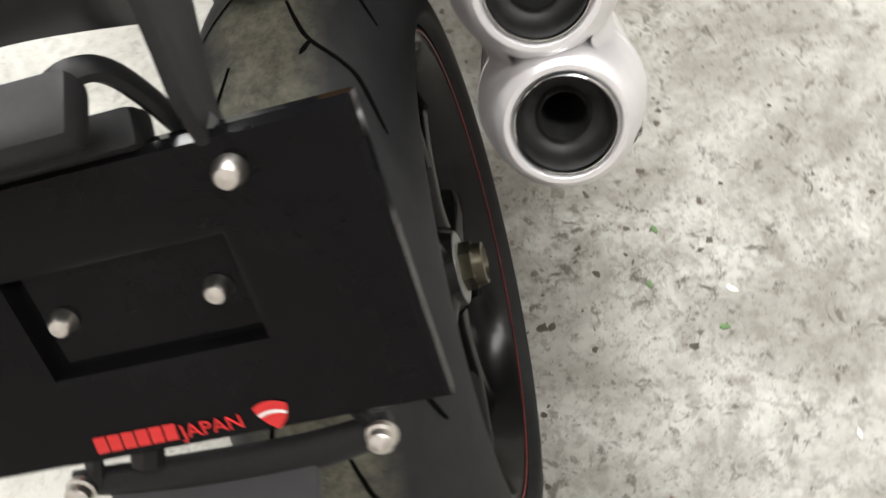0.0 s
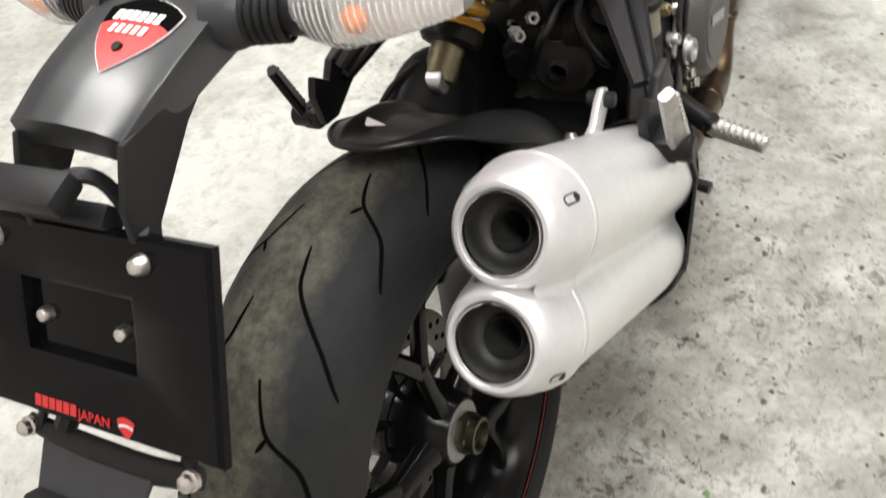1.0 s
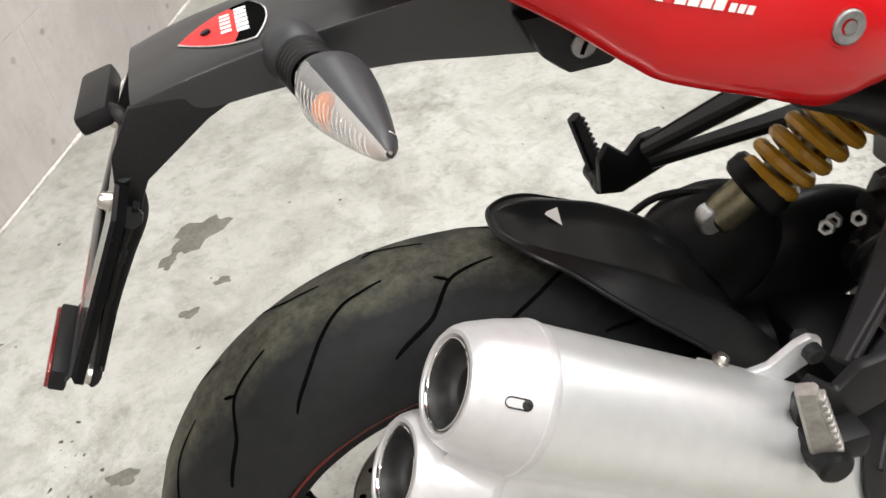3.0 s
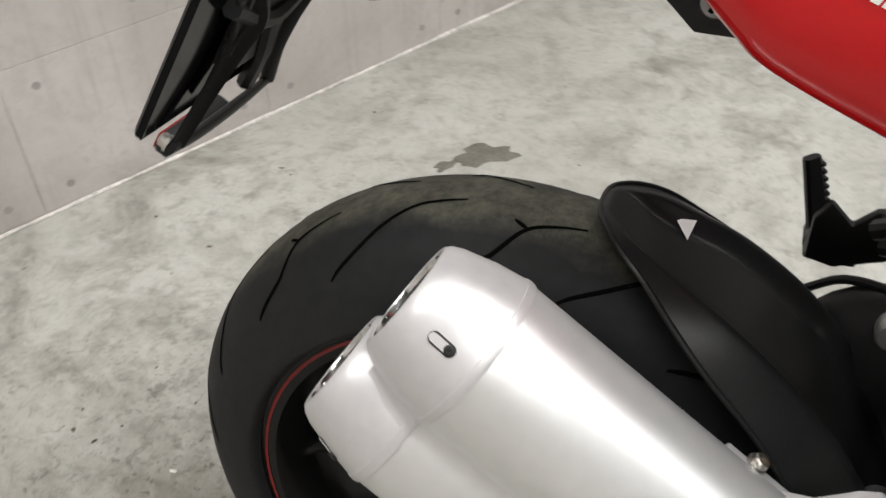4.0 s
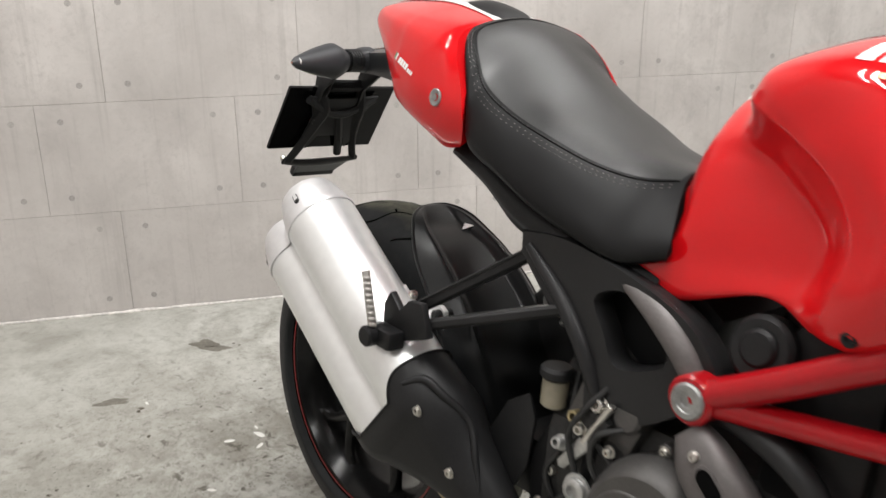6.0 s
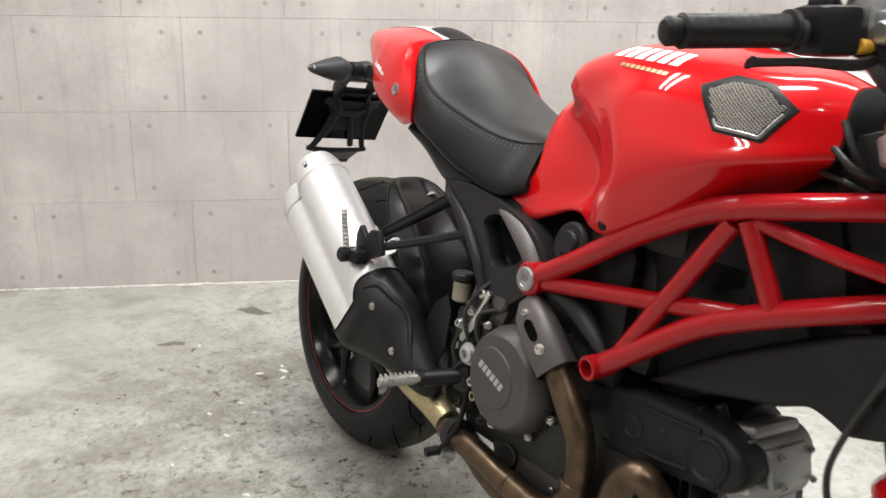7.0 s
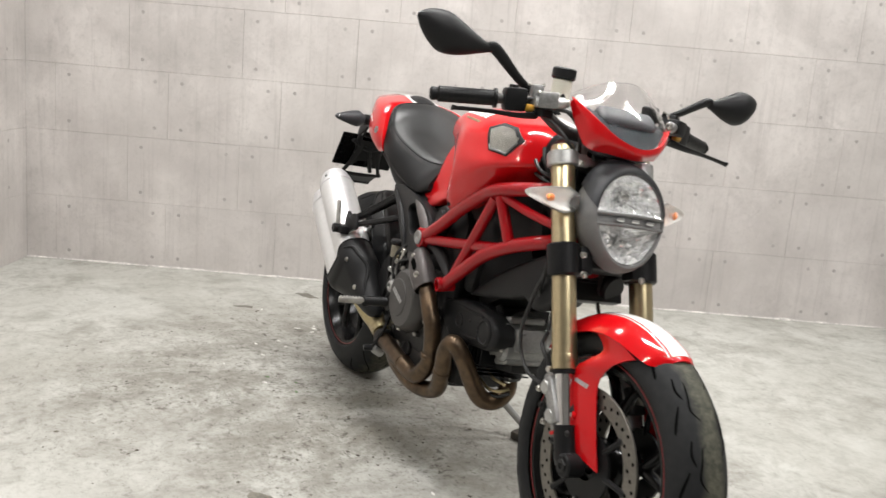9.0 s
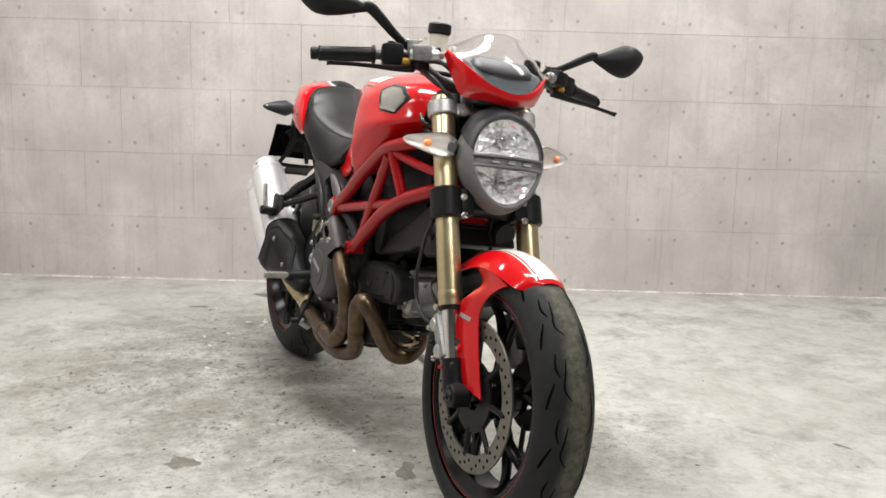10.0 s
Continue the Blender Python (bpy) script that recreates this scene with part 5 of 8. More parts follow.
# ---- fuel tank ----
TANK = [[(0.568, 0, 0.72), (0.568, 0.06, 0.702), (0.564, 0.106, 0.697), (0.59, 0.106, 0.723), (0.608, 0.102, 0.748), (0.598, 0.083, 0.773), (0.586, 0.066, 0.786), (0.578, 0.045, 0.796), (0.572, 0, 0.802)],
        [(0.61, 0, 0.7), (0.612, 0.08, 0.678), (0.614, 0.111, 0.679), (0.625, 0.108, 0.727), (0.633, 0.105, 0.765), (0.627, 0.096, 0.803), (0.62, 0.084, 0.832), (0.61, 0.06, 0.856), (0.602, 0, 0.883)],
        [(0.7, 0, 0.722), (0.718, 0.09, 0.713), (0.726, 0.12, 0.716), (0.757, 0.118, 0.745), (0.762, 0.114, 0.783), (0.735, 0.106, 0.812), (0.7, 0.098, 0.838), (0.655, 0.081, 0.87), (0.64, 0, 0.915)],
        [(0.75, 0, 0.73), (0.775, 0.1, 0.707), (0.788, 0.143, 0.704), (0.806, 0.162, 0.745), (0.816, 0.165, 0.797), (0.785, 0.152, 0.843), (0.731, 0.132, 0.873), (0.664, 0.101, 0.901), (0.65, 0, 0.926)],
        [(0.77, 0, 0.735), (0.796, 0.1, 0.704), (0.81, 0.15, 0.701), (0.826, 0.171, 0.747), (0.838, 0.175, 0.8), (0.803, 0.16, 0.846), (0.752, 0.14, 0.88), (0.688, 0.108, 0.927), (0.668, 0, 0.94)],
        [(0.8, 0, 0.735), (0.82, 0.1, 0.703), (0.838, 0.153, 0.703), (0.85, 0.179, 0.755), (0.858, 0.185, 0.808), (0.835, 0.174, 0.858), (0.8, 0.153, 0.905), (0.757, 0.117, 0.949), (0.745, 0, 0.969)],
        [(0.86, 0, 0.745), (0.865, 0.1, 0.716), (0.872, 0.152, 0.718), (0.88, 0.181, 0.77), (0.885, 0.188, 0.82), (0.875, 0.179, 0.87), (0.86, 0.162, 0.916), (0.85, 0.118, 0.955), (0.845, 0, 0.984)],
        [(0.93, 0, 0.77), (0.93, 0.09, 0.748), (0.935, 0.148, 0.75), (0.945, 0.178, 0.795), (0.95, 0.187, 0.83), (0.945, 0.178, 0.87), (0.935, 0.163, 0.917), (0.93, 0.116, 0.954), (0.93, 0, 0.981)],
        [(1.01, 0, 0.8), (1.01, 0.075, 0.787), (1.012, 0.122, 0.79), (1.015, 0.162, 0.822), (1.018, 0.176, 0.839), (1.015, 0.168, 0.868), (1.01, 0.151, 0.918), (1.005, 0.11, 0.947), (1.005, 0, 0.969)],
        [(1.055, 0, 0.822), (1.055, 0.06, 0.81), (1.06, 0.094, 0.812), (1.072, 0.132, 0.836), (1.08, 0.147, 0.849), (1.078, 0.141, 0.873), (1.07, 0.128, 0.915), (1.062, 0.09, 0.945), (1.06, 0, 0.957)],
        [(1.08, 0, 0.845), (1.08, 0.045, 0.835), (1.088, 0.072, 0.833), (1.108, 0.1, 0.847), (1.12, 0.113, 0.857), (1.12, 0.106, 0.88), (1.112, 0.09, 0.917), (1.104, 0.06, 0.938), (1.1, 0, 0.942)]]
tank = part("fuel_tank", shell(B(), TANK, 110, 104, True, (3,)), RED, bike, "glossy red fuel tank", 30)
tank_skin = tree_of(tank)
for s in (-1, 1):
    ven = [(0.96, 0.919), (0.991, 0.934), (1.036, 0.929), (1.072, 0.905), (1.05, 0.867), (0.996, 0.872)]
    cx, cz = 1.019, 0.901
    def ring_on(k, lift):
        out = []
        for (x, z), (x2, z2) in zip(ven, ven[1:] + ven[:1]):
            for q in range(5):
                px, pz = x + (x2 - x) * q / 5, z + (z2 - z) * q / 5
                out.append(cast(tank_skin, (cx + (px - cx) * k, s * 1.0, cz + (pz - cz) * k), (0, -s, 0), lift))
        return out
    bm = B()
    grid_faces(bm, [ring_on(1.1, 0.0003), ring_on(1.085, 0.0014), ring_on(1.02, 0.0018), ring_on(0.9, 0.0014), ring_on(0.84, 0.0006)], True, False)
    vent = part("air_vent", bm, SATIN, tank, "black-framed air vent")
    bm = B()
    rows = [ring_on(0.95, 0.001), ring_on(0.6, 0.001), ring_on(0.25, 0.001), ring_on(0.02, 0.001)]
    grid_faces(bm, rows, True, False)
    part("vent_backing", bm, SHADE_AND_BLACK, vent)
    bm = B()
    for d1, d2 in (((1, 0.75), 1), ((1, -0.75), 1)):
        u2 = V(d1[0], 0, d1[1]).normalized()
        n2 = V(-u2.z, 0, u2.x)
        for k in range(-26, 27):
            run = []
            for q in range(-24, 25):
                p = V(cx, 0, cz) + n2 * (k * 0.003) + u2 * (q * 0.003)
                inside = all((x2 - x) * (p.z - z) - (z2 - z) * (p.x - x) < 0 for (x, z), (x2, z2) in zip([(cx + (a - cx) * 0.87, cz + (b - cz) * 0.87) for a, b in ven], [(cx + (a - cx) * 0.87, cz + (b - cz) * 0.87) for a, b in ven[1:] + ven[:1]]))
                if inside:
                    run.append(cast(tank_skin, (p.x, s * 1.0, p.z), (0, -s, 0), 0.002))
            if len(run) > 1:
                tube(bm, run[::4] + [run[-1]] if len(run) > 5 else [run[0], run[-1]], 0.0006, 4)
    sill = ring_on(0.93, 0.0022)
    part("vent_sill", tube(B(), sill[16:27], 0.0024, 8, 30, flat=0.7), HEADM, vent, "grey lower lip of the vent")
    part("vent_mesh", bm, MESH, vent, "pale wire mesh")
    bars("maker_mark", tank_skin, (0.77 if s < 0 else 0.915, s * 0.2, 0.972), (1 if s < 0 else -1, 0, -0.1), (0.0, 0, 1), (0, -s, -0.35), 6, 0.0165, 0.028, 0.0065, WHITE_MARK, tank, "white maker's mark")
    bars("maker_submark", tank_skin, (0.80 if s < 0 else 0.915, s * 0.2, 0.953), (1 if s < 0 else -1, 0, -0.12), (0.0, 0, 1), (0, -s, -0.35), 9, 0.008, 0.006, 0.003, BRASS, tank)
    part("tank_bolt", bolt(B(), cast(tank_skin, (0.832, s * 1.0, 0.717), (0, -s, 0), -0.001), (0, s, 0), 0.007, 0.003), SATIN, tank)
bm = patch(B(), tank_skin, ((0.62, -0.032, 1), (1.1, -0.03, 1), (1.1, 0.03, 1), (0.62, 0.032, 1)), (0, 0, -1), 0.3, 0.0012, 30, 8)
part("stripe", bm, WHITE, tank, "white centre stripe")
nose = [[V(x, -y, z) for x, y, z in TANK[-1]] + [V(x, y, z) for x, y, z in reversed(TANK[-1]) if y > 0]][0]
mid_nose = sum(nose, V(0, 0, 0)) / len(nose)
nose_ring = spline(nose, 48, True)
bm = B()
grid_faces(bm, [[mid_nose + (p - mid_nose) * k + V(dx, 0, 0) for p in nose_ring] for k, dx in ((0.97, -0.004), (0.985, 0.003), (0.8, 0.012), (0.4, 0.018), (0.05, 0.019))], True, "last")
part("nose_cover", bm, PLASTIC, tank, "matt black cover on the tank front")
part("filler_cap", lathe(B(), [(0, 0.042), (0.005, 0.041), (0.007, 0.034), (0.006, 0.028), (0.007, 0)], (0.92, 0, 0.981), (-0.05, 0, 1), 40), SATIN, tank)

# ---- tail cowl ----
TAIL = [[(-0.012, 0, 0.934), (-0.012, 0.03, 0.932), (-0.011, 0.05, 0.934), (-0.01, 0.055, 0.939), (-0.009, 0.052, 0.944), (-0.008, 0.044, 0.95), (-0.006, 0, 0.956)],
        [(0.035, 0, 0.942), (0.03, 0.055, 0.92), (0.028, 0.076, 0.911), (0.024, 0.085, 0.92), (0.024, 0.087, 0.934), (0.028, 0.072, 0.951), (0.03, 0, 0.965)],
        [(0.1, 0, 0.915), (0.094, 0.08, 0.885), (0.09, 0.106, 0.872), (0.087, 0.118, 0.891), (0.09, 0.118, 0.915), (0.095, 0.1, 0.945), (0.11, 0, 0.969)],
        [(0.14, 0, 0.895), (0.136, 0.1, 0.852), (0.135, 0.128, 0.838), (0.134, 0.139, 0.862), (0.137, 0.135, 0.9), (0.142, 0.112, 0.942), (0.15, 0, 0.967)],
        [(0.165, 0, 0.88), (0.158, 0.112, 0.835), (0.158, 0.138, 0.824), (0.158, 0.149, 0.849), (0.16, 0.143, 0.893), (0.165, 0.117, 0.94), (0.175, 0, 0.963)],
        [(0.225, 0, 0.86), (0.213, 0.12, 0.812), (0.213, 0.146, 0.804), (0.214, 0.159, 0.829), (0.214, 0.157, 0.872), (0.212, 0.124, 0.935), (0.206, 0, 0.955)],
        [(0.27, 0, 0.85), (0.262, 0.125, 0.79), (0.265, 0.147, 0.786), (0.27, 0.161, 0.811), (0.268, 0.162, 0.86), (0.242, 0.126, 0.931), (0.226, 0, 0.949)],
        [(0.3, 0, 0.85), (0.287, 0.125, 0.792), (0.3, 0.147, 0.79), (0.312, 0.158, 0.814), (0.302, 0.157, 0.857), (0.254, 0.122, 0.927), (0.236, 0, 0.945)]]
tail = part("tail_cowl", shell(B(), TAIL, 44, 52), RED, bike, "glossy red tail cowl")
tail_skin = tree_of(tail)
part("stripe", patch(B(), tail_skin, ((0.0, -0.035, 1), (0.235, -0.05, 1), (0.235, 0.05, 1), (0.0, 0.035, 1)), (0, 0, -1), 0.3, 0.0012, 24, 8), WHITE, tail, "white centre stripe")
pad = [[(0.135, 0, 0.955), (0.135, 0.026, 0.955), (0.137, 0.026, 0.964), (0.137, 0, 0.967)], [(0.175, 0, 0.95), (0.175, 0.036, 0.95), (0.175, 0.032, 0.964), (0.175, 0, 0.971)],
       [(0.212, 0, 0.94), (0.212, 0.04, 0.938), (0.212, 0.035, 0.956), (0.212, 0, 0.963)], [(0.232, 0, 0.935), (0.232, 0.04, 0.93), (0.234, 0.034, 0.945), (0.234, 0, 0.951)]]
part("bump_pad", shell(B(), pad, 20, 28), PLASTIC, tail, "black pad on the tail")
for s in (-1, 1):
    at = cast(tail_skin, (0.263, s, 0.846), (0, -s, 0), -0.002)
    part("cowl_bolt", lathe(lathe(B(), [(0, 0.0112), (0.003, 0.0112), (0.004, 0.01), (0.003, 0.0055), (0.001, 0.0045), (0.001, 0)], at, (0, s, 0.1), 28), [(0.004, 0.0045), (0.0043, 0)], at, (0, s, 0.1), 8), HEADM, tail, "dull alloy cowl bolt")
    part("bolt_recess", lathe(B(), [(0.0, 0.0138), (0.0016, 0.0132), (0.0018, 0.012), (0.001, 0.0112)], at, (0, s, 0.1), 28), RED, tail)
    u2 = V(0.955, 0, -0.295) if s < 0 else V(-0.955, 0, 0.295)
    o2 = V(0.142, s * 0.2, 0.884) if s < 0 else V(0.21, s * 0.2, 0.862)
    v2 = (0.3, 0, 0.95)
    for at2, count, w2, h2, shade in ((0.0, 1, 0.0042, 0.0095, GREEN_MARK), (0.0048, 1, 0.0042, 0.0095, WHITE_MARK), (0.0096, 1, 0.0042, 0.0095, RED_MARK), (0.0155, 4, 0.0064, 0.0086, WHITE_MARK), (0.0475, 3, 0.0042, 0.0052, WHITE_MARK)):
        bars("model_mark", tail_skin, o2 + u2 * at2, u2, v2, (0, -s, 0), count, w2, h2, 0.0012, shade, tail)
lamp = part("tail_lamp", shell(B(), [[(-0.016, 0, 0.896), (-0.012, 0.02, 0.9), (-0.004, 0.05, 0.916), (-0.01, 0.045, 0.93), (-0.014, 0, 0.934)], [(0.012, 0, 0.882), (0.015, 0.03, 0.886), (0.018, 0.062, 0.908), (0.02, 0.055, 0.925), (0.02, 0, 0.928)], [(0.07, 0, 0.872), (0.07, 0.03, 0.875), (0.07, 0.07, 0.893), (0.07, 0.06, 0.91), (0.07, 0, 0.915)]], 20, 36), RED_LENS, bike, "dark red tail lamp under the cowl")

# ---- seat ----
SEATS = [[(0.236, 0, 0.9), (0.248, 0.085, 0.875), (0.258, 0.114, 0.895), (0.248, 0.1, 0.933), (0.238, 0, 0.951)],
         [(0.256, 0, 0.89), (0.27, 0.108, 0.86), (0.281, 0.134, 0.882), (0.264, 0.109, 0.926), (0.255, 0, 0.949)],
         [(0.281, 0, 0.87), (0.292, 0.12, 0.825), (0.302, 0.146, 0.85), (0.286, 0.115, 0.907), (0.281, 0, 0.936)],
         [(0.308, 0, 0.85), (0.312, 0.13, 0.79), (0.321, 0.152, 0.815), (0.31, 0.116, 0.88), (0.31, 0, 0.918)],
         [(0.36, 0, 0.82), (0.375, 0.135, 0.765), (0.38, 0.156, 0.788), (0.365, 0.117, 0.847), (0.365, 0, 0.88)],
         [(0.42, 0, 0.8), (0.43, 0.13, 0.738), (0.435, 0.15, 0.762), (0.42, 0.11, 0.826), (0.42, 0, 0.848)],
         [(0.48, 0, 0.77), (0.49, 0.122, 0.716), (0.492, 0.14, 0.742), (0.48, 0.09, 0.806), (0.48, 0, 0.822)],
         [(0.54, 0, 0.75), (0.55, 0.112, 0.701), (0.552, 0.128, 0.726), (0.535, 0.066, 0.798), (0.535, 0, 0.808)],
         [(0.59, 0, 0.75), (0.6, 0.1, 0.715), (0.612, 0.12, 0.738), (0.577, 0.054, 0.796), (0.575, 0, 0.803)]]
seat = part("seat", shell(B(), SEATS, 56, 60), SEAT, bike, "black stitched vinyl rider seat")
seat_skin = tree_of(seat)
SEAM_HALF = [(0.25, 0.0), (0.252, 0.05), (0.257, 0.088), (0.27, 0.112), (0.298, 0.127), (0.345, 0.131), (0.41, 0.123), (0.46, 0.109), (0.51, 0.09), (0.572, 0.06)]
for s in (-1, 1):
    pts = [cast(seat_skin, (p.x, s * p.y, 1.3), (0, 0, -1), 0.0003) for p in spline([(a, b, 0) for a, b in SEAM_HALF], 70)]
    part("piping", tube(B(), pts, 0.0012, 8, 90), SEAT, seat)
    bm = B()
    for off in (0.0045, 0.0085):
        for k in range(1, len(pts) - 1):
            t2 = (pts[k + 1] - pts[k - 1]).normalized()
            side = V(t2.y, -t2.x, 0).normalized() * s * -1
            q = pts[k] + side * off
            q = cast(seat_skin, (q.x, q.y, 1.3), (0, 0, -1), 0.0006)
            if q is not None:
                tube(bm, [q - t2 * 0.0011, q + t2 * 0.0011], 0.0003, 5)
    part("stitching", bm, SEAM, seat, "fine grey stitching")
top = B()
rows = []
for k in range(40):
    f = k / 39
    edge = spline([(a, b, 0) for a, b in SEAM_HALF[2:]], 40)[k]
    rows.append([cast(seat_skin, (edge.x, edge.y * j / 12 * 0.97, 1.3), (0, 0, -1), 0.0009) for j in range(-12, 13)])
grid_faces(top, rows, False, False)
part("top_panel", top, PAD, seat, "grained vinyl top panel")

# ---- subframe and rear castings ----
def framed_plate(bm, outer, inner, y, depth, n=48):
    """A cast plate with one opening, its edges rounded off."""
    c = sum((V(a, b, 0) for a, b in inner), V(0, 0, 0)) / len(inner)

    def ring(pts):
        dense = spline([(a, b, 0) for a, b in pts], 400, True)
        out = []
        for k in range(n):
            t = 2 * math.pi * k / n
            d = V(math.cos(t), math.sin(t), 0)
            out.append(max(dense, key=lambda p: (p - c).normalized().dot(d)))
        return out
    o, i = ring(outer), ring(inner)
    h = depth / 2
    steps = [(o, 1.0, -h * 0.6), (o, 1.0, h * 0.6), (o, 0.985, h), (i, 1.06, h), (i, 1.0, h * 0.6), (i, 1.0, -h * 0.6), (i, 1.06, -h), (o, 0.985, -h), (o, 1.0, -h * 0.6)]
    grid_faces(bm, [[V(c.x + (p.x - c.x) * k, y + dy, c.y + (p.y - c.y) * k) for p in r] for r, k, dy in steps], True, False)
    return bm


SEAT_PAN = [[(0.26, 0, 0.84), (0.26, 0.1, 0.775), (0.27, 0.125, 0.785), (0.27, 0, 0.85)], [(0.33, 0, 0.76), (0.325, 0.1, 0.735), (0.335, 0.128, 0.765), (0.33, 0, 0.83)],
            [(0.395, 0, 0.72), (0.39, 0.1, 0.69), (0.4, 0.128, 0.735), (0.4, 0, 0.8)], [(0.48, 0, 0.7), (0.48, 0.1, 0.68), (0.485, 0.122, 0.715), (0.48, 0, 0.76)], [(0.6, 0, 0.69), (0.6, 0.09, 0.675), (0.6, 0.11, 0.695), (0.6, 0, 0.74)]]
part("seat_pan", shell(B(), SEAT_PAN, 24, 36), PLASTIC, bike, "black plastic subframe cover under the seat")
for s in (-1, 1):
    cast_part = part("subframe_casting", framed_plate(B(), [(0.392, 0.696), (0.448, 0.655), (0.5, 0.603), (0.533, 0.553), (0.545, 0.512), (0.615, 0.53), (0.66, 0.56), (0.695, 0.585), (0.705, 0.61), (0.69, 0.64), (0.648, 0.672), (0.568, 0.697), (0.47, 0.712)],
                                                      [(0.536, 0.655), (0.554, 0.62), (0.578, 0.589), (0.634, 0.612), (0.62, 0.645), (0.575, 0.672)], s * 0.117, 0.034), CAST, bike, "charcoal cast rear subframe")
    part("ridge", tube(B(), [(0.425, s * 0.134, 0.69), (0.488, s * 0.136, 0.64), (0.53, s * 0.137, 0.59), (0.556, s * 0.136, 0.543)], [0.006, 0.01, 0.01, 0.006], 10, 24, flat=0.8), CAST, cast_part)
    # same casting in a paler grey, which paints the sheen along this arm
    part("upper_arm_sheen", tube(B(), [(0.56, s * 0.125, 0.69), (0.618, s * 0.133, 0.666), (0.655, s * 0.136, 0.64), (0.68, s * 0.137, 0.612)], [0.008, 0.015, 0.016, 0.014], 12, 24, flat=0.6), SHIELD, cast_part)
    part("front_brace", tube(B(), [(0.66, s * 0.125, 0.578), (0.715, s * 0.127, 0.59), (0.77, s * 0.13, 0.578), (0.815, s * 0.132, 0.553), (0.85, s * 0.134, 0.522)], [0.015, 0.018, 0.017, 0.014, 0.006], 14, 40, flat=0.55), CAST, cast_part, "charcoal brace to the frame lug")
    # passenger peg hanger
    wide = V(-0.42, s * -0.9, -0.14)
    hanger = part("peg_hanger", strip(B(), (0.402, s * 0.105, 0.668), (0.285, s * 0.18, 0.572), wide, 0.038, 0.018, 0.017), CAST, bike, "charcoal cast passenger footpeg hanger")
    part("strut", strip(B(), (0.47, s * 0.112, 0.618), (0.296, s * 0.19, 0.551), wide, 0.03, 0.017, 0.015), CAST, hanger)
    part("web", strip(B(), (0.4, s * 0.106, 0.674), (0.468, s * 0.11, 0.612), wide, 0.03, 0.03, 0.012), CAST, hanger)
    part("edge_rib", tube(B(), [V(0.402, s * 0.105, 0.668) - wide * 0.019 + V(0, 0, 0.008), V(0.285, s * 0.18, 0.572) - wide * 0.009 + V(0, 0, 0.008)], 0.002, 6), CAST, hanger)
    part("plate", prism(B(), [(0.235, 0.523), (0.262, 0.518), (0.33, 0.545), (0.312, 0.588), (0.285, 0.584), (0.268, 0.566), (0.246, 0.586), (0.234, 0.566)], (0, s * 0.196 + 0.006, 0), (1, 0, 0), (0, 0, 1), 0.012, 0.004), PLASTIC, hanger)
    base = V(0.247, s * 0.226, 0.528)
    part("clevis", rod(box(B(), base + V(0.012, -s * 0.012, 0), (0.05, 0.028, 0.026), None, 0.006), base - V(0, 0.016, 0), base + V(0, 0.016, 0), 0.0145, 20, 0.003), SATIN, hanger)
    tip = V(0.221, s * 0.226, 0.61)
    blade = V(0.86, s * 0.5, 0)
    peg = part("peg", strip(B(), base, tip, blade, 0.022, 0.016, 0.011), PEG if s < 0 else SATIN, hanger, "folded ribbed footpeg")
    for k in range(9):
        q = base.lerp(tip, 0.2 + k * 0.09)
        part("rib", box(B(), q + blade * (0.0115 - 0.0003 * k), (0.006, 0.011, 0.0045), pose(0, 0, 0, 0, -15, s * 30), 0.0012, 1), PEG if s < 0 else SATIN, peg)
    # rider peg
    a, b = V(0.49, s * 0.196, 0.364), V(0.468, s * 0.268, 0.357)
    rp = part("rider_peg", tube(B(), [a, b], [0.013, 0.011], 12, flat=0.7), PEG, bike, "ribbed alloy rider footpeg")
    for k in range(8):
        q = a.lerp(b, 0.12 + k * 0.115)
        part("rib", box(B(), q + V(0, 0, 0.007), (0.024, 0.004, 0.008), pose(0, 0, 0, 0, 0, s * 17), 0.001, 1), PEG, rp)
    part("peg_mount", rod(rod(B(), (0.54, s * 0.12, 0.38), a, 0.014, 14, 0.002), a - V(0, 0, 0.014), a + V(0, 0, 0.014), 0.011, 14, 0.002), SATIN, rp)
pedal = part("brake_pedal", tube(B(), [(0.55, -0.135, 0.36), (0.555, -0.15, 0.3), (0.535, -0.16, 0.255), (0.52, -0.162, 0.235)], 0.005, 10), SATIN, bike, "black rear brake pedal")
part("pedal_pad", tube(B(), [(0.52, -0.16, 0.235), (0.515, -0.185, 0.233)], 0.009, 12), SATIN, pedal)
part("rear_brake_cylinder", rod(rod(B(), (0.565, -0.13, 0.52), (0.552, -0.125, 0.41), 0.012, 14, 0.002), (0.55, -0.12, 0.38), (0.545, -0.12, 0.35), 0.018, 18, 0.003), SATIN, bike)
res = part("rear_reservoir", rod(B(), (0.486, -0.125, 0.5), (0.486, -0.125, 0.538), 0.0165, 24, 0.003), CREAM_DULL, bike, "small translucent brake reservoir")
part("cap", rod(B(), (0.486, -0.125, 0.537), (0.486, -0.125, 0.553), 0.021, 24, 0.004), PLASTIC, res)
for pts in ([(0.5, -0.1, 0.545), (0.51, -0.115, 0.5), (0.54, -0.125, 0.46)], [(0.56, -0.135, 0.43), (0.53, -0.145, 0.4), (0.5, -0.13, 0.36), (0.47, -0.06, 0.34)],
            [(0.6, -0.1, 0.55), (0.56, -0.13, 0.5), (0.6, -0.14, 0.47)], [(0.52, -0.08, 0.6), (0.49, -0.09, 0.52), (0.47, -0.1, 0.44)]):
    part("hose", tube(B(), pts, 0.0045, 8), WIRE, bike)
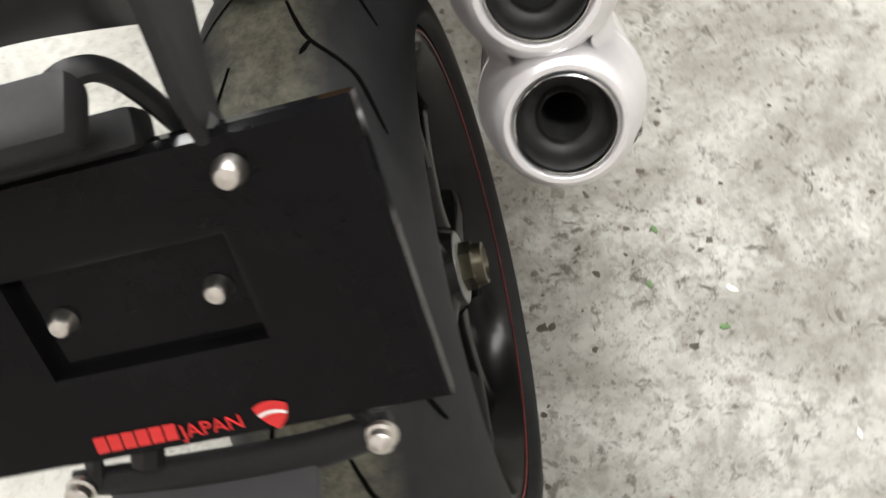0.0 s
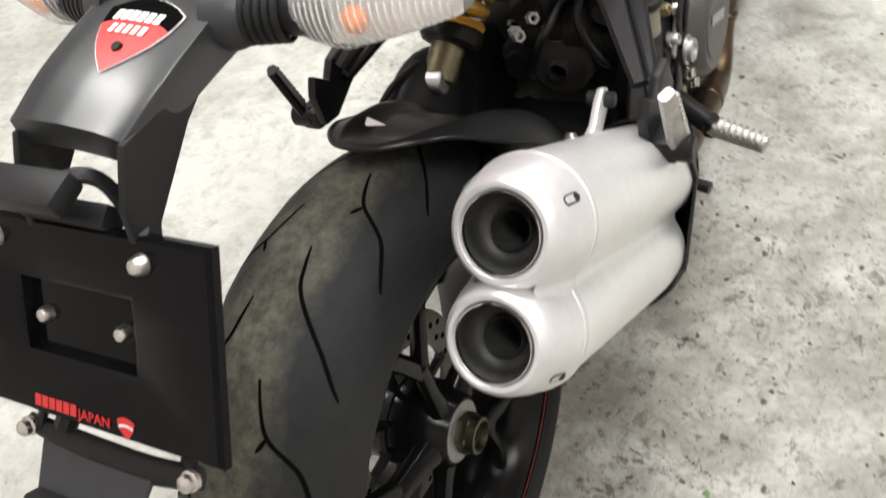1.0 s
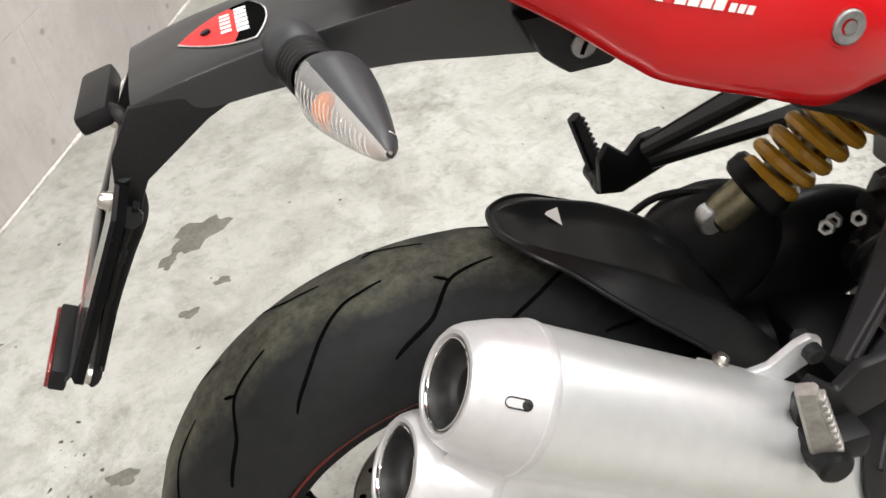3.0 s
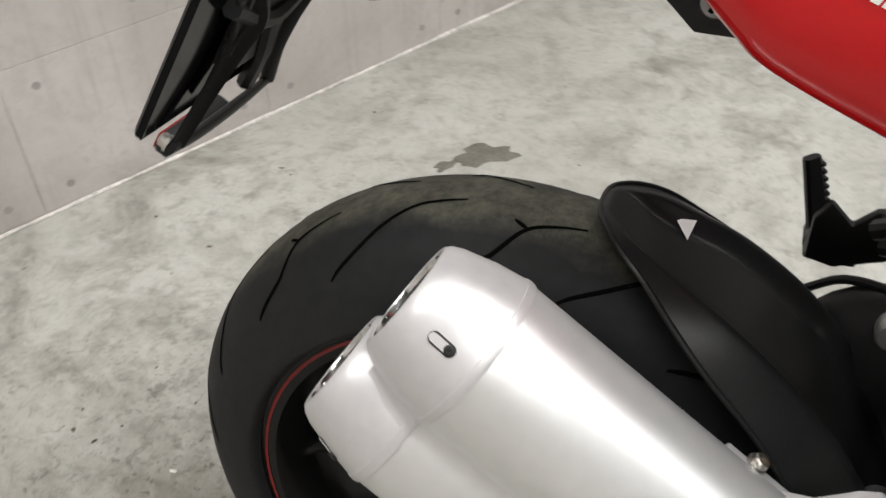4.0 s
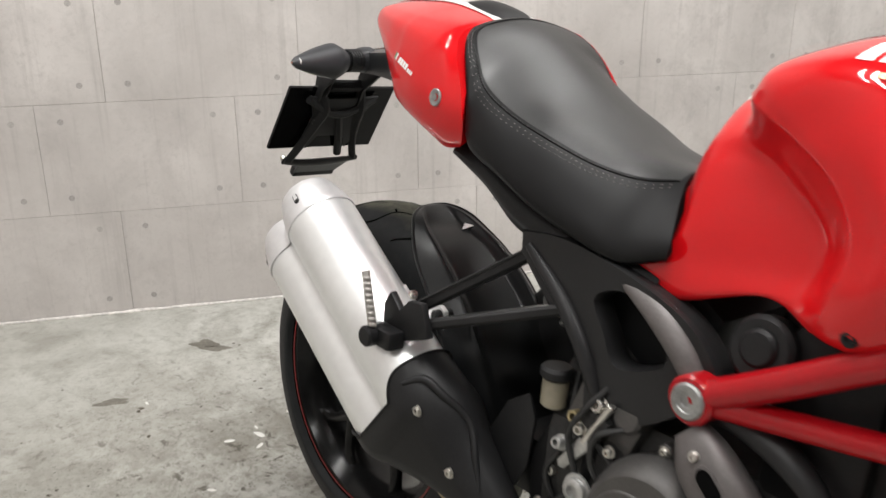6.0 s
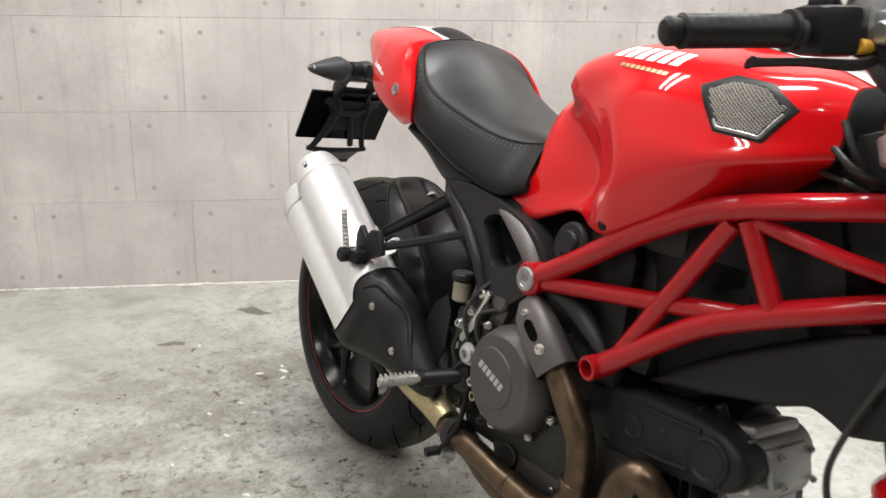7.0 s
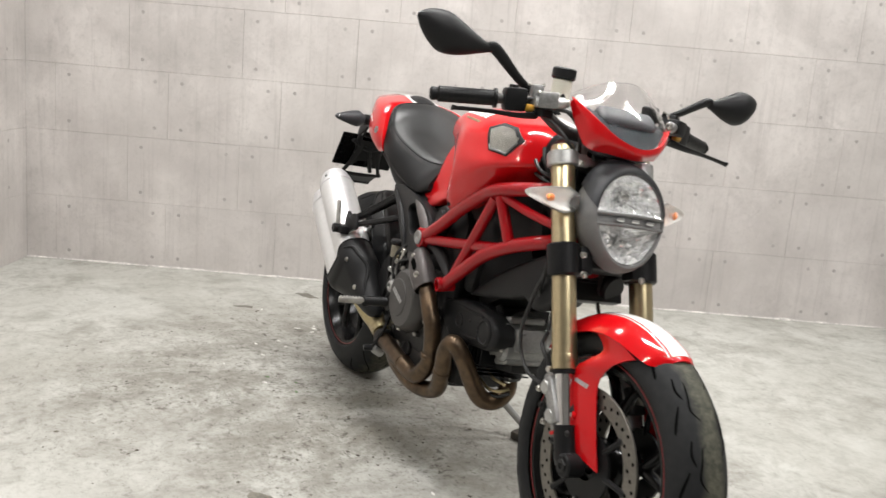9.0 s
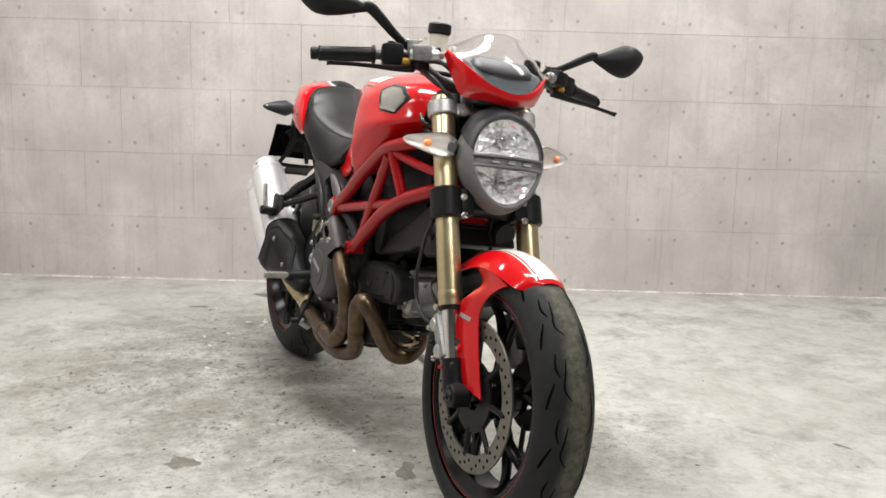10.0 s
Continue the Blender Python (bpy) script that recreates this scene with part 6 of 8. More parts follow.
part("hose_fitting", hex_nut(B(), (0.53, -0.125, 0.505), (0, -1, 0.2), 0.009, 0.016), BRASS, bike)
part("hose_fitting", hex_nut(B(), (0.57, -0.128, 0.355), (0, -1, 0), 0.01, 0.014), BRASS, bike)
lock = part("seat_lock", prism(B(), [(-0.045, 0.024), (0.045, 0.02), (0.04, -0.012), (0.018, -0.024), (-0.012, -0.024), (-0.03, -0.008)], (0.127, -0.052, 0.838), (1, 0, 0), (0, 0, 1), 0.024, 0.006), PLASTIC, bike, "black seat lock housing")
part("key_barrel", lathe(lathe(B(), [(0, 0.0088), (0.003, 0.0088), (0.004, 0.0075), (0.004, 0)], (0.125, -0.0765, 0.835), (0, -1, 0), 24), [(0.003, 0.009), (0.0032, 0.0092)], (0.125, -0.0765, 0.835), (0, -1, 0), 24), HEADM, lock)
# dark bar on the barrel paints the shade inside the keyway
part("key_slot", box(B(), (0.125, -0.0808, 0.835), (0.003, 0.001, 0.012), pose(0, 0, 0, 0, 25, 0), 0), SHADE_AND_BLACK, lock)

# ---- rear bracket, plate, lamps ----
UNDER = []
for x, low, crease, half in ((0.13, 0.832, 0.894, 0.06), (0.06, 0.84, 0.89, 0.055), (0.0, 0.846, 0.884, 0.05), (-0.075, 0.846, 0.876, 0.047), (-0.135, 0.842, 0.867, 0.046), (-0.176, 0.838, 0.857, 0.043)):
    UNDER.append([(x, 0, low + 0.004), (x, half * 0.8, low + 0.002), (x, half * 0.98, low), (x, half * 1.02, low + 0.003), (x, half + 0.001, crease - 0.003), (x, half - 0.002, crease), (x, half * 0.66, crease + 0.0025), (x, half * 0.33, crease + 0.0035), (x, 0, crease + 0.004)])
bm = shell(B(), UNDER, 36, 96)
for v in bm.verts:
    v.co.z += 0.09 * v.co.y
holder = part("plate_holder", bm, HOLDER, bike, "dark grey plastic plate holder arm")
hold_skin = tree_of(holder)
BADGE = ((-0.075, -0.005, 1), (0, 1, 0), (-1, 0, 0), (0, 0, -1))
part("badge_edge", shield(B(), hold_skin, (-0.0742, -0.005, 1), *BADGE[1:], 0.0286, 0.0642, back=0.3, lift=0.0009), WHITE_MARK, holder)
part("badge", shield(B(), hold_skin, *BADGE, 0.0278, 0.0625, 0.28, 1.0, 0.3, 0.0013), RED_MARK, holder, "red and black shield badge")
part("badge_top", shield(B(), hold_skin, *BADGE, 0.0278, 0.0625, 0.0, 0.285, 0.3, 0.0015), SHADE_AND_BLACK, holder)
bars("badge_mark", hold_skin, (-0.0965, 0.0145, 1), (0, -1, 0), (1, 0, 0), (0, 0, -1), 6, 0.0048, 0.0085, 0.0014, WHITE_MARK, holder, lift=0.0023, slant=0.1, back=0.3)
bars("badge_submark", hold_skin, (-0.1075, 0.0105, 1), (0, -1, 0), (1, 0, 0), (0, 0, -1), 5, 0.0036, 0.0075, 0.0022, WHITE_MARK, holder, lift=0.0023, slant=0.1, back=0.3)
part("badge_screw", lathe(B(), [(0, 0.004), (0.003, 0.0035), (0.003, 0)], cast(hold_skin, (-0.118, -0.005, 1.2), (0, 0, -1), 0.0), (-0.3, 0, 1), 12), SATIN, holder)
for s in (-1, 1):
    part("prong", prism(B(), [(-0.09, 0.85), (-0.178, 0.852), (-0.2, 0.82), (-0.212, 0.77), (-0.2, 0.765), (-0.183, 0.797), (-0.13, 0.832)], (0, s * 0.044 + 0.003, 0), (1, 0, 0), (0, 0, 1), 0.006, 0.0015), PLASTIC, holder)
PT, PB = V(-0.196, 0.01, 0.8015), V(-0.2665, 0.01, 0.684)
pv = (PB - PT).normalized()
pn = pv.cross(V(0, 1, 0)).normalized()
if pn.x > 0:
    pn = -pn
ph = (PB - PT).length
HW = 0.111


def plate_at(y, down, out=0.0):
    return PT + V(0, y, 0) + pv * down + pn * out


bm = B()
o0 = [(-HW, 0), (HW, 0), (HW, ph), (-HW, ph)]
i0 = [(-0.046, 0.041), (0.052, 0.041), (0.052, 0.091), (-0.046, 0.091)]
def plate_ring(pts, out):
    res2 = []
    for (a, b), (c2, d2) in zip(pts, pts[1:] + pts[:1]):
        for q in range(3):
            res2.append(plate_at(a + (c2 - a) * q / 3, b + (d2 - b) * q / 3, out))
    return res2
shr = lambda pts, k: [(a + k * (1 if a < 0 else -1), b + k * (1 if b < ph / 2 else -1)) for a, b in pts]
grid_faces(bm, [plate_ring(o0, -0.002), plate_ring(o0, 0.004), plate_ring(shr(o0, 0.003), 0.007), plate_ring(shr(i0, -0.004), 0.007), plate_ring(i0, 0.005), plate_ring(shr(i0, 0.002), -0.006)], True, True)
plate = part("plate_panel", bm, BLACK, bike, "gloss black plate backing panel with a recess")
part("plate_brace", tube(tube(B(), [plate_at(-0.07, 0.02, -0.008), plate_at(0.0, 0.05, -0.014), plate_at(0.07, 0.02, -0.008)], 0.008, 8), [plate_at(0.0, 0.05, -0.012), plate_at(0.02, 0.1, -0.012), plate_at(0.04, 0.15, -0.006)], 0.008, 8), PLASTIC, plate)
for y in (-0.045, 0.05):
    part("bracket_arm", tube(B(), [(-0.194, 0.044 if y > 0 else -0.044, 0.805), plate_at(y * 0.8, 0.035, -0.015), plate_at(y * 0.9, 0.07, -0.013), plate_at(y * 1.1, 0.11, -0.012), plate_at(y * 1.5, 0.16, -0.013)], [0.009, 0.01, 0.01, 0.008, 0.007], 8, 30, flat=0.5), PLASTIC, plate)
    part("bracket_bolt", bolt(B(), plate_at(y, 0.067, -0.008), -pn, 0.006, 0.006), DARK, plate)
part("bracket_web", prism(B(), [(-0.07, 0.0), (-0.03, 0.004), (0.035, 0.004), (0.075, 0.0), (0.055, 0.045), (0.06, 0.09), (0.045, 0.12), (0.03, 0.09), (-0.025, 0.09), (-0.04, 0.12), (-0.055, 0.09), (-0.05, 0.045)], plate_at(0, 0.012, -0.012), (0, 1, 0), pv, 0.005, 0.0015), PLASTIC, plate)
for y, dn, r in ((-0.06, 0.0165, 0.006), (0.068, 0.0165, 0.006), (-0.0315, 0.067, 0.0056), (0.0385, 0.067, 0.0056)):
    part("plate_bolt", hex_nut(lathe(B(), [(0, r * 1.15), (0.002, r * 1.15), (0.0035, r), (0.006, r), (0.0085, r * 0.7), (0.0095, 0)], plate_at(y, dn, 0.0065 if dn < 0.05 else -0.004), pn, 16), plate_at(y, dn, 0.0055 if dn < 0.05 else -0.0045), pn, r * 1.05, 0.004), STEEL, plate, "bright dome-headed bolt")
# a black dot paints the shade of this hole
part("small_hole_shade", lathe(B(), [(0, 0.003), (0.0004, 0)], plate_at(0.004, 0.067, -0.0055), pn, 12), SHADE_AND_BLACK, plate)
front = BVHTree.FromPolygons([plate_at(-0.3, -0.2, 0.0071), plate_at(0.3, -0.2, 0.0071), plate_at(0.3, 0.4, 0.0071), plate_at(-0.3, 0.4, 0.0071)], [(0, 1, 2, 3)])
bars("maker_mark", front, plate_at(0.05, 0.1305, 0.2), (0, -1, 0), -pv, -pn, 6, 0.0058, 0.0088, 0.0009, RED_MARK, plate, "red maker's mark", lift=0.0006, slant=0.15)
fc = bpy.data.curves.new("word", "FONT")
fc.body, fc.size, fc.extrude, fc.align_x = "JAPAN", 0.0102, 0.0002, "LEFT"
word = new("word", fc)
wm = Matrix.Identity(4)
wm.col[0][:3], wm.col[1][:3], wm.col[2][:3], wm.col[3][:3] = V(0, -1, 0), -pv, pn, plate_at(0.0085, 0.1305, 0.0078)
bpy.context.view_layer.update()
me = bpy.data.meshes.new_from_object(word.evaluated_get(bpy.context.evaluated_depsgraph_get()))
bpy.data.objects.remove(word)
me.transform(wm)
me.materials.clear()
me.materials.append(RED_MARK)
jp = new("lettering", me)
jp.parent = plate
part("shield_mark", shield(B(), front, plate_at(-0.0345, 0.1195, 0.1), (0, -1, 0), pv, -pn, 0.0075, 0.0155, back=0.2, lift=0.0006), RED_MARK, plate, "small red shield mark")
part("shield_band", shield(B(), front, plate_at(-0.0345, 0.1195, 0.1), (0, -1, 0), pv, -pn, 0.0072, 0.0155, 0.3, 0.42, 0.2, 0.0009), WHITE_MARK, plate)
bar = part("lower_bar", tube(B(), [plate_at(0.085, 0.16, -0.012), plate_at(0.03, 0.1655, -0.012), plate_at(-0.03, 0.1665, -0.012), plate_at(-0.076, 0.16, -0.012)], [0.007, 0.01, 0.01, 0.008], 10, 20, flat=0.5), PLASTIC, plate, "black lower bracket bar")
for y in (-0.071, 0.08):
    part("bar_bolt", lathe(B(), [(0, 0.0075), (0.003, 0.0075), (0.004, 0.006), (0.008, 0.006), (0.01, 0.004), (0.011, 0)], plate_at(y, 0.1605, -0.009), pn, 16), STEEL, plate)
slope = Matrix(((pn.x, 0, -pv.x, 0), (0, 1, 0, 0), (pn.z, 0, -pv.z, 0), (0, 0, 0, 1)))
part("reflector_bracket", strip(B(), plate_at(0.016, 0.164, -0.012), plate_at(0.016, 0.206, 0.006), (0, 1, 0), 0.108, 0.092, 0.004), DARKGREY, plate, "bent dark grey bracket")
rb = part("reflector", box(B(), plate_at(0.016, 0.207, 0.011), (0.014, 0.092, 0.021), slope, 0.003), PLASTIC, plate)
part("reflector_lens", box(B(), plate_at(0.016, 0.2085, 0.0185), (0.005, 0.088, 0.017), slope, 0.002), RED_LENS, rb, "red reflector lens")
part("plate_lamp", box(B(), (-0.207, 0.023, 0.836), (0.026, 0.082, 0.016), pose(0, 0, 0, 0, -12, 0), 0.005), PLASTIC, plate, "black number plate lamp")
part("lamp_arm", tube(B(), [(-0.205, 0.0, 0.838), (-0.192, -0.014, 0.838), (-0.185, -0.022, 0.826), (-0.187, -0.03, 0.8), (-0.193, -0.034, 0.788)], 0.0055, 8, 24, flat=0.7), PLASTIC, plate)
part("lamp_foot", box(B(), (-0.193, 0.015, 0.805), (0.016, 0.075, 0.018), pose(0, 0, 0, 0, -30, 0), 0.004), PLASTIC, plate)



def turn_signal(root, tip, label, begin=0.32):
    """A stalk, a tapered black shell and a clear lens with an amber bulb."""
    root, tip = Vector(root), Vector(tip)
    d = (tip - root).normalized()
    length = (tip - root).length
    back = V(0.6, 0, 0.25) if tip.x < 0.5 else V(-0.7, 0, 0.1)
    n = (back - d * back.dot(d)).normalized()
    m = d.cross(n)

    def pod_size(f):
        return 0.031 * min(1.0, 0.5 + 2.2 * f) ** 0.8 * (1 - 0.8 * f ** 1.55) * (1 - max(0.0, (f - 0.93) / 0.07) ** 2 * 0.6)

    def pod(sign, depth):
        rows = []
        for k in range(15):
            f = k / 14
            h = pod_size(f)
            w = depth * pod_size(f) / 0.027
            c = root + d * (length * begin + length * (1 - begin) * f)
            rows.append([c + m * (h * math.cos(t)) + n * (sign * w * math.sin(t)) for t in (math.pi * q / 12 for q in range(13))])
        bm = B()
        grid_faces(bm, rows, False, False)
        return bm
    sig = part("turn_signal", pod(1, 0.026), DARKGREY if tip.x < 0.5 else SIGNAL, bike, label)
    part("stalk", tube(B(), [root - d * 0.005, root + d * length * begin * 0.62, root + d * length * (begin + 0.1)], [0.016, 0.013, 0.017], 14) if begin > 0.1 else tube(B(), [root + V(-0.035, 0.01, 0), root + d * 0.012], [0.012, 0.011], 14), PLASTIC, sig)
    if begin > 0.1:
        rb2 = B()
        for k in range(5):
            lathe(rb2, [(0, 0.0165), (0.0012, 0.0185), (0.004, 0.0182), (0.0052, 0.0165)], root + d * (length * 0.1 + k * 0.0056), d, 20)
        part("bellows", rb2, PLASTIC, sig)
        part("root_flange", lathe(B(), [(-0.008, 0.021), (0.0, 0.021), (0.008, 0.0205), (0.018, 0.0175), (0.022, 0.015)], root, d, 24), DARKGREY, sig)
    lens = part("lens", pod(-1, 0.02), FROST if tip.x < 0.5 else FRONT_LENS, sig, "clear ribbed lens")
    lens.visible_shadow = False
    part("bulb", blob(B(), root + d * length * 0.55 - n * 0.006, (0.008, 0.009, 0.008), None, 16, 10), AMBER, sig, "amber bulb")
    refl = B()
    rows = []
    for k in range(9):
        f = k / 8
        h = pod_size(0.1 + 0.8 * f) * 0.78
        c = root + d * (length * (begin + 0.1) + length * (0.84 - begin) * f)
        rows.append([c + m * (h * math.cos(t)) + n * (0.009 * math.sin(t) + 0.001) for t in (math.pi * q / 6 for q in range(7))])
    grid_faces(refl, rows, False, False)
    part("reflector", refl, SIGNAL, sig)
    rb3 = B()
    for k in range(22):
        f = (k + 1) / 25
        h = pod_size(f) * 0.98
        w = 0.02 * pod_size(f) / 0.027
        c = root + d * (length * begin + length * (1 - begin) * f)
        tube(rb3, [c + m * (h * math.cos(t)) - n * (w * math.sin(t)) for t in (0.5, 1.0, 1.57, 2.1, 2.6)], 0.0007, 5, 9)
    ribs = part("lens_ribs", rb3, FROST if tip.x < 0.5 else CLEAR, sig)
    ribs.visible_shadow = False
    return sig


for s in (-1, 1):
    turn_signal((-0.064, s * 0.044, 0.862 + (0.006 if s > 0 else 0)), (-0.031, s * 0.2, 0.857 + (0.014 if s > 0 else 0)), "dark grey rear turn signal with a clear lens")
    turn_signal((1.292, s * 0.1, 0.804), (1.252, s * 0.212, 0.81), "clear front turn signal with an amber bulb", 0.04)

# ---- fork and front end ----
FORK_CAP = mat("dark_red_fork_cap", (0.09, 0.02, 0.018), 0.4, metal=0.5, vary=0.2)


def leg(z):
    return 1.364 - (z - 0.469) * 0.397


for s in (-1, 1):
    y = s * 0.102
    fork = part("fork_leg", lathe(B(), [(0, 0.022), (0.002, 0.0262), (0.03, 0.0268), (0.045, 0.0262), (0.1, 0.0258), (0.472, 0.0258), (0.477, 0.024)], (leg(0.468), y, 0.468), (-0.397, 0, 1), 36), GOLD, bike, "gold anodised fork leg")
    part("fork_collar", lathe(B(), [(0.002, 0.0272), (0.006, 0.0278), (0.016, 0.0278), (0.02, 0.0272)], (leg(0.48), y, 0.48), (-0.397, 0, 1), 32), GOLD, fork)
    part("dust_seal", rod(B(), (leg(0.46), y, 0.46), (leg(0.47), y, 0.47), 0.0245, 28, 0.002), SATIN, fork)
    part("stanchion", rod(B(), (leg(0.345), y, 0.345), (leg(0.465), y, 0.465), 0.0198, 28), CHROME, fork, "bright chrome stanchion")
    part("fork_foot", tube(B(), [(leg(0.365), y, 0.365), (leg(0.33), y, 0.33), (1.432, y, 0.305), (1.452, y, 0.2985)], [0.0235, 0.0235, 0.025, 0.024], 16, 20), SATIN, fork, "black fork foot")
    part("axle_clamp", rod(B(), (1.452, y - 0.022, 0.2985), (1.452, y + 0.022, 0.2985), 0.024, 24, 0.003), SATIN, fork)
    part("axle_end", hex_nut(B(), (1.452, y + s * 0.018, 0.2985), (0, s, 0), 0.014, 0.008), DARK, fork)
    for dz in (-0.022, 0.028):
        part("foot_bolt", bolt(B(), (1.445, y + s * 0.02, 0.335 + dz), (0, s, 0), 0.005, 0.005), DARK, fork)
    part("fork_top", lathe(B(), [(0, 0.0235), (0.003, 0.023), (0.004, 0.015), (0.01, 0.014), (0.011, 0)], (leg(0.912), y, 0.912), (-0.397, 0, 1), 28), FORK_CAP, fork)
    # lower clamp
    part("lower_clamp", rod(B(), (leg(0.648), y, 0.648), (leg(0.712), y, 0.712), 0.036, 32, 0.004), SATIN, bike, "black lower fork clamp")
    part("clamp_ear", box(B(), (leg(0.68) + 0.015, y - s * 0.035, 0.684), (0.04, 0.03, 0.06), pose(0, 0, 0, 0, -21, 0), 0.006), SATIN, bike)
    for z in (0.662, 0.7):
        part("clamp_bolt", bolt(B(), (leg(z) + 0.036, y - s * 0.026, z), (1, 0, 0.4), 0.0065, 0.006), STEEL, bike)
    part("upper_clamp", rod(B(), (leg(0.868), y, 0.868), (leg(0.898), y, 0.898), 0.0345, 32, 0.003), ALLOY, bike, "silver upper fork clamp")
    part("clamp_ear", box(B(), (leg(0.882) + 0.01, y - s * 0.034, 0.884), (0.034, 0.028, 0.03), pose(0, 0, 0, 0, -21, 0), 0.005), ALLOY, bike)
    part("clamp_bolt", bolt(B(), (leg(0.882) + 0.029, y - s * 0.03, 0.884), (1, 0, 0.4), 0.0065, 0.006), STEEL, bike)
    # caliper
    cal = part("front_caliper", box(box(B(), (1.365, s * 0.085, 0.4), (0.055, 0.06, 0.13), pose(0, 0, 0, 0, -35, 0), 0.014), (1.372, s * 0.115, 0.405), (0.03, 0.03, 0.1), pose(0, 0, 0, 0, -35, 0), 0.01), HEADM, bike, "bare alloy radial brake caliper")
    for k in (-1, 1):
        part("piston_cover", rod(B(), V(1.365, s * 0.112, 0.4) + V(0.57 * -1, 0, 0.82) * k * 0.03, V(1.365, s * 0.132, 0.4) + V(-0.57, 0, 0.82) * k * 0.03, 0.016, 20, 0.004), ALLOY, cal)
    part("banjo", rod(B(), (1.345, s * 0.11, 0.462), (1.345, s * 0.13, 0.462), 0.007, 12, 0.001), STEEL, cal)
    for k in range(3):
        part("caliper_bolt", bolt(B(), V(1.348, s * 0.122, 0.37) + V(-0.57, 0, 0.82) * (k * 0.035 - 0.02), (0, s, 0), 0.006, 0.006), DARK if k == 1 else STEEL, cal)
    part("pad_pin", rod(B(), (1.395, s * 0.12, 0.345), (1.4, s * 0.128, 0.345), 0.004, 12, 0.001), RED_MARK, cal)
    part("caliper_bridge", box(B(), (1.392, s * 0.08, 0.415), (0.02, 0.05, 0.06), pose(0, 0, 0, 0, -35, 0), 0.005), DARK, cal)
    part("brake_hose", tube(B(), [(1.345, s * 0.12, 0.462), (1.31, s * 0.13, 0.5), (1.255, s * 0.085, 0.515), (1.22, s * 0.06, 0.57), (1.215, s * 0.05, 0.66), (1.2, s * 0.05, 0.76)], 0.0045, 8, 40), WIRE, bike)
part("axle", rod(B(), (1.452, -0.115, 0.2985), (1.452, 0.125, 0.2985), 0.0125, 20), STEEL, front_wheel)
part("lower_yoke", box(B(), (leg(0.68) - 0.012, 0, 0.682), (0.07, 0.17, 0.045), pose(0, 0, 0, 0, -21, 0), 0.012), SATIN, bike, "black lower yoke")
part("upper_yoke", prism(B(), [(-0.03, -0.11), (0.03, -0.11), (0.02, -0.04), (0.02, 0.04), (0.03, 0.11), (-0.03, 0.11), (-0.055, 0.04), (-0.055, -0.04)], (leg(0.875), 0, 0.872), (1, 0, 0.37), (0, 1, 0), 0.022, 0.006), ALLOY, bike, "silver upper yoke")

# front mudguard
def guard_point(a, y, r):
    return F_C + V(math.cos(radians(a)) * r, y, math.sin(radians(a)) * r)


rows = []
for a, w, r in ((63, 0.03, 0.304), (65.5, 0.052, 0.3055), (70, 0.063, 0.307), (82, 0.069, 0.309), (95, 0.07, 0.311), (110, 0.07, 0.312), (126, 0.066, 0.313), (140, 0.055, 0.313), (145, 0.03, 0.312)):
    rows.append([guard_point(a, s * w, r - 0.042 * abs(s) ** 2.4 * (w / 0.07)) for s in (-1, -0.8, -0.5, 0, 0.5, 0.8, 1)])
mud = part("front_mudguard", skin(B(), rows, 44, 30, 0.0035), RED, bike, "glossy red front mudguard with a white stripe")
mud_skin = tree_of(mud)
bm = B()
for w0, w1 in ((-0.021, 0.021),):
    rr = []
    for k in range(40):
        a = 65.2 + (143 - 65.2) * k / 39
        rr.append([cast(mud_skin, guard_point(a, w0 + (w1 - w0) * j / 8, 0.5), guard_point(a, 0, 0) - guard_point(a, 0, 1), 0.0008) for j in range(9)])
    grid_faces(bm, [[p for p in row] for row in rr if all(q is not None for q in row)], False, False)
part("stripe", bm, WHITE, mud, "white stripe")
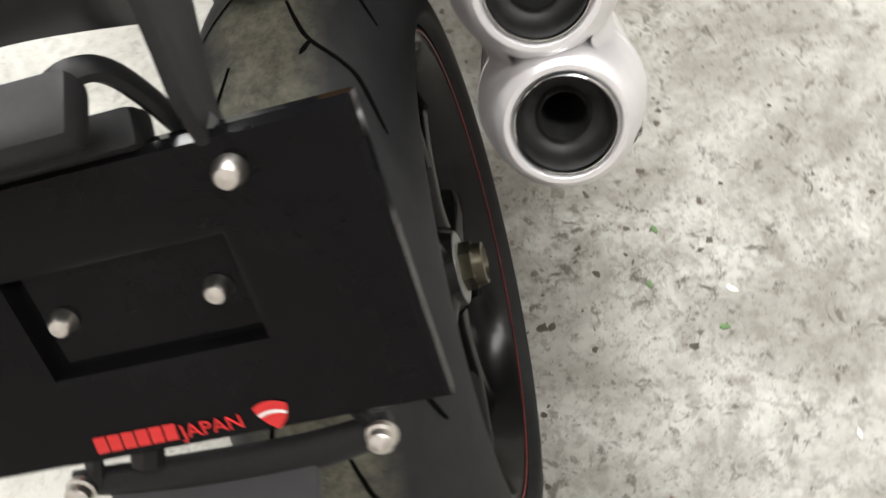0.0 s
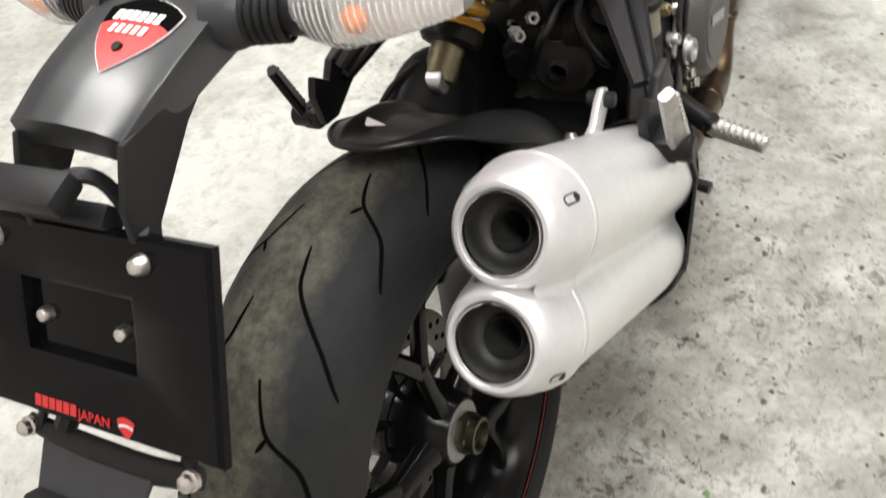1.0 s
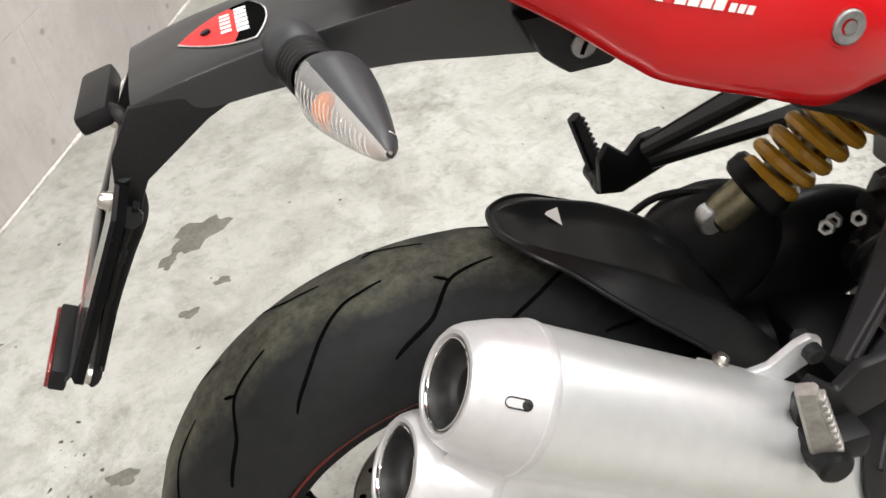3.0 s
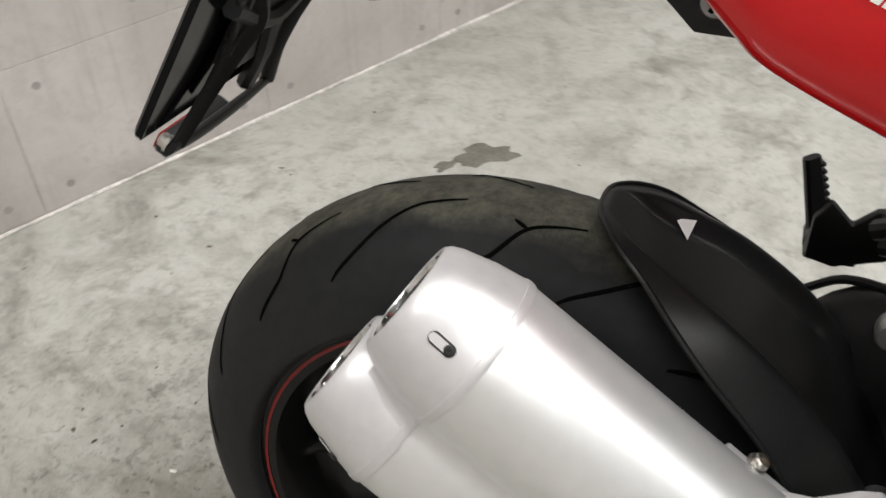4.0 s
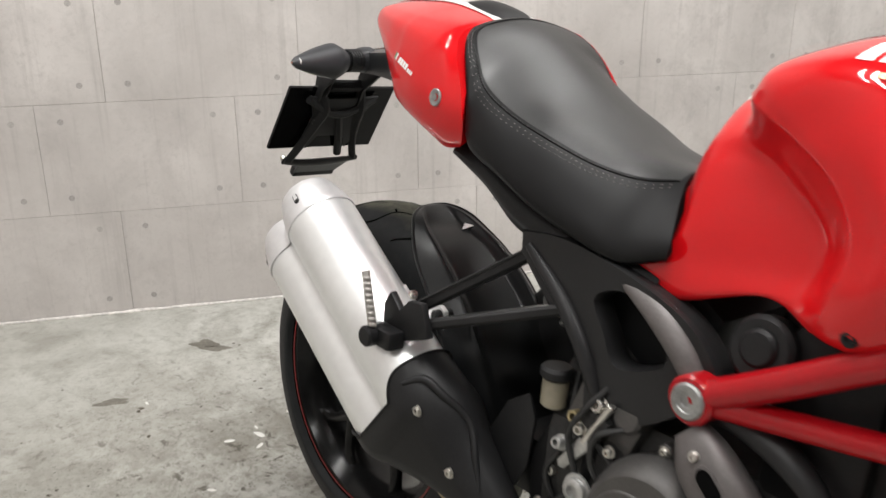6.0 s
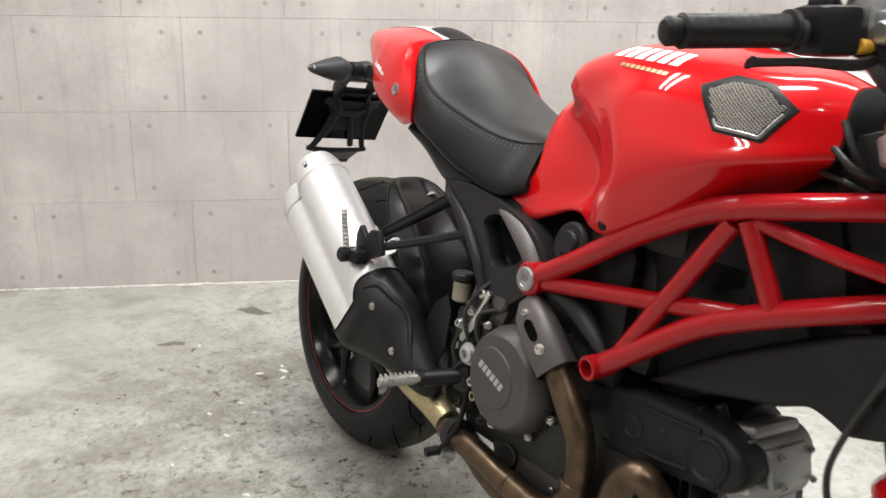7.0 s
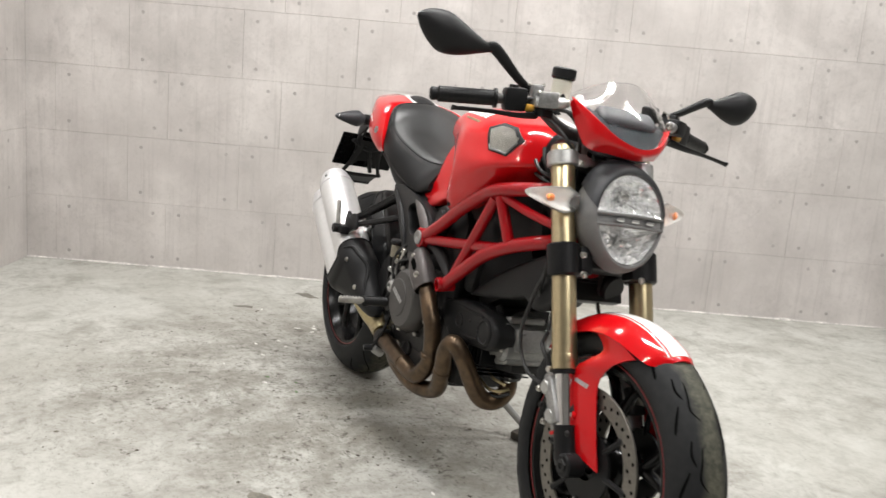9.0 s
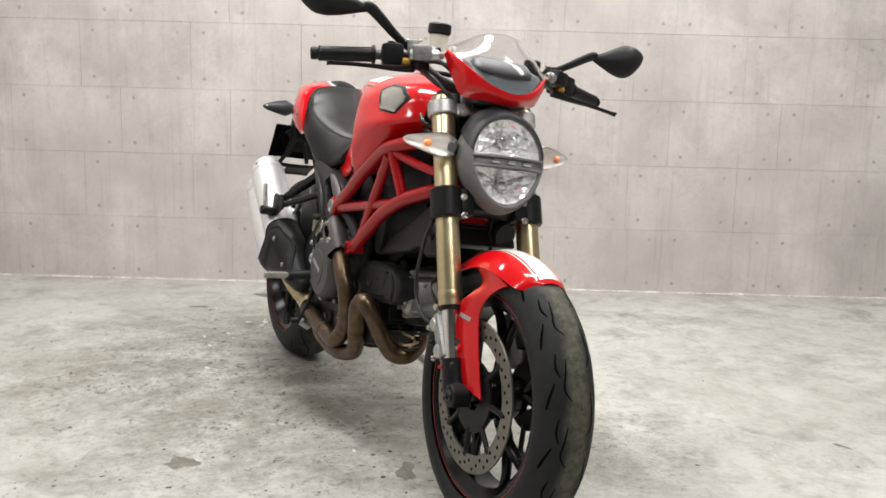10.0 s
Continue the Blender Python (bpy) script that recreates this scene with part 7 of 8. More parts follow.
for s in (-1, 1):
    bm = B()
    rr = []
    for k in range(40):
        a = 65.2 + (143 - 65.2) * k / 39
        rr.append([cast(mud_skin, guard_point(a, s * (0.025 + 0.003 * j), 0.5), guard_point(a, 0, 0) - guard_point(a, 0, 1), 0.0008) for j in range(2)])
    grid_faces(bm, [row for row in rr if all(q is not None for q in row)], False, False)
    part("stripe_edge", bm, WHITE, mud)
    side = [[(1.405, 0.066, 0.562), (1.445, 0.068, 0.566), (1.49, 0.068, 0.562), (1.53, 0.064, 0.548)],
            [(1.432, 0.066, 0.535), (1.458, 0.07, 0.535), (1.484, 0.071, 0.534), (1.506, 0.071, 0.536)],
            [(1.404, 0.082, 0.503), (1.426, 0.082, 0.502), (1.45, 0.078, 0.5), (1.47, 0.074, 0.509)],
            [(1.384, 0.09, 0.476), (1.407, 0.088, 0.472), (1.43, 0.083, 0.468), (1.448, 0.077, 0.47)],
            [(1.404, 0.094, 0.41), (1.425, 0.092, 0.41), (1.446, 0.086, 0.412), (1.463, 0.079, 0.415)],
            [(1.424, 0.094, 0.352), (1.446, 0.092, 0.354), (1.467, 0.087, 0.358), (1.484, 0.08, 0.362)],
            [(1.436, 0.093, 0.326), (1.46, 0.091, 0.32), (1.485, 0.086, 0.313), (1.506, 0.079, 0.307)]]
    leaf = part("side_leaf", skin(B(), [[(x, s * yy - 0.006 * max(0.0, (z - 0.47) / 0.1), z) for x, yy, z in r] for r in side], 36, 16, 0.0035), RED, mud, "red mudguard side leaf")
    boss = part("leaf_boss", rod(B(), (1.413, s * 0.09, 0.39), (1.412, s * 0.1, 0.39), 0.009, 18, 0.002), RED, mud)
    part("leaf_bolt", bolt(B(), (1.412, s * 0.1, 0.39), (0, s, 0), 0.0055, 0.004), STEEL, boss)
    lt = tree_of(leaf)
    bars("leaf_mark", lt, (1.392 if s < 0 else 1.432, s * 0.3, 0.455 if s < 0 else 0.45), (-s, 0, 0.1 * s), (0.1, 0, 1), (0, -s, 0), 5, 0.0062, 0.009, 0.0012, GREY_MARK, mud)

# ---- headlamp ----
HC = V(1.315, 0.012, 0.79)
HN = V(0.975, 0.03, 0.2).normalized()
HU = (V(0, 0, 1) - HN * HN.z).normalized()
HS = HU.cross(HN)


def egg(t, k=1.0):
    """The headlamp's outline: round, drawn in a little below."""
    y, z = math.cos(t), math.sin(t)
    return HS * (y * 0.099 * k * (1 - 0.12 * max(0, -z))) + HU * (z * (0.105 if z > 0 else 0.113) * k)


ts = [2 * math.pi * k / 64 for k in range(64)]
bm = B()
grid_faces(bm, [[HC + HN * d + egg(t, k) for t in ts] for d, k in ((0.002, 0.875), (0.009, 0.89), (0.01, 0.93), (0.005, 0.975), (-0.008, 1.02), (-0.03, 1.045), (-0.06, 1.0), (-0.09, 0.8), (-0.108, 0.56), (-0.115, 0.3))], True, "last")
nacelle = part("headlamp", bm, GREY, bike, "round grey headlamp with two stacked reflectors")
def hood_at(d, k, t, rise):
    return HC + HN * d + egg(t, k) + HU * (rise * max(0.0, math.sin(t)) ** 1.5)


bm = B()
grid_faces(bm, [[hood_at(d, k, math.pi * (low + (1 - 2 * low) * q / 40), rise) for q in range(41)] for d, k, rise, low in ((0.008, 0.885, 0.0, 0.03), (0.01, 0.905, 0.0, 0.035), (0.01, 0.945, 0.0, 0.045), (0.006, 0.99, 0.003, 0.06), (-0.007, 1.03, 0.007, 0.085), (-0.03, 1.055, 0.015, 0.13), (-0.06, 1.01, 0.022, 0.18), (-0.09, 0.82, 0.028, 0.22), (-0.108, 0.6, 0.03, 0.24))], False, False)
part("hood", bm, DARKGREY, nacelle, "black upper hood")
bm = B()
ks = (0.02, 0.3, 0.55, 0.75, 0.9, 1.0)
grid_faces(bm, [[HC + HN * (0.006 + 0.016 * (1 - k * k)) + egg(t, 0.885 * k) for t in ts] for k in ks] + [[HC + HN * (0.003 + 0.016 * (1 - k * k)) + egg(t, 0.885 * k) for t in ts] for k in reversed(ks)], True, True)
glass_ob = part("lens", bm, LENS, nacelle, "clear convex lens")
glass_ob.visible_shadow = False


def bowl(zc, zlo, zhi, depth):
    """A faceted mirror bowl that fills the lamp's outline between two heights."""
    bm = B()
    n, rings = 52, 9
    rows = []
    for r in range(rings + 1):
        k = 1 - r / rings
        row = []
        for j in range(n):
            t = 2 * math.pi * j / n
            edge = egg(t, 0.86)
            z = min(zhi, max(zlo, edge.dot(HU)))
            yw = 0.086 * math.sqrt(max(0.0, 1 - (z / 0.108) ** 2))
            y = max(-yw, min(yw, edge.dot(HS)))
            c = HU * zc
            q = c + (HS * y + HU * z - c) * k
            jag = random.uniform(-0.004, 0.004) * (0 < r < rings)
            row.append(HC + q + HN * (0.002 - depth * (1 - k * k) + jag))
        rows.append(row)
    grid_faces(bm, rows, True, "last")
    return bm


up = part("upper_reflector", bowl(0.045, 0.006, 0.095, 0.036), FACET, nacelle, "faceted mirror reflector", angle=3)
lo = part("lower_reflector", bowl(-0.05, -0.1, -0.02, 0.032), FACET, nacelle, "faceted mirror reflector", angle=3)
part("bulb", blob(B(), HC + HU * 0.045 - HN * 0.022, (0.014, 0.014, 0.014), None, 16, 10), CHROME, nacelle)
part("bulb", blob(B(), HC - HU * 0.052 - HN * 0.02, (0.014, 0.014, 0.014), None, 16, 10), CHROME, nacelle)
bm = B()
for z in (0.004, -0.018):
    tube(bm, [HC + HU * z + HS * y + HN * (0.006 + 0.016 * (1 - (y / 0.092) ** 2)) for y in (-0.09, -0.05, 0, 0.05, 0.09)], 0.0035, 8, 24)
skin(bm, [[HC + HU * z + HS * y + HN * (0.003 + 0.016 * (1 - (y / 0.092) ** 2)) for y in (-0.09, -0.05, 0, 0.05, 0.09)] for z in (0.004, -0.018)], 3, 20, 0.002)
part("middle_bar", bm, GREY, nacelle, "grey bar between the reflectors")
part("parking_lamps", box(box(box(B(), HC - HU * 0.007 + HN * 0.0215 - HS * 0.04, (0.006, 0.02, 0.008), None, 0.002), HC - HU * 0.007 + HN * 0.0225, (0.006, 0.02, 0.008), None, 0.002), HC - HU * 0.007 + HN * 0.0215 + HS * 0.04, (0.006, 0.02, 0.008), None, 0.002), REFLECT, nacelle)
for s in (-1, 1):
    part("lamp_bracket", tube(B(), [(leg(0.8), s * 0.085, 0.8), (1.25, s * 0.09, 0.8), (1.27, s * 0.085, 0.8)], 0.012, 10), SATIN, bike)
part("lamp_stay", tube(B(), [(1.27, 0.02, 0.69), (1.29, 0.015, 0.68), (1.31, 0.013, 0.69)], 0.01, 8), SATIN, bike)

# ---- flyscreen and instruments ----
EDGE_LOW = [(1.2, -0.118, 1.006), (1.226, -0.103, 0.956), (1.25, -0.085, 0.919), (1.272, -0.04, 0.914), (1.282, 0.016, 0.91), (1.272, 0.066, 0.914), (1.246, 0.105, 0.921), (1.22, 0.128, 0.952), (1.204, 0.142, 0.98)]
EDGE_UP = [(1.209, -0.119, 1.018), (1.245, -0.102, 0.997), (1.275, -0.082, 0.976), (1.297, -0.043, 0.95), (1.303, 0.016, 0.936), (1.293, 0.068, 0.947), (1.265, 0.108, 0.976), (1.238, 0.13, 0.988), (1.21, 0.143, 0.99)]
SCR_MID = [(1.196, -0.106, 1.028), (1.222, -0.09, 1.02), (1.248, -0.066, 1.012), (1.268, -0.032, 1.004), (1.274, 0.016, 1.0), (1.266, 0.06, 1.003), (1.243, 0.096, 1.012), (1.216, 0.122, 1.012), (1.19, 0.137, 1.008)]
SCR_TOP = [(1.176, -0.066, 1.044), (1.19, -0.05, 1.054), (1.203, -0.032, 1.062), (1.214, -0.01, 1.067), (1.219, 0.016, 1.069), (1.215, 0.044, 1.067), (1.205, 0.072, 1.061), (1.19, 0.097, 1.052), (1.17, 0.118, 1.04)]
mid_band = [tuple((V(a) + V(b)) / 2 + V(0.01, 0, 0)) for a, b in zip(EDGE_LOW, EDGE_UP)]
fly = part("flyscreen_cowl", skin(B(), [EDGE_LOW, mid_band, EDGE_UP], 12, 44, 0.004), RED, bike, "glossy red flyscreen cowl")
screen = part("windscreen", skin(B(), [EDGE_UP, SCR_MID, SCR_TOP], 20, 40, 0.002), SCREEN, fly, "clear plastic windscreen")
screen.visible_shadow = False
for s, yy in ((-1, -0.106), (1, 0.134)):
    part("screen_bolt", bolt(B(), (1.218, yy, 1.017), (0.6, s * 0.6, 0.5), 0.006, 0.004), STEEL, fly)
clock = part("instrument_panel", box(box(B(), (1.212, 0.016, 0.968), (0.055, 0.15, 0.085), pose(0, 0, 0, 0, 35, 0), 0.02, 3), (1.225, 0.016, 0.93), (0.06, 0.13, 0.05), None, 0.015), DARKGREY, bike, "black instrument panel behind the screen")
rows = []
for f, back in ((0.0, 0.012), (0.25, 0.018), (0.5, 0.026), (0.68, 0.036), (0.76, 0.056), (0.76, 0.08)):
    rows.append([V(a).lerp(V(b), f) + V(-back, -(a[1] - 0.016) * 0.06, -0.004) for a, b in zip(EDGE_UP[1:-1], SCR_MID[1:-1])])
part("binnacle_front", skin(B(), rows, 20, 40, 0.003), BINNACLE, clock, "smooth dark instrument cover")
part("display", box(B(), (1.1885, 0.016, 0.984), (0.003, 0.115, 0.055), pose(0, 0, 0, 0, 35, 0), 0.001), BLACK, clock)

# ---- handlebar and controls ----
BAR = [(1.09, -0.372, 0.97), (1.133, -0.25, 0.985), (1.15, -0.17, 0.985), (1.16, -0.09, 0.945), (1.16, 0.01, 0.94), (1.15, 0.11, 0.945), (1.13, 0.19, 0.985), (1.11, 0.27, 0.985), (1.05, 0.4, 0.97)]
handlebar = part("handlebar", tube(B(), BAR, [0.011, 0.011, 0.012, 0.014, 0.014, 0.014, 0.012, 0.011, 0.011], 18, 80), CASE, bike, "tapered dark grey handlebar")
for y in (-0.03, 0.05):
    part("riser", box(rod(B(), (1.155, y, 0.89), (1.158, y, 0.945), 0.014, 18, 0.002), (1.16, y, 0.945), (0.045, 0.026, 0.034), None, 0.006), ALLOY, handlebar)
for s, a, b, lever_tip, lever_root, base, joint, tip in (
        (-1, V(1.09, -0.372, 0.97), V(1.133, -0.25, 0.985), V(1.18, -0.376, 0.947), V(1.175, -0.175, 0.965), V(1.125, -0.15, 1.0), V(1.108, -0.262, 1.083), V(1.1, -0.452, 1.118)),
        (1, V(1.05, 0.4, 0.97), V(1.105, 0.28, 0.985), V(1.137, 0.412, 0.94), V(1.155, 0.205, 0.965), V(1.105, 0.175, 1.0), V(1.09, 0.34, 1.075), V(1.092, 0.505, 1.1))):
    d = (b - a).normalized()
    prof = [(0, 0.014), (0.003, 0.0175), (0.008, 0.0165)]
    for k in range(9):
        prof += [(0.012 + k * 0.0118, 0.0164), (0.0135 + k * 0.0118, 0.0167), (0.021 + k * 0.0118, 0.0167), (0.0225 + k * 0.0118, 0.0164)]
    prof += [(0.118, 0.0165), (0.12, 0.021), (0.126, 0.021), (0.128, 0.016)]
    grip = part("grip", lathe(B(), prof, a, d, 24), RUBBER_GRIP, handlebar, "black rubber grip")
    part("bar_end", lathe(B(), [(0.002, 0.012), (-0.004, 0.014), (-0.012, 0.0145), (-0.016, 0.011), (-0.017, 0)], a, d, 24), SATIN, handlebar)
    inner = b + d * 0.005
    sw = part("switch_box", box(B(), inner + d * 0.03, (0.055, 0.05, 0.05), d.to_track_quat("Y", "Z").to_matrix().to_4x4(), 0.01), SATIN, handlebar, "black switch cluster")
    part("switch", box(B(), inner + d * 0.03 + V(-0.012, 0, 0.026), (0.02, 0.016, 0.01), None, 0.003), PLASTIC, sw)
    mcyl = part("master_cylinder", box(box(B(), inner + d * 0.085 + V(0.025, 0, 0.004), (0.05, 0.045, 0.035), d.to_track_quat("Y", "Z").to_matrix().to_4x4(), 0.008), inner + d * 0.075 + V(0, 0, 0.012), (0.04, 0.024, 0.044), d.to_track_quat("Y", "Z").to_matrix().to_4x4(), 0.006), HEADM if s < 0 else SATIN, handlebar, "alloy brake master cylinder")
    for q in (-0.014, 0.014):
        part("clamp_screw", bolt(B(), inner + d * (0.078 + q) + V(-0.012, 0, 0.032), (-0.2, 0, 1), 0.0045, 0.005), STEEL, mcyl)
    part("banjo_bolt", hex_nut(B(), inner + d * 0.118 + V(0.035, 0, 0.0), d, 0.008, 0.012), STEEL, mcyl)
    part("pivot_screw", bolt(B(), inner + d * 0.06 + V(0.042, 0, 0.018), (0, 0, 1), 0.006, 0.005), STEEL, mcyl)
    part("cylinder_bore", rod(B(), inner + d * 0.055 + V(0.035, 0, 0.0), inner + d * 0.12 + V(0.035, 0, 0.0), 0.012, 16, 0.002), ALLOY if s < 0 else HEADM, handlebar)
    lev = part("lever", tube(B(), [lever_root, lever_root.lerp(lever_tip, 0.25) + V(0.01, 0, -0.003), lever_root.lerp(lever_tip, 0.6) + V(0.003, 0, 0), lever_root.lerp(lever_tip, 0.93), lever_tip], [0.011, 0.0075, 0.0055, 0.0055, 0.0075], 12, 30, flat=0.6), SATIN, handlebar, "black folding lever")
    part("adjuster", rod(B(), lever_root + V(0.0, s * 0.012, 0.012), lever_root + V(0.0, s * 0.03, 0.012), 0.008, 12, 0.002), YELLOW, lev, "gold lever adjuster")
    # mirror
    stem = part("mirror", tube(B(), [base, base.lerp(joint, 0.5) + V(0.0, 0, -0.004), joint, joint.lerp(tip, 0.12)], [0.0075, 0.0105, 0.0135, 0.012], 14, 26, flat=0.7), PLASTIC, bike, "black rear-view mirror on a curved stem")
    part("stem_foot", lathe(B(), [(-0.02, 0.012), (0.0, 0.012), (0.008, 0.008)], base, joint - base, 18), SATIN, stem)
    md = (tip - joint).normalized()
    mu = (V(0, 0, 1) - md * md.z).normalized()
    mn = md.cross(mu)
    if mn.x < 0:
        mn = -mn
    rows = []
    span = (tip - joint).length
    for k in range(17):
        f = k / 16
        h = 0.044 * max(0.02, math.sin(math.pi * (0.035 + 0.955 * f ** 1.25))) ** 0.66 * (0.4 + 0.6 * min(1, f * 1.5))
        c = joint + md * (span * f) - mu * (0.012 * math.sin(math.pi * f))
        rows.append([c + mu * (h * math.cos(t)) + mn * ((0.03 if math.sin(t) > 0 else 0.006) * math.sin(t) * (h / 0.038)) for t in (2 * math.pi * q / 20 for q in range(20))])
    bm = B()
    grid_faces(bm, rows, True, True)
    part("mirror_shell", bm, PLASTIC, stem, "black mirror shell")
    bm = B()
    face = [p for p in rows[3:15]]
    outline = [r[0] for r in face] + [r[10] for r in reversed(face)]
    cen = sum(outline, V(0, 0, 0)) / len(outline)
    vs = [bm.verts.new(cen + (p - cen) * 0.9 - mn * 0.0075) for p in outline]
    bm.faces.new(vs)
    part("mirror_glass", bm, REFLECT, stem, "mirror glass")
resv = part("brake_reservoir", rod(B(), (1.158, -0.116, 1.0), (1.157, -0.116, 1.052), 0.0215, 28, 0.004), CREAM, bike, "cream translucent brake fluid reservoir")
part("cap", rod(B(), (1.157, -0.116, 1.051), (1.157, -0.116, 1.075), 0.0265, 28, 0.003), PLASTIC, resv, "black screw cap")
part("reservoir_arm", prism(B(), [(-0.012, -0.02), (0.012, -0.02), (0.014, 0.012), (0.006, 0.03), (-0.01, 0.03), (-0.014, 0.01)], (1.168, -0.135, 0.992), (1, 0, 0), (0, 0.3, 1), 0.006, 0.0015), ALLOY, resv)
part("arm_bolt", bolt(B(), (1.168, -0.142, 1.012), (0, -1, 0.2), 0.006, 0.005), STEEL, resv)
part("brake_switch", box(B(), (1.182, -0.165, 0.972), (0.03, 0.035, 0.018), pose(0, 0, 0, 0, 0, 15), 0.004), SATIN, resv)
part("reservoir_stay", tube(B(), [(1.15, -0.13, 0.99), (1.16, -0.125, 1.01), (1.18, -0.12, 1.015)], 0.006, 8), SATIN, resv)
res2 = part("clutch_reservoir", rod(B(), (1.135, 0.15, 1.0), (1.135, 0.15, 1.036), 0.02, 24, 0.004), PLASTIC, bike, "small black clutch reservoir")
for pts in ([(1.17, -0.2, 0.97), (1.2, -0.13, 0.985), (1.225, -0.06, 0.96), (1.21, -0.03, 0.88)], [(1.15, -0.24, 0.98), (1.18, -0.16, 1.0), (1.21, -0.09, 0.96), (1.19, -0.05, 0.86)],
            [(1.16, 0.2, 0.97), (1.2, 0.13, 0.99), (1.215, 0.06, 0.96), (1.2, 0.02, 0.87)], [(1.12, -0.12, 0.87), (1.15, -0.12, 0.85), (1.17, -0.08, 0.83), (1.16, -0.04, 0.78)],
            [(1.1, -0.1, 0.84), (1.14, -0.1, 0.83), (1.18, -0.07, 0.81)], [(1.16, -0.18, 0.975), (1.19, -0.14, 0.955), (1.212, -0.105, 0.92), (1.21, -0.07, 0.87), (1.18, -0.05, 0.82)], [(1.115, -0.1, 0.9), (1.135, -0.105, 0.87), (1.15, -0.09, 0.84), (1.17, -0.06, 0.8)], [(1.14, 0.16, 0.96), (1.17, 0.13, 0.92), (1.18, 0.09, 0.88), (1.17, 0.05, 0.83)], [(1.23, -0.1, 0.72), (1.235, -0.11, 0.65), (1.215, -0.1, 0.6), (1.19, -0.07, 0.55)]):
    part("cable", tube(B(), pts, 0.0042, 8, 24), WIRE, bike)
part("ignition_block", box(B(), (1.135, 0.01, 0.9), (0.06, 0.06, 0.05), None, 0.012), PLASTIC, bike)
part("loom_cover", box(B(), (1.14, -0.05, 0.855), (0.07, 0.08, 0.07), pose(0, 0, 0, 0, -20, 0), 0.014), PLASTIC, bike)
part("horn", rod(B(), (1.2, 0.085, 0.62), (1.225, 0.09, 0.615), 0.035, 28, 0.006), SATIN, bike)

# ---- side stand ----
stand = part("side_stand", tube(B(), [(0.6, 0.1, 0.27), (0.64, 0.19, 0.17), (0.7, 0.305, 0.062)], [0.012, 0.011, 0.01], 12, 16), ALLOY, bike, "worn metal side stand")
part("stand_foot", box(B(), (0.705, 0.318, 0.052), (0.07, 0.05, 0.01), pose(0, 0, 0, 7, 0, 10), 0.003), ALLOY, stand)
part("stand_spring", tube(B(), [(0.6, 0.11, 0.23), (0.65, 0.21, 0.14)], 0.006, 8), STEEL, stand)

# ---- loose things on the floor ----
block = thing("stand_block", box(B(), (0, 0, 0.0125), (0.1, 0.085, 0.025), None, 0.003), BLOCK, "dark timber block under the side stand foot", "block")
block.matrix_world = pose(0.71, 0.317, 0.0, 0, 0, 25)


def stain(x, y, w, h, turn, material, label, seed, rag=0.35):
    """A thin dried film with a ragged edge."""
    rng = random.Random(seed)
    bm = B()
    n = 26
    ph1, ph2 = rng.uniform(0, 6), rng.uniform(0, 6)
    pts = []
    for k in range(n):
        t = 2 * math.pi * k / n
        r = 1 + rag * (0.5 * math.sin(3 * t + ph1) + 0.35 * math.sin(5 * t + ph2) + 0.35 * rng.uniform(-1, 1))
        pts.append((r * w / 2 * math.cos(t), r * h / 2 * math.sin(t)))
    grid_faces(bm, [[V(a, b, 0.0001) for a, b in pts], [V(a * 0.97, b * 0.97, 0.0007) for a, b in pts], [V(a * 0.4, b * 0.4, 0.0008) for a, b in pts]], True, "last")
    ob = thing("floor_stain", bm, material, label, "stain", group="stains on the floor")
    ob.matrix_world = pose(x, y, 0, 0, 0, turn)
    return ob


for i, (x, y, w, h, turn, m) in enumerate(((-0.372, 0.967, 0.13, 0.075, 35, STAIN_PALE), (-0.434, 0.9, 0.05, 0.03, 60, STAIN_PALE), (-0.327, 0.807, 0.035, 0.02, 10, STAIN_PALE), (-0.393, 0.737, 0.04, 0.022, 10, STAIN_PALE), (-0.95, 0.06, 0.1, 0.05, 30, STAIN_PALE),
                                            (0.877, -0.524, 0.085, 0.07, 65, STAIN), (1.116, -0.017, 0.11, 0.045, -24, STAIN_PALE), (0.282, -0.151, 0.03, 0.02, 0, STAIN), (0.248, -0.17, 0.016, 0.012, 0, STAIN), (0.41, -0.23, 0.02, 0.012, 0, STAIN), (0.988, -0.061, 0.014, 0.012, 0, STAIN), (1.362, 1.171, 0.05, 0.015, 20, STAIN), (-0.934, 0.06, 0.1, 0.035, 40, STAIN_PALE),
                                            (-0.8, -0.25, 0.08, 0.03, 70, STAIN_PALE), (-0.5, 0.4, 0.05, 0.03, 0, STAIN_PALE), (1.9, 1.5, 0.03, 0.02, 0, STAIN))):
    stain(x, y, w, h, turn, m, "dark dried oil stain on the concrete" if m is STAIN else "pale brown dried stain on the concrete", 40 + i)


def scrap(x, y, size, turn, material, label, seed):
    rng = random.Random(seed)
    bm = prism(B(), [(size * (0.6 + 0.4 * rng.random()) * math.cos(t), size * 0.45 * (0.6 + 0.4 * rng.random()) * math.sin(t)) for t in (2 * math.pi * k / 9 for k in range(9))], (0, 0, 0.0004), (1, 0, 0), (0, 1, 0), 0.0016)
    ob = thing("floor_scrap", bm, material, label, "scrap", group="scraps on the floor")
    ob.matrix_world = pose(x, y, 0, 0, 0, turn)


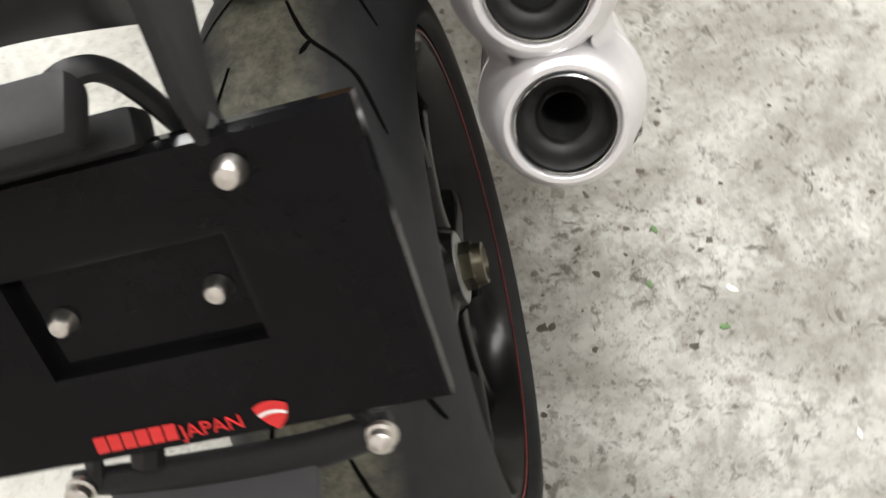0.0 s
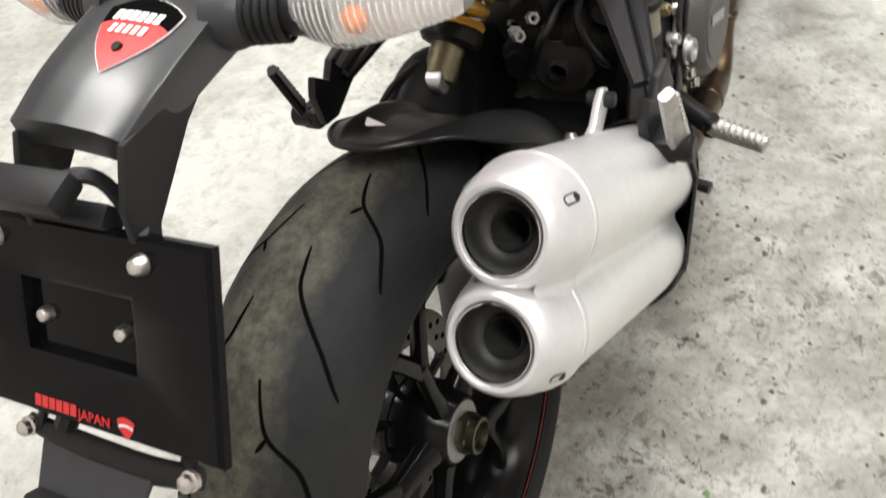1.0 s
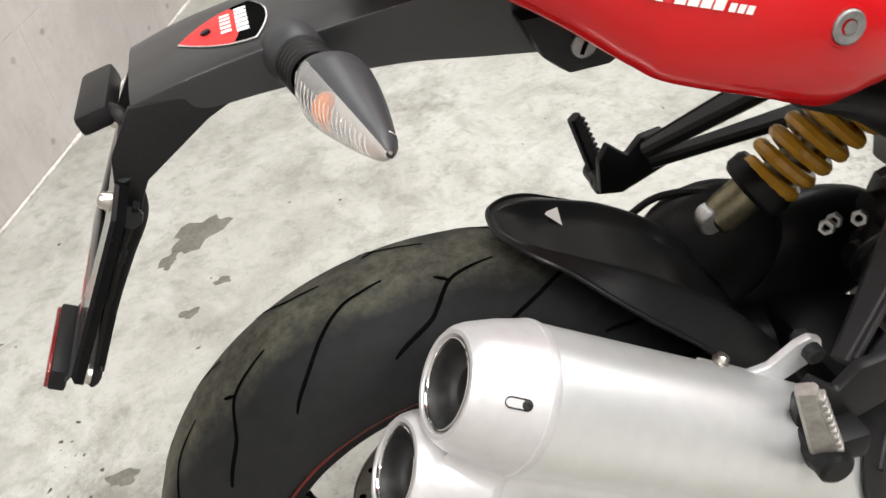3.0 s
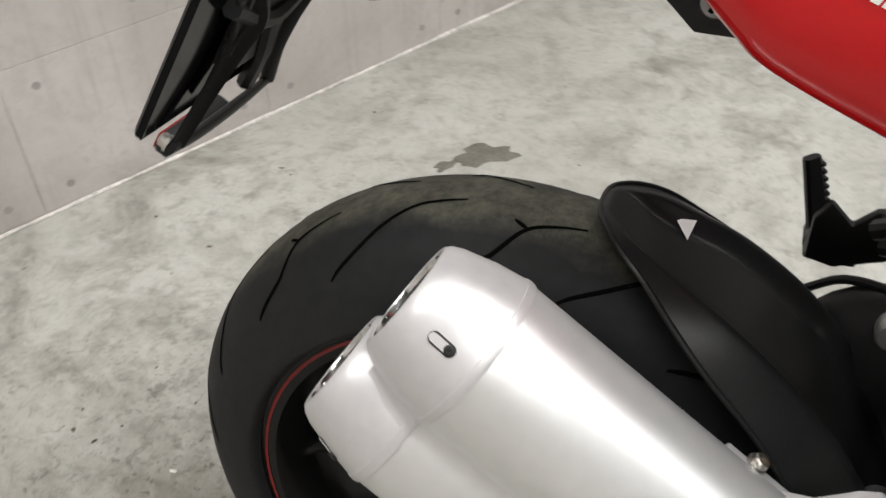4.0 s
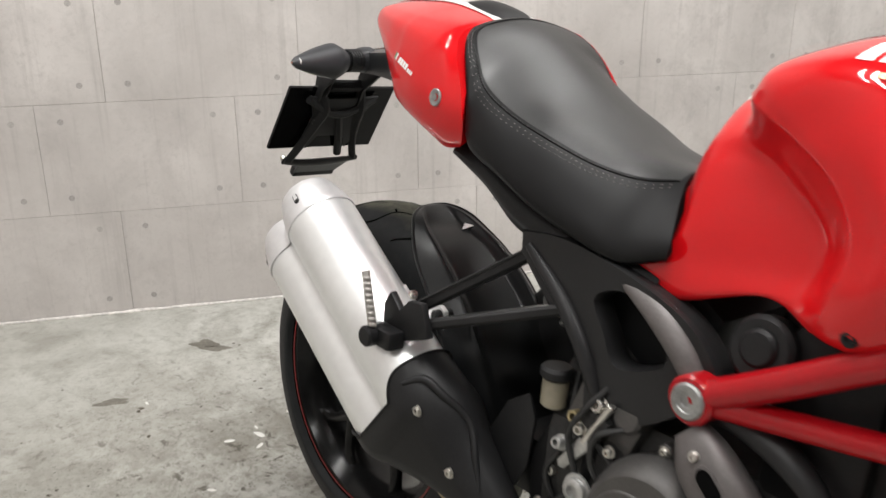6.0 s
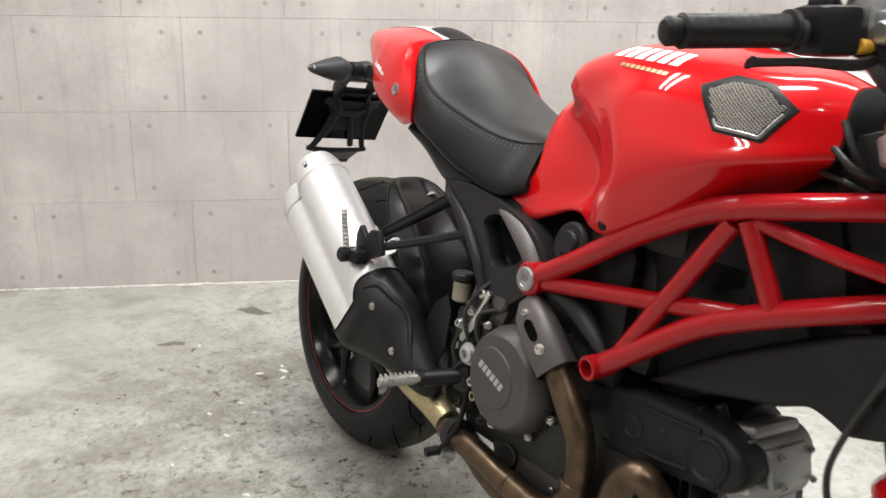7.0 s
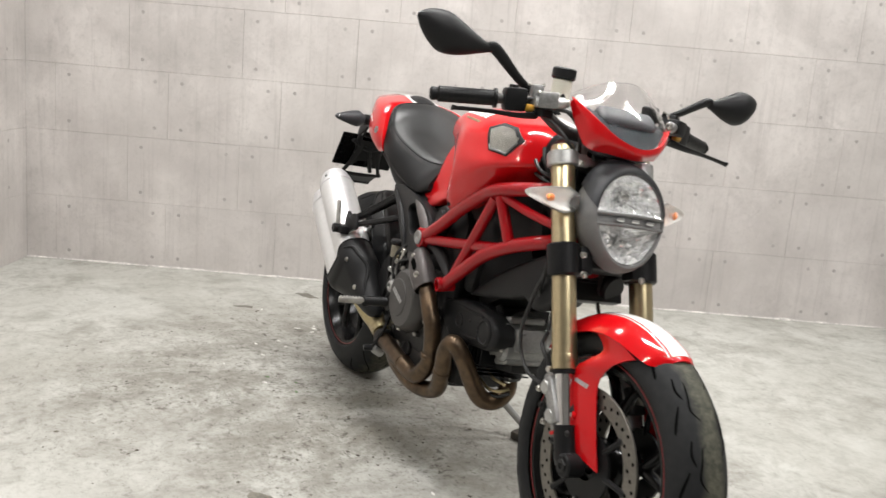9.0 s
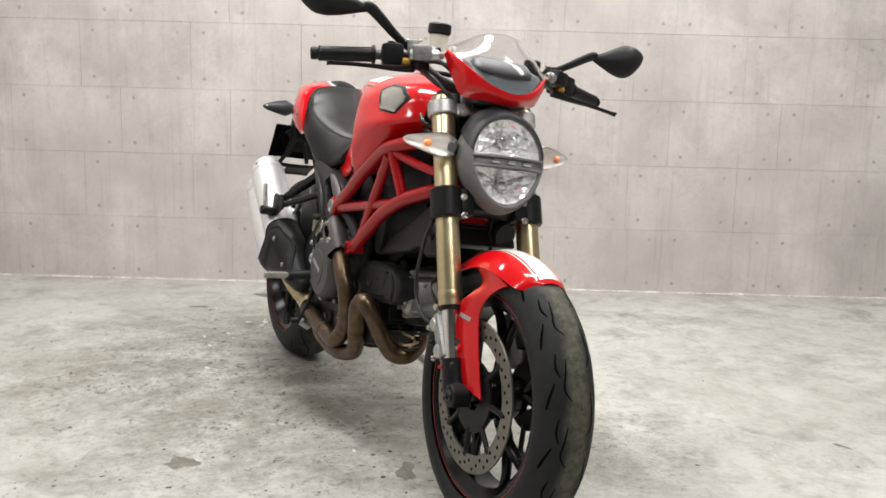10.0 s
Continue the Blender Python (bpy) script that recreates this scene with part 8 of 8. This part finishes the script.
for i, (x, y, size, turn) in enumerate(((-0.17, -0.3, 0.013, 30), (-0.25, -0.2, 0.01, 80), (-0.3, -0.3, 0.012, 10), (0.1, -0.35, 0.011, 50), (-0.1, -0.45, 0.008, 0), (0.95, -0.1, 0.012, 0), (-0.45, -0.038, 0.02, 20), (-0.467, -0.104, 0.015, 70), (-0.408, -0.059, 0.014, 120), (-0.482, -0.03, 0.01, 0), (-0.318, -0.21, 0.012, 40), (-0.742, -0.186, 0.01, 0), (-0.5, 0.06, 0.008, 0))):
    scrap(x, y, size, turn, PALE, "small pale paper scrap on the floor", 70 + i)
for i, (x, y, size, turn) in enumerate(((0.2, -0.27, 0.009, 30), (0.05, -0.33, 0.009, 80), (0.12, -0.25, 0.007, 10))):
    scrap(x, y, size, turn, GREEN, "small green leaf scrap on the floor", 90 + i)

rng = random.Random(5)
bm = B()
NESTS = [(rng.uniform(-0.7, 1.3), rng.uniform(-1.0, 0.5), rng.uniform(0.02, 0.12)) for k in range(60)] + [(rng.uniform(0.1, 0.9), rng.uniform(-0.45, 0.1), rng.uniform(0.05, 0.15)) for k in range(45)]
for k in range(1500):
    cx2, cy2, wide = rng.choice(NESTS) if k % 4 else (rng.uniform(-1.0, 2.2), rng.uniform(-1.2, 1.2), 0.1)
    x, y, r = rng.gauss(cx2, wide), rng.gauss(cy2, wide), 0.0009 + 0.0075 * rng.random() ** 4
    lean, slim = rng.uniform(0, 3.14), rng.uniform(0.35, 1.0)
    ring = []
    for t in (2 * math.pi * j / 8 for j in range(8)):
        q = r * rng.uniform(0.45, 1.25)
        a, b = q * math.cos(t), q * slim * math.sin(t)
        ring.append(V(x + a * math.cos(lean) - b * math.sin(lean), y + a * math.sin(lean) + b * math.cos(lean), 0.0002))
    grid_faces(bm, [ring, [V(x, y, 0.0007) + (p - V(x, y, 0.0002)) * 0.6 for p in ring]], True, "last")
thing("dirt_crumbs", bm, CRUMB, "dark dirt crumbs scattered on the concrete floor", "dirt", kind="stuff")

# ---- wall panels, the joints between them left open ----
PW, PH, GAP = 0.525, 0.31, 0.0006


def panel_mesh(width, height, holes):
    me = bpy.data.meshes.new("wall_panel")
    bm = B()
    g, e = GAP / 2, 0.0008
    ys, zs = (g, width - g), (g, height - g)
    back = [(0, y, z) for y, z in ((ys[0], zs[0]), (ys[1], zs[0]), (ys[1], zs[1]), (ys[0], zs[1]))]
    mid = [(0.009, y, z) for _, y, z in back]
    top = [(0.01, y + (e if y == ys[0] else -e), z + (e if z == zs[0] else -e)) for _, y, z in back]
    grid_faces(bm, [[V(p) for p in back], [V(p) for p in mid], [V(p) for p in top]], True, "last")
    bmesh.ops.recalc_face_normals(bm, faces=bm.faces)
    for f in bm.faces:
        f.material_index = 0
    if holes:
        for y in (0.062, width - 0.062):
            for z in (0.048, height - 0.048):
                ring = [bm.verts.new((0.0104, y + 0.0085 * math.cos(t), z + 0.0085 * math.sin(t))) for t in (2 * math.pi * k / 10 for k in range(10))]
                f = bm.faces.new(ring)
                f.normal_update()
                if f.normal.x < 0:
                    f.normal_flip()
                f.material_index = 1
    bm.to_mesh(me)
    bm.free()
    me.materials.append(WALL)
    me.materials.append(HOLE)
    return me


whole = panel_mesh(PW, PH, True)
cut_meshes = {}


def panel_row(parent, u_lo, u_hi, first, z, height, place):
    u = first
    while u > u_lo:
        u -= PW
    while u < u_hi:
        a, b = max(u, u_lo), min(u + PW, u_hi)
        if b - a > 0.02:
            key = (round(b - a, 3), round(height, 3))
            if key == (PW, PH):
                me = whole
            else:
                me = cut_meshes.setdefault(key, None) or panel_mesh(b - a, height, False)
                cut_meshes[key] = me
            ob = new("wall_panel", me)
            ob.parent = parent
            ob.matrix_local = place(a, b, z)
        u += PW


for r in range(9):
    z, h = r * PH, min(PH, HIGH - r * PH)
    panel_row(wall_back, U0, U1, 2.08 if r % 2 == 0 else 1.895, z, h, lambda a, b, zz: pose(-0.01, a, zz))
    panel_row(wall_side, -0.01, DEPTH, 0.3 if r % 2 == 0 else 0.11, z, h, lambda a, b, zz: pose(b, U0 - 0.01, zz, 0, 0, 90))
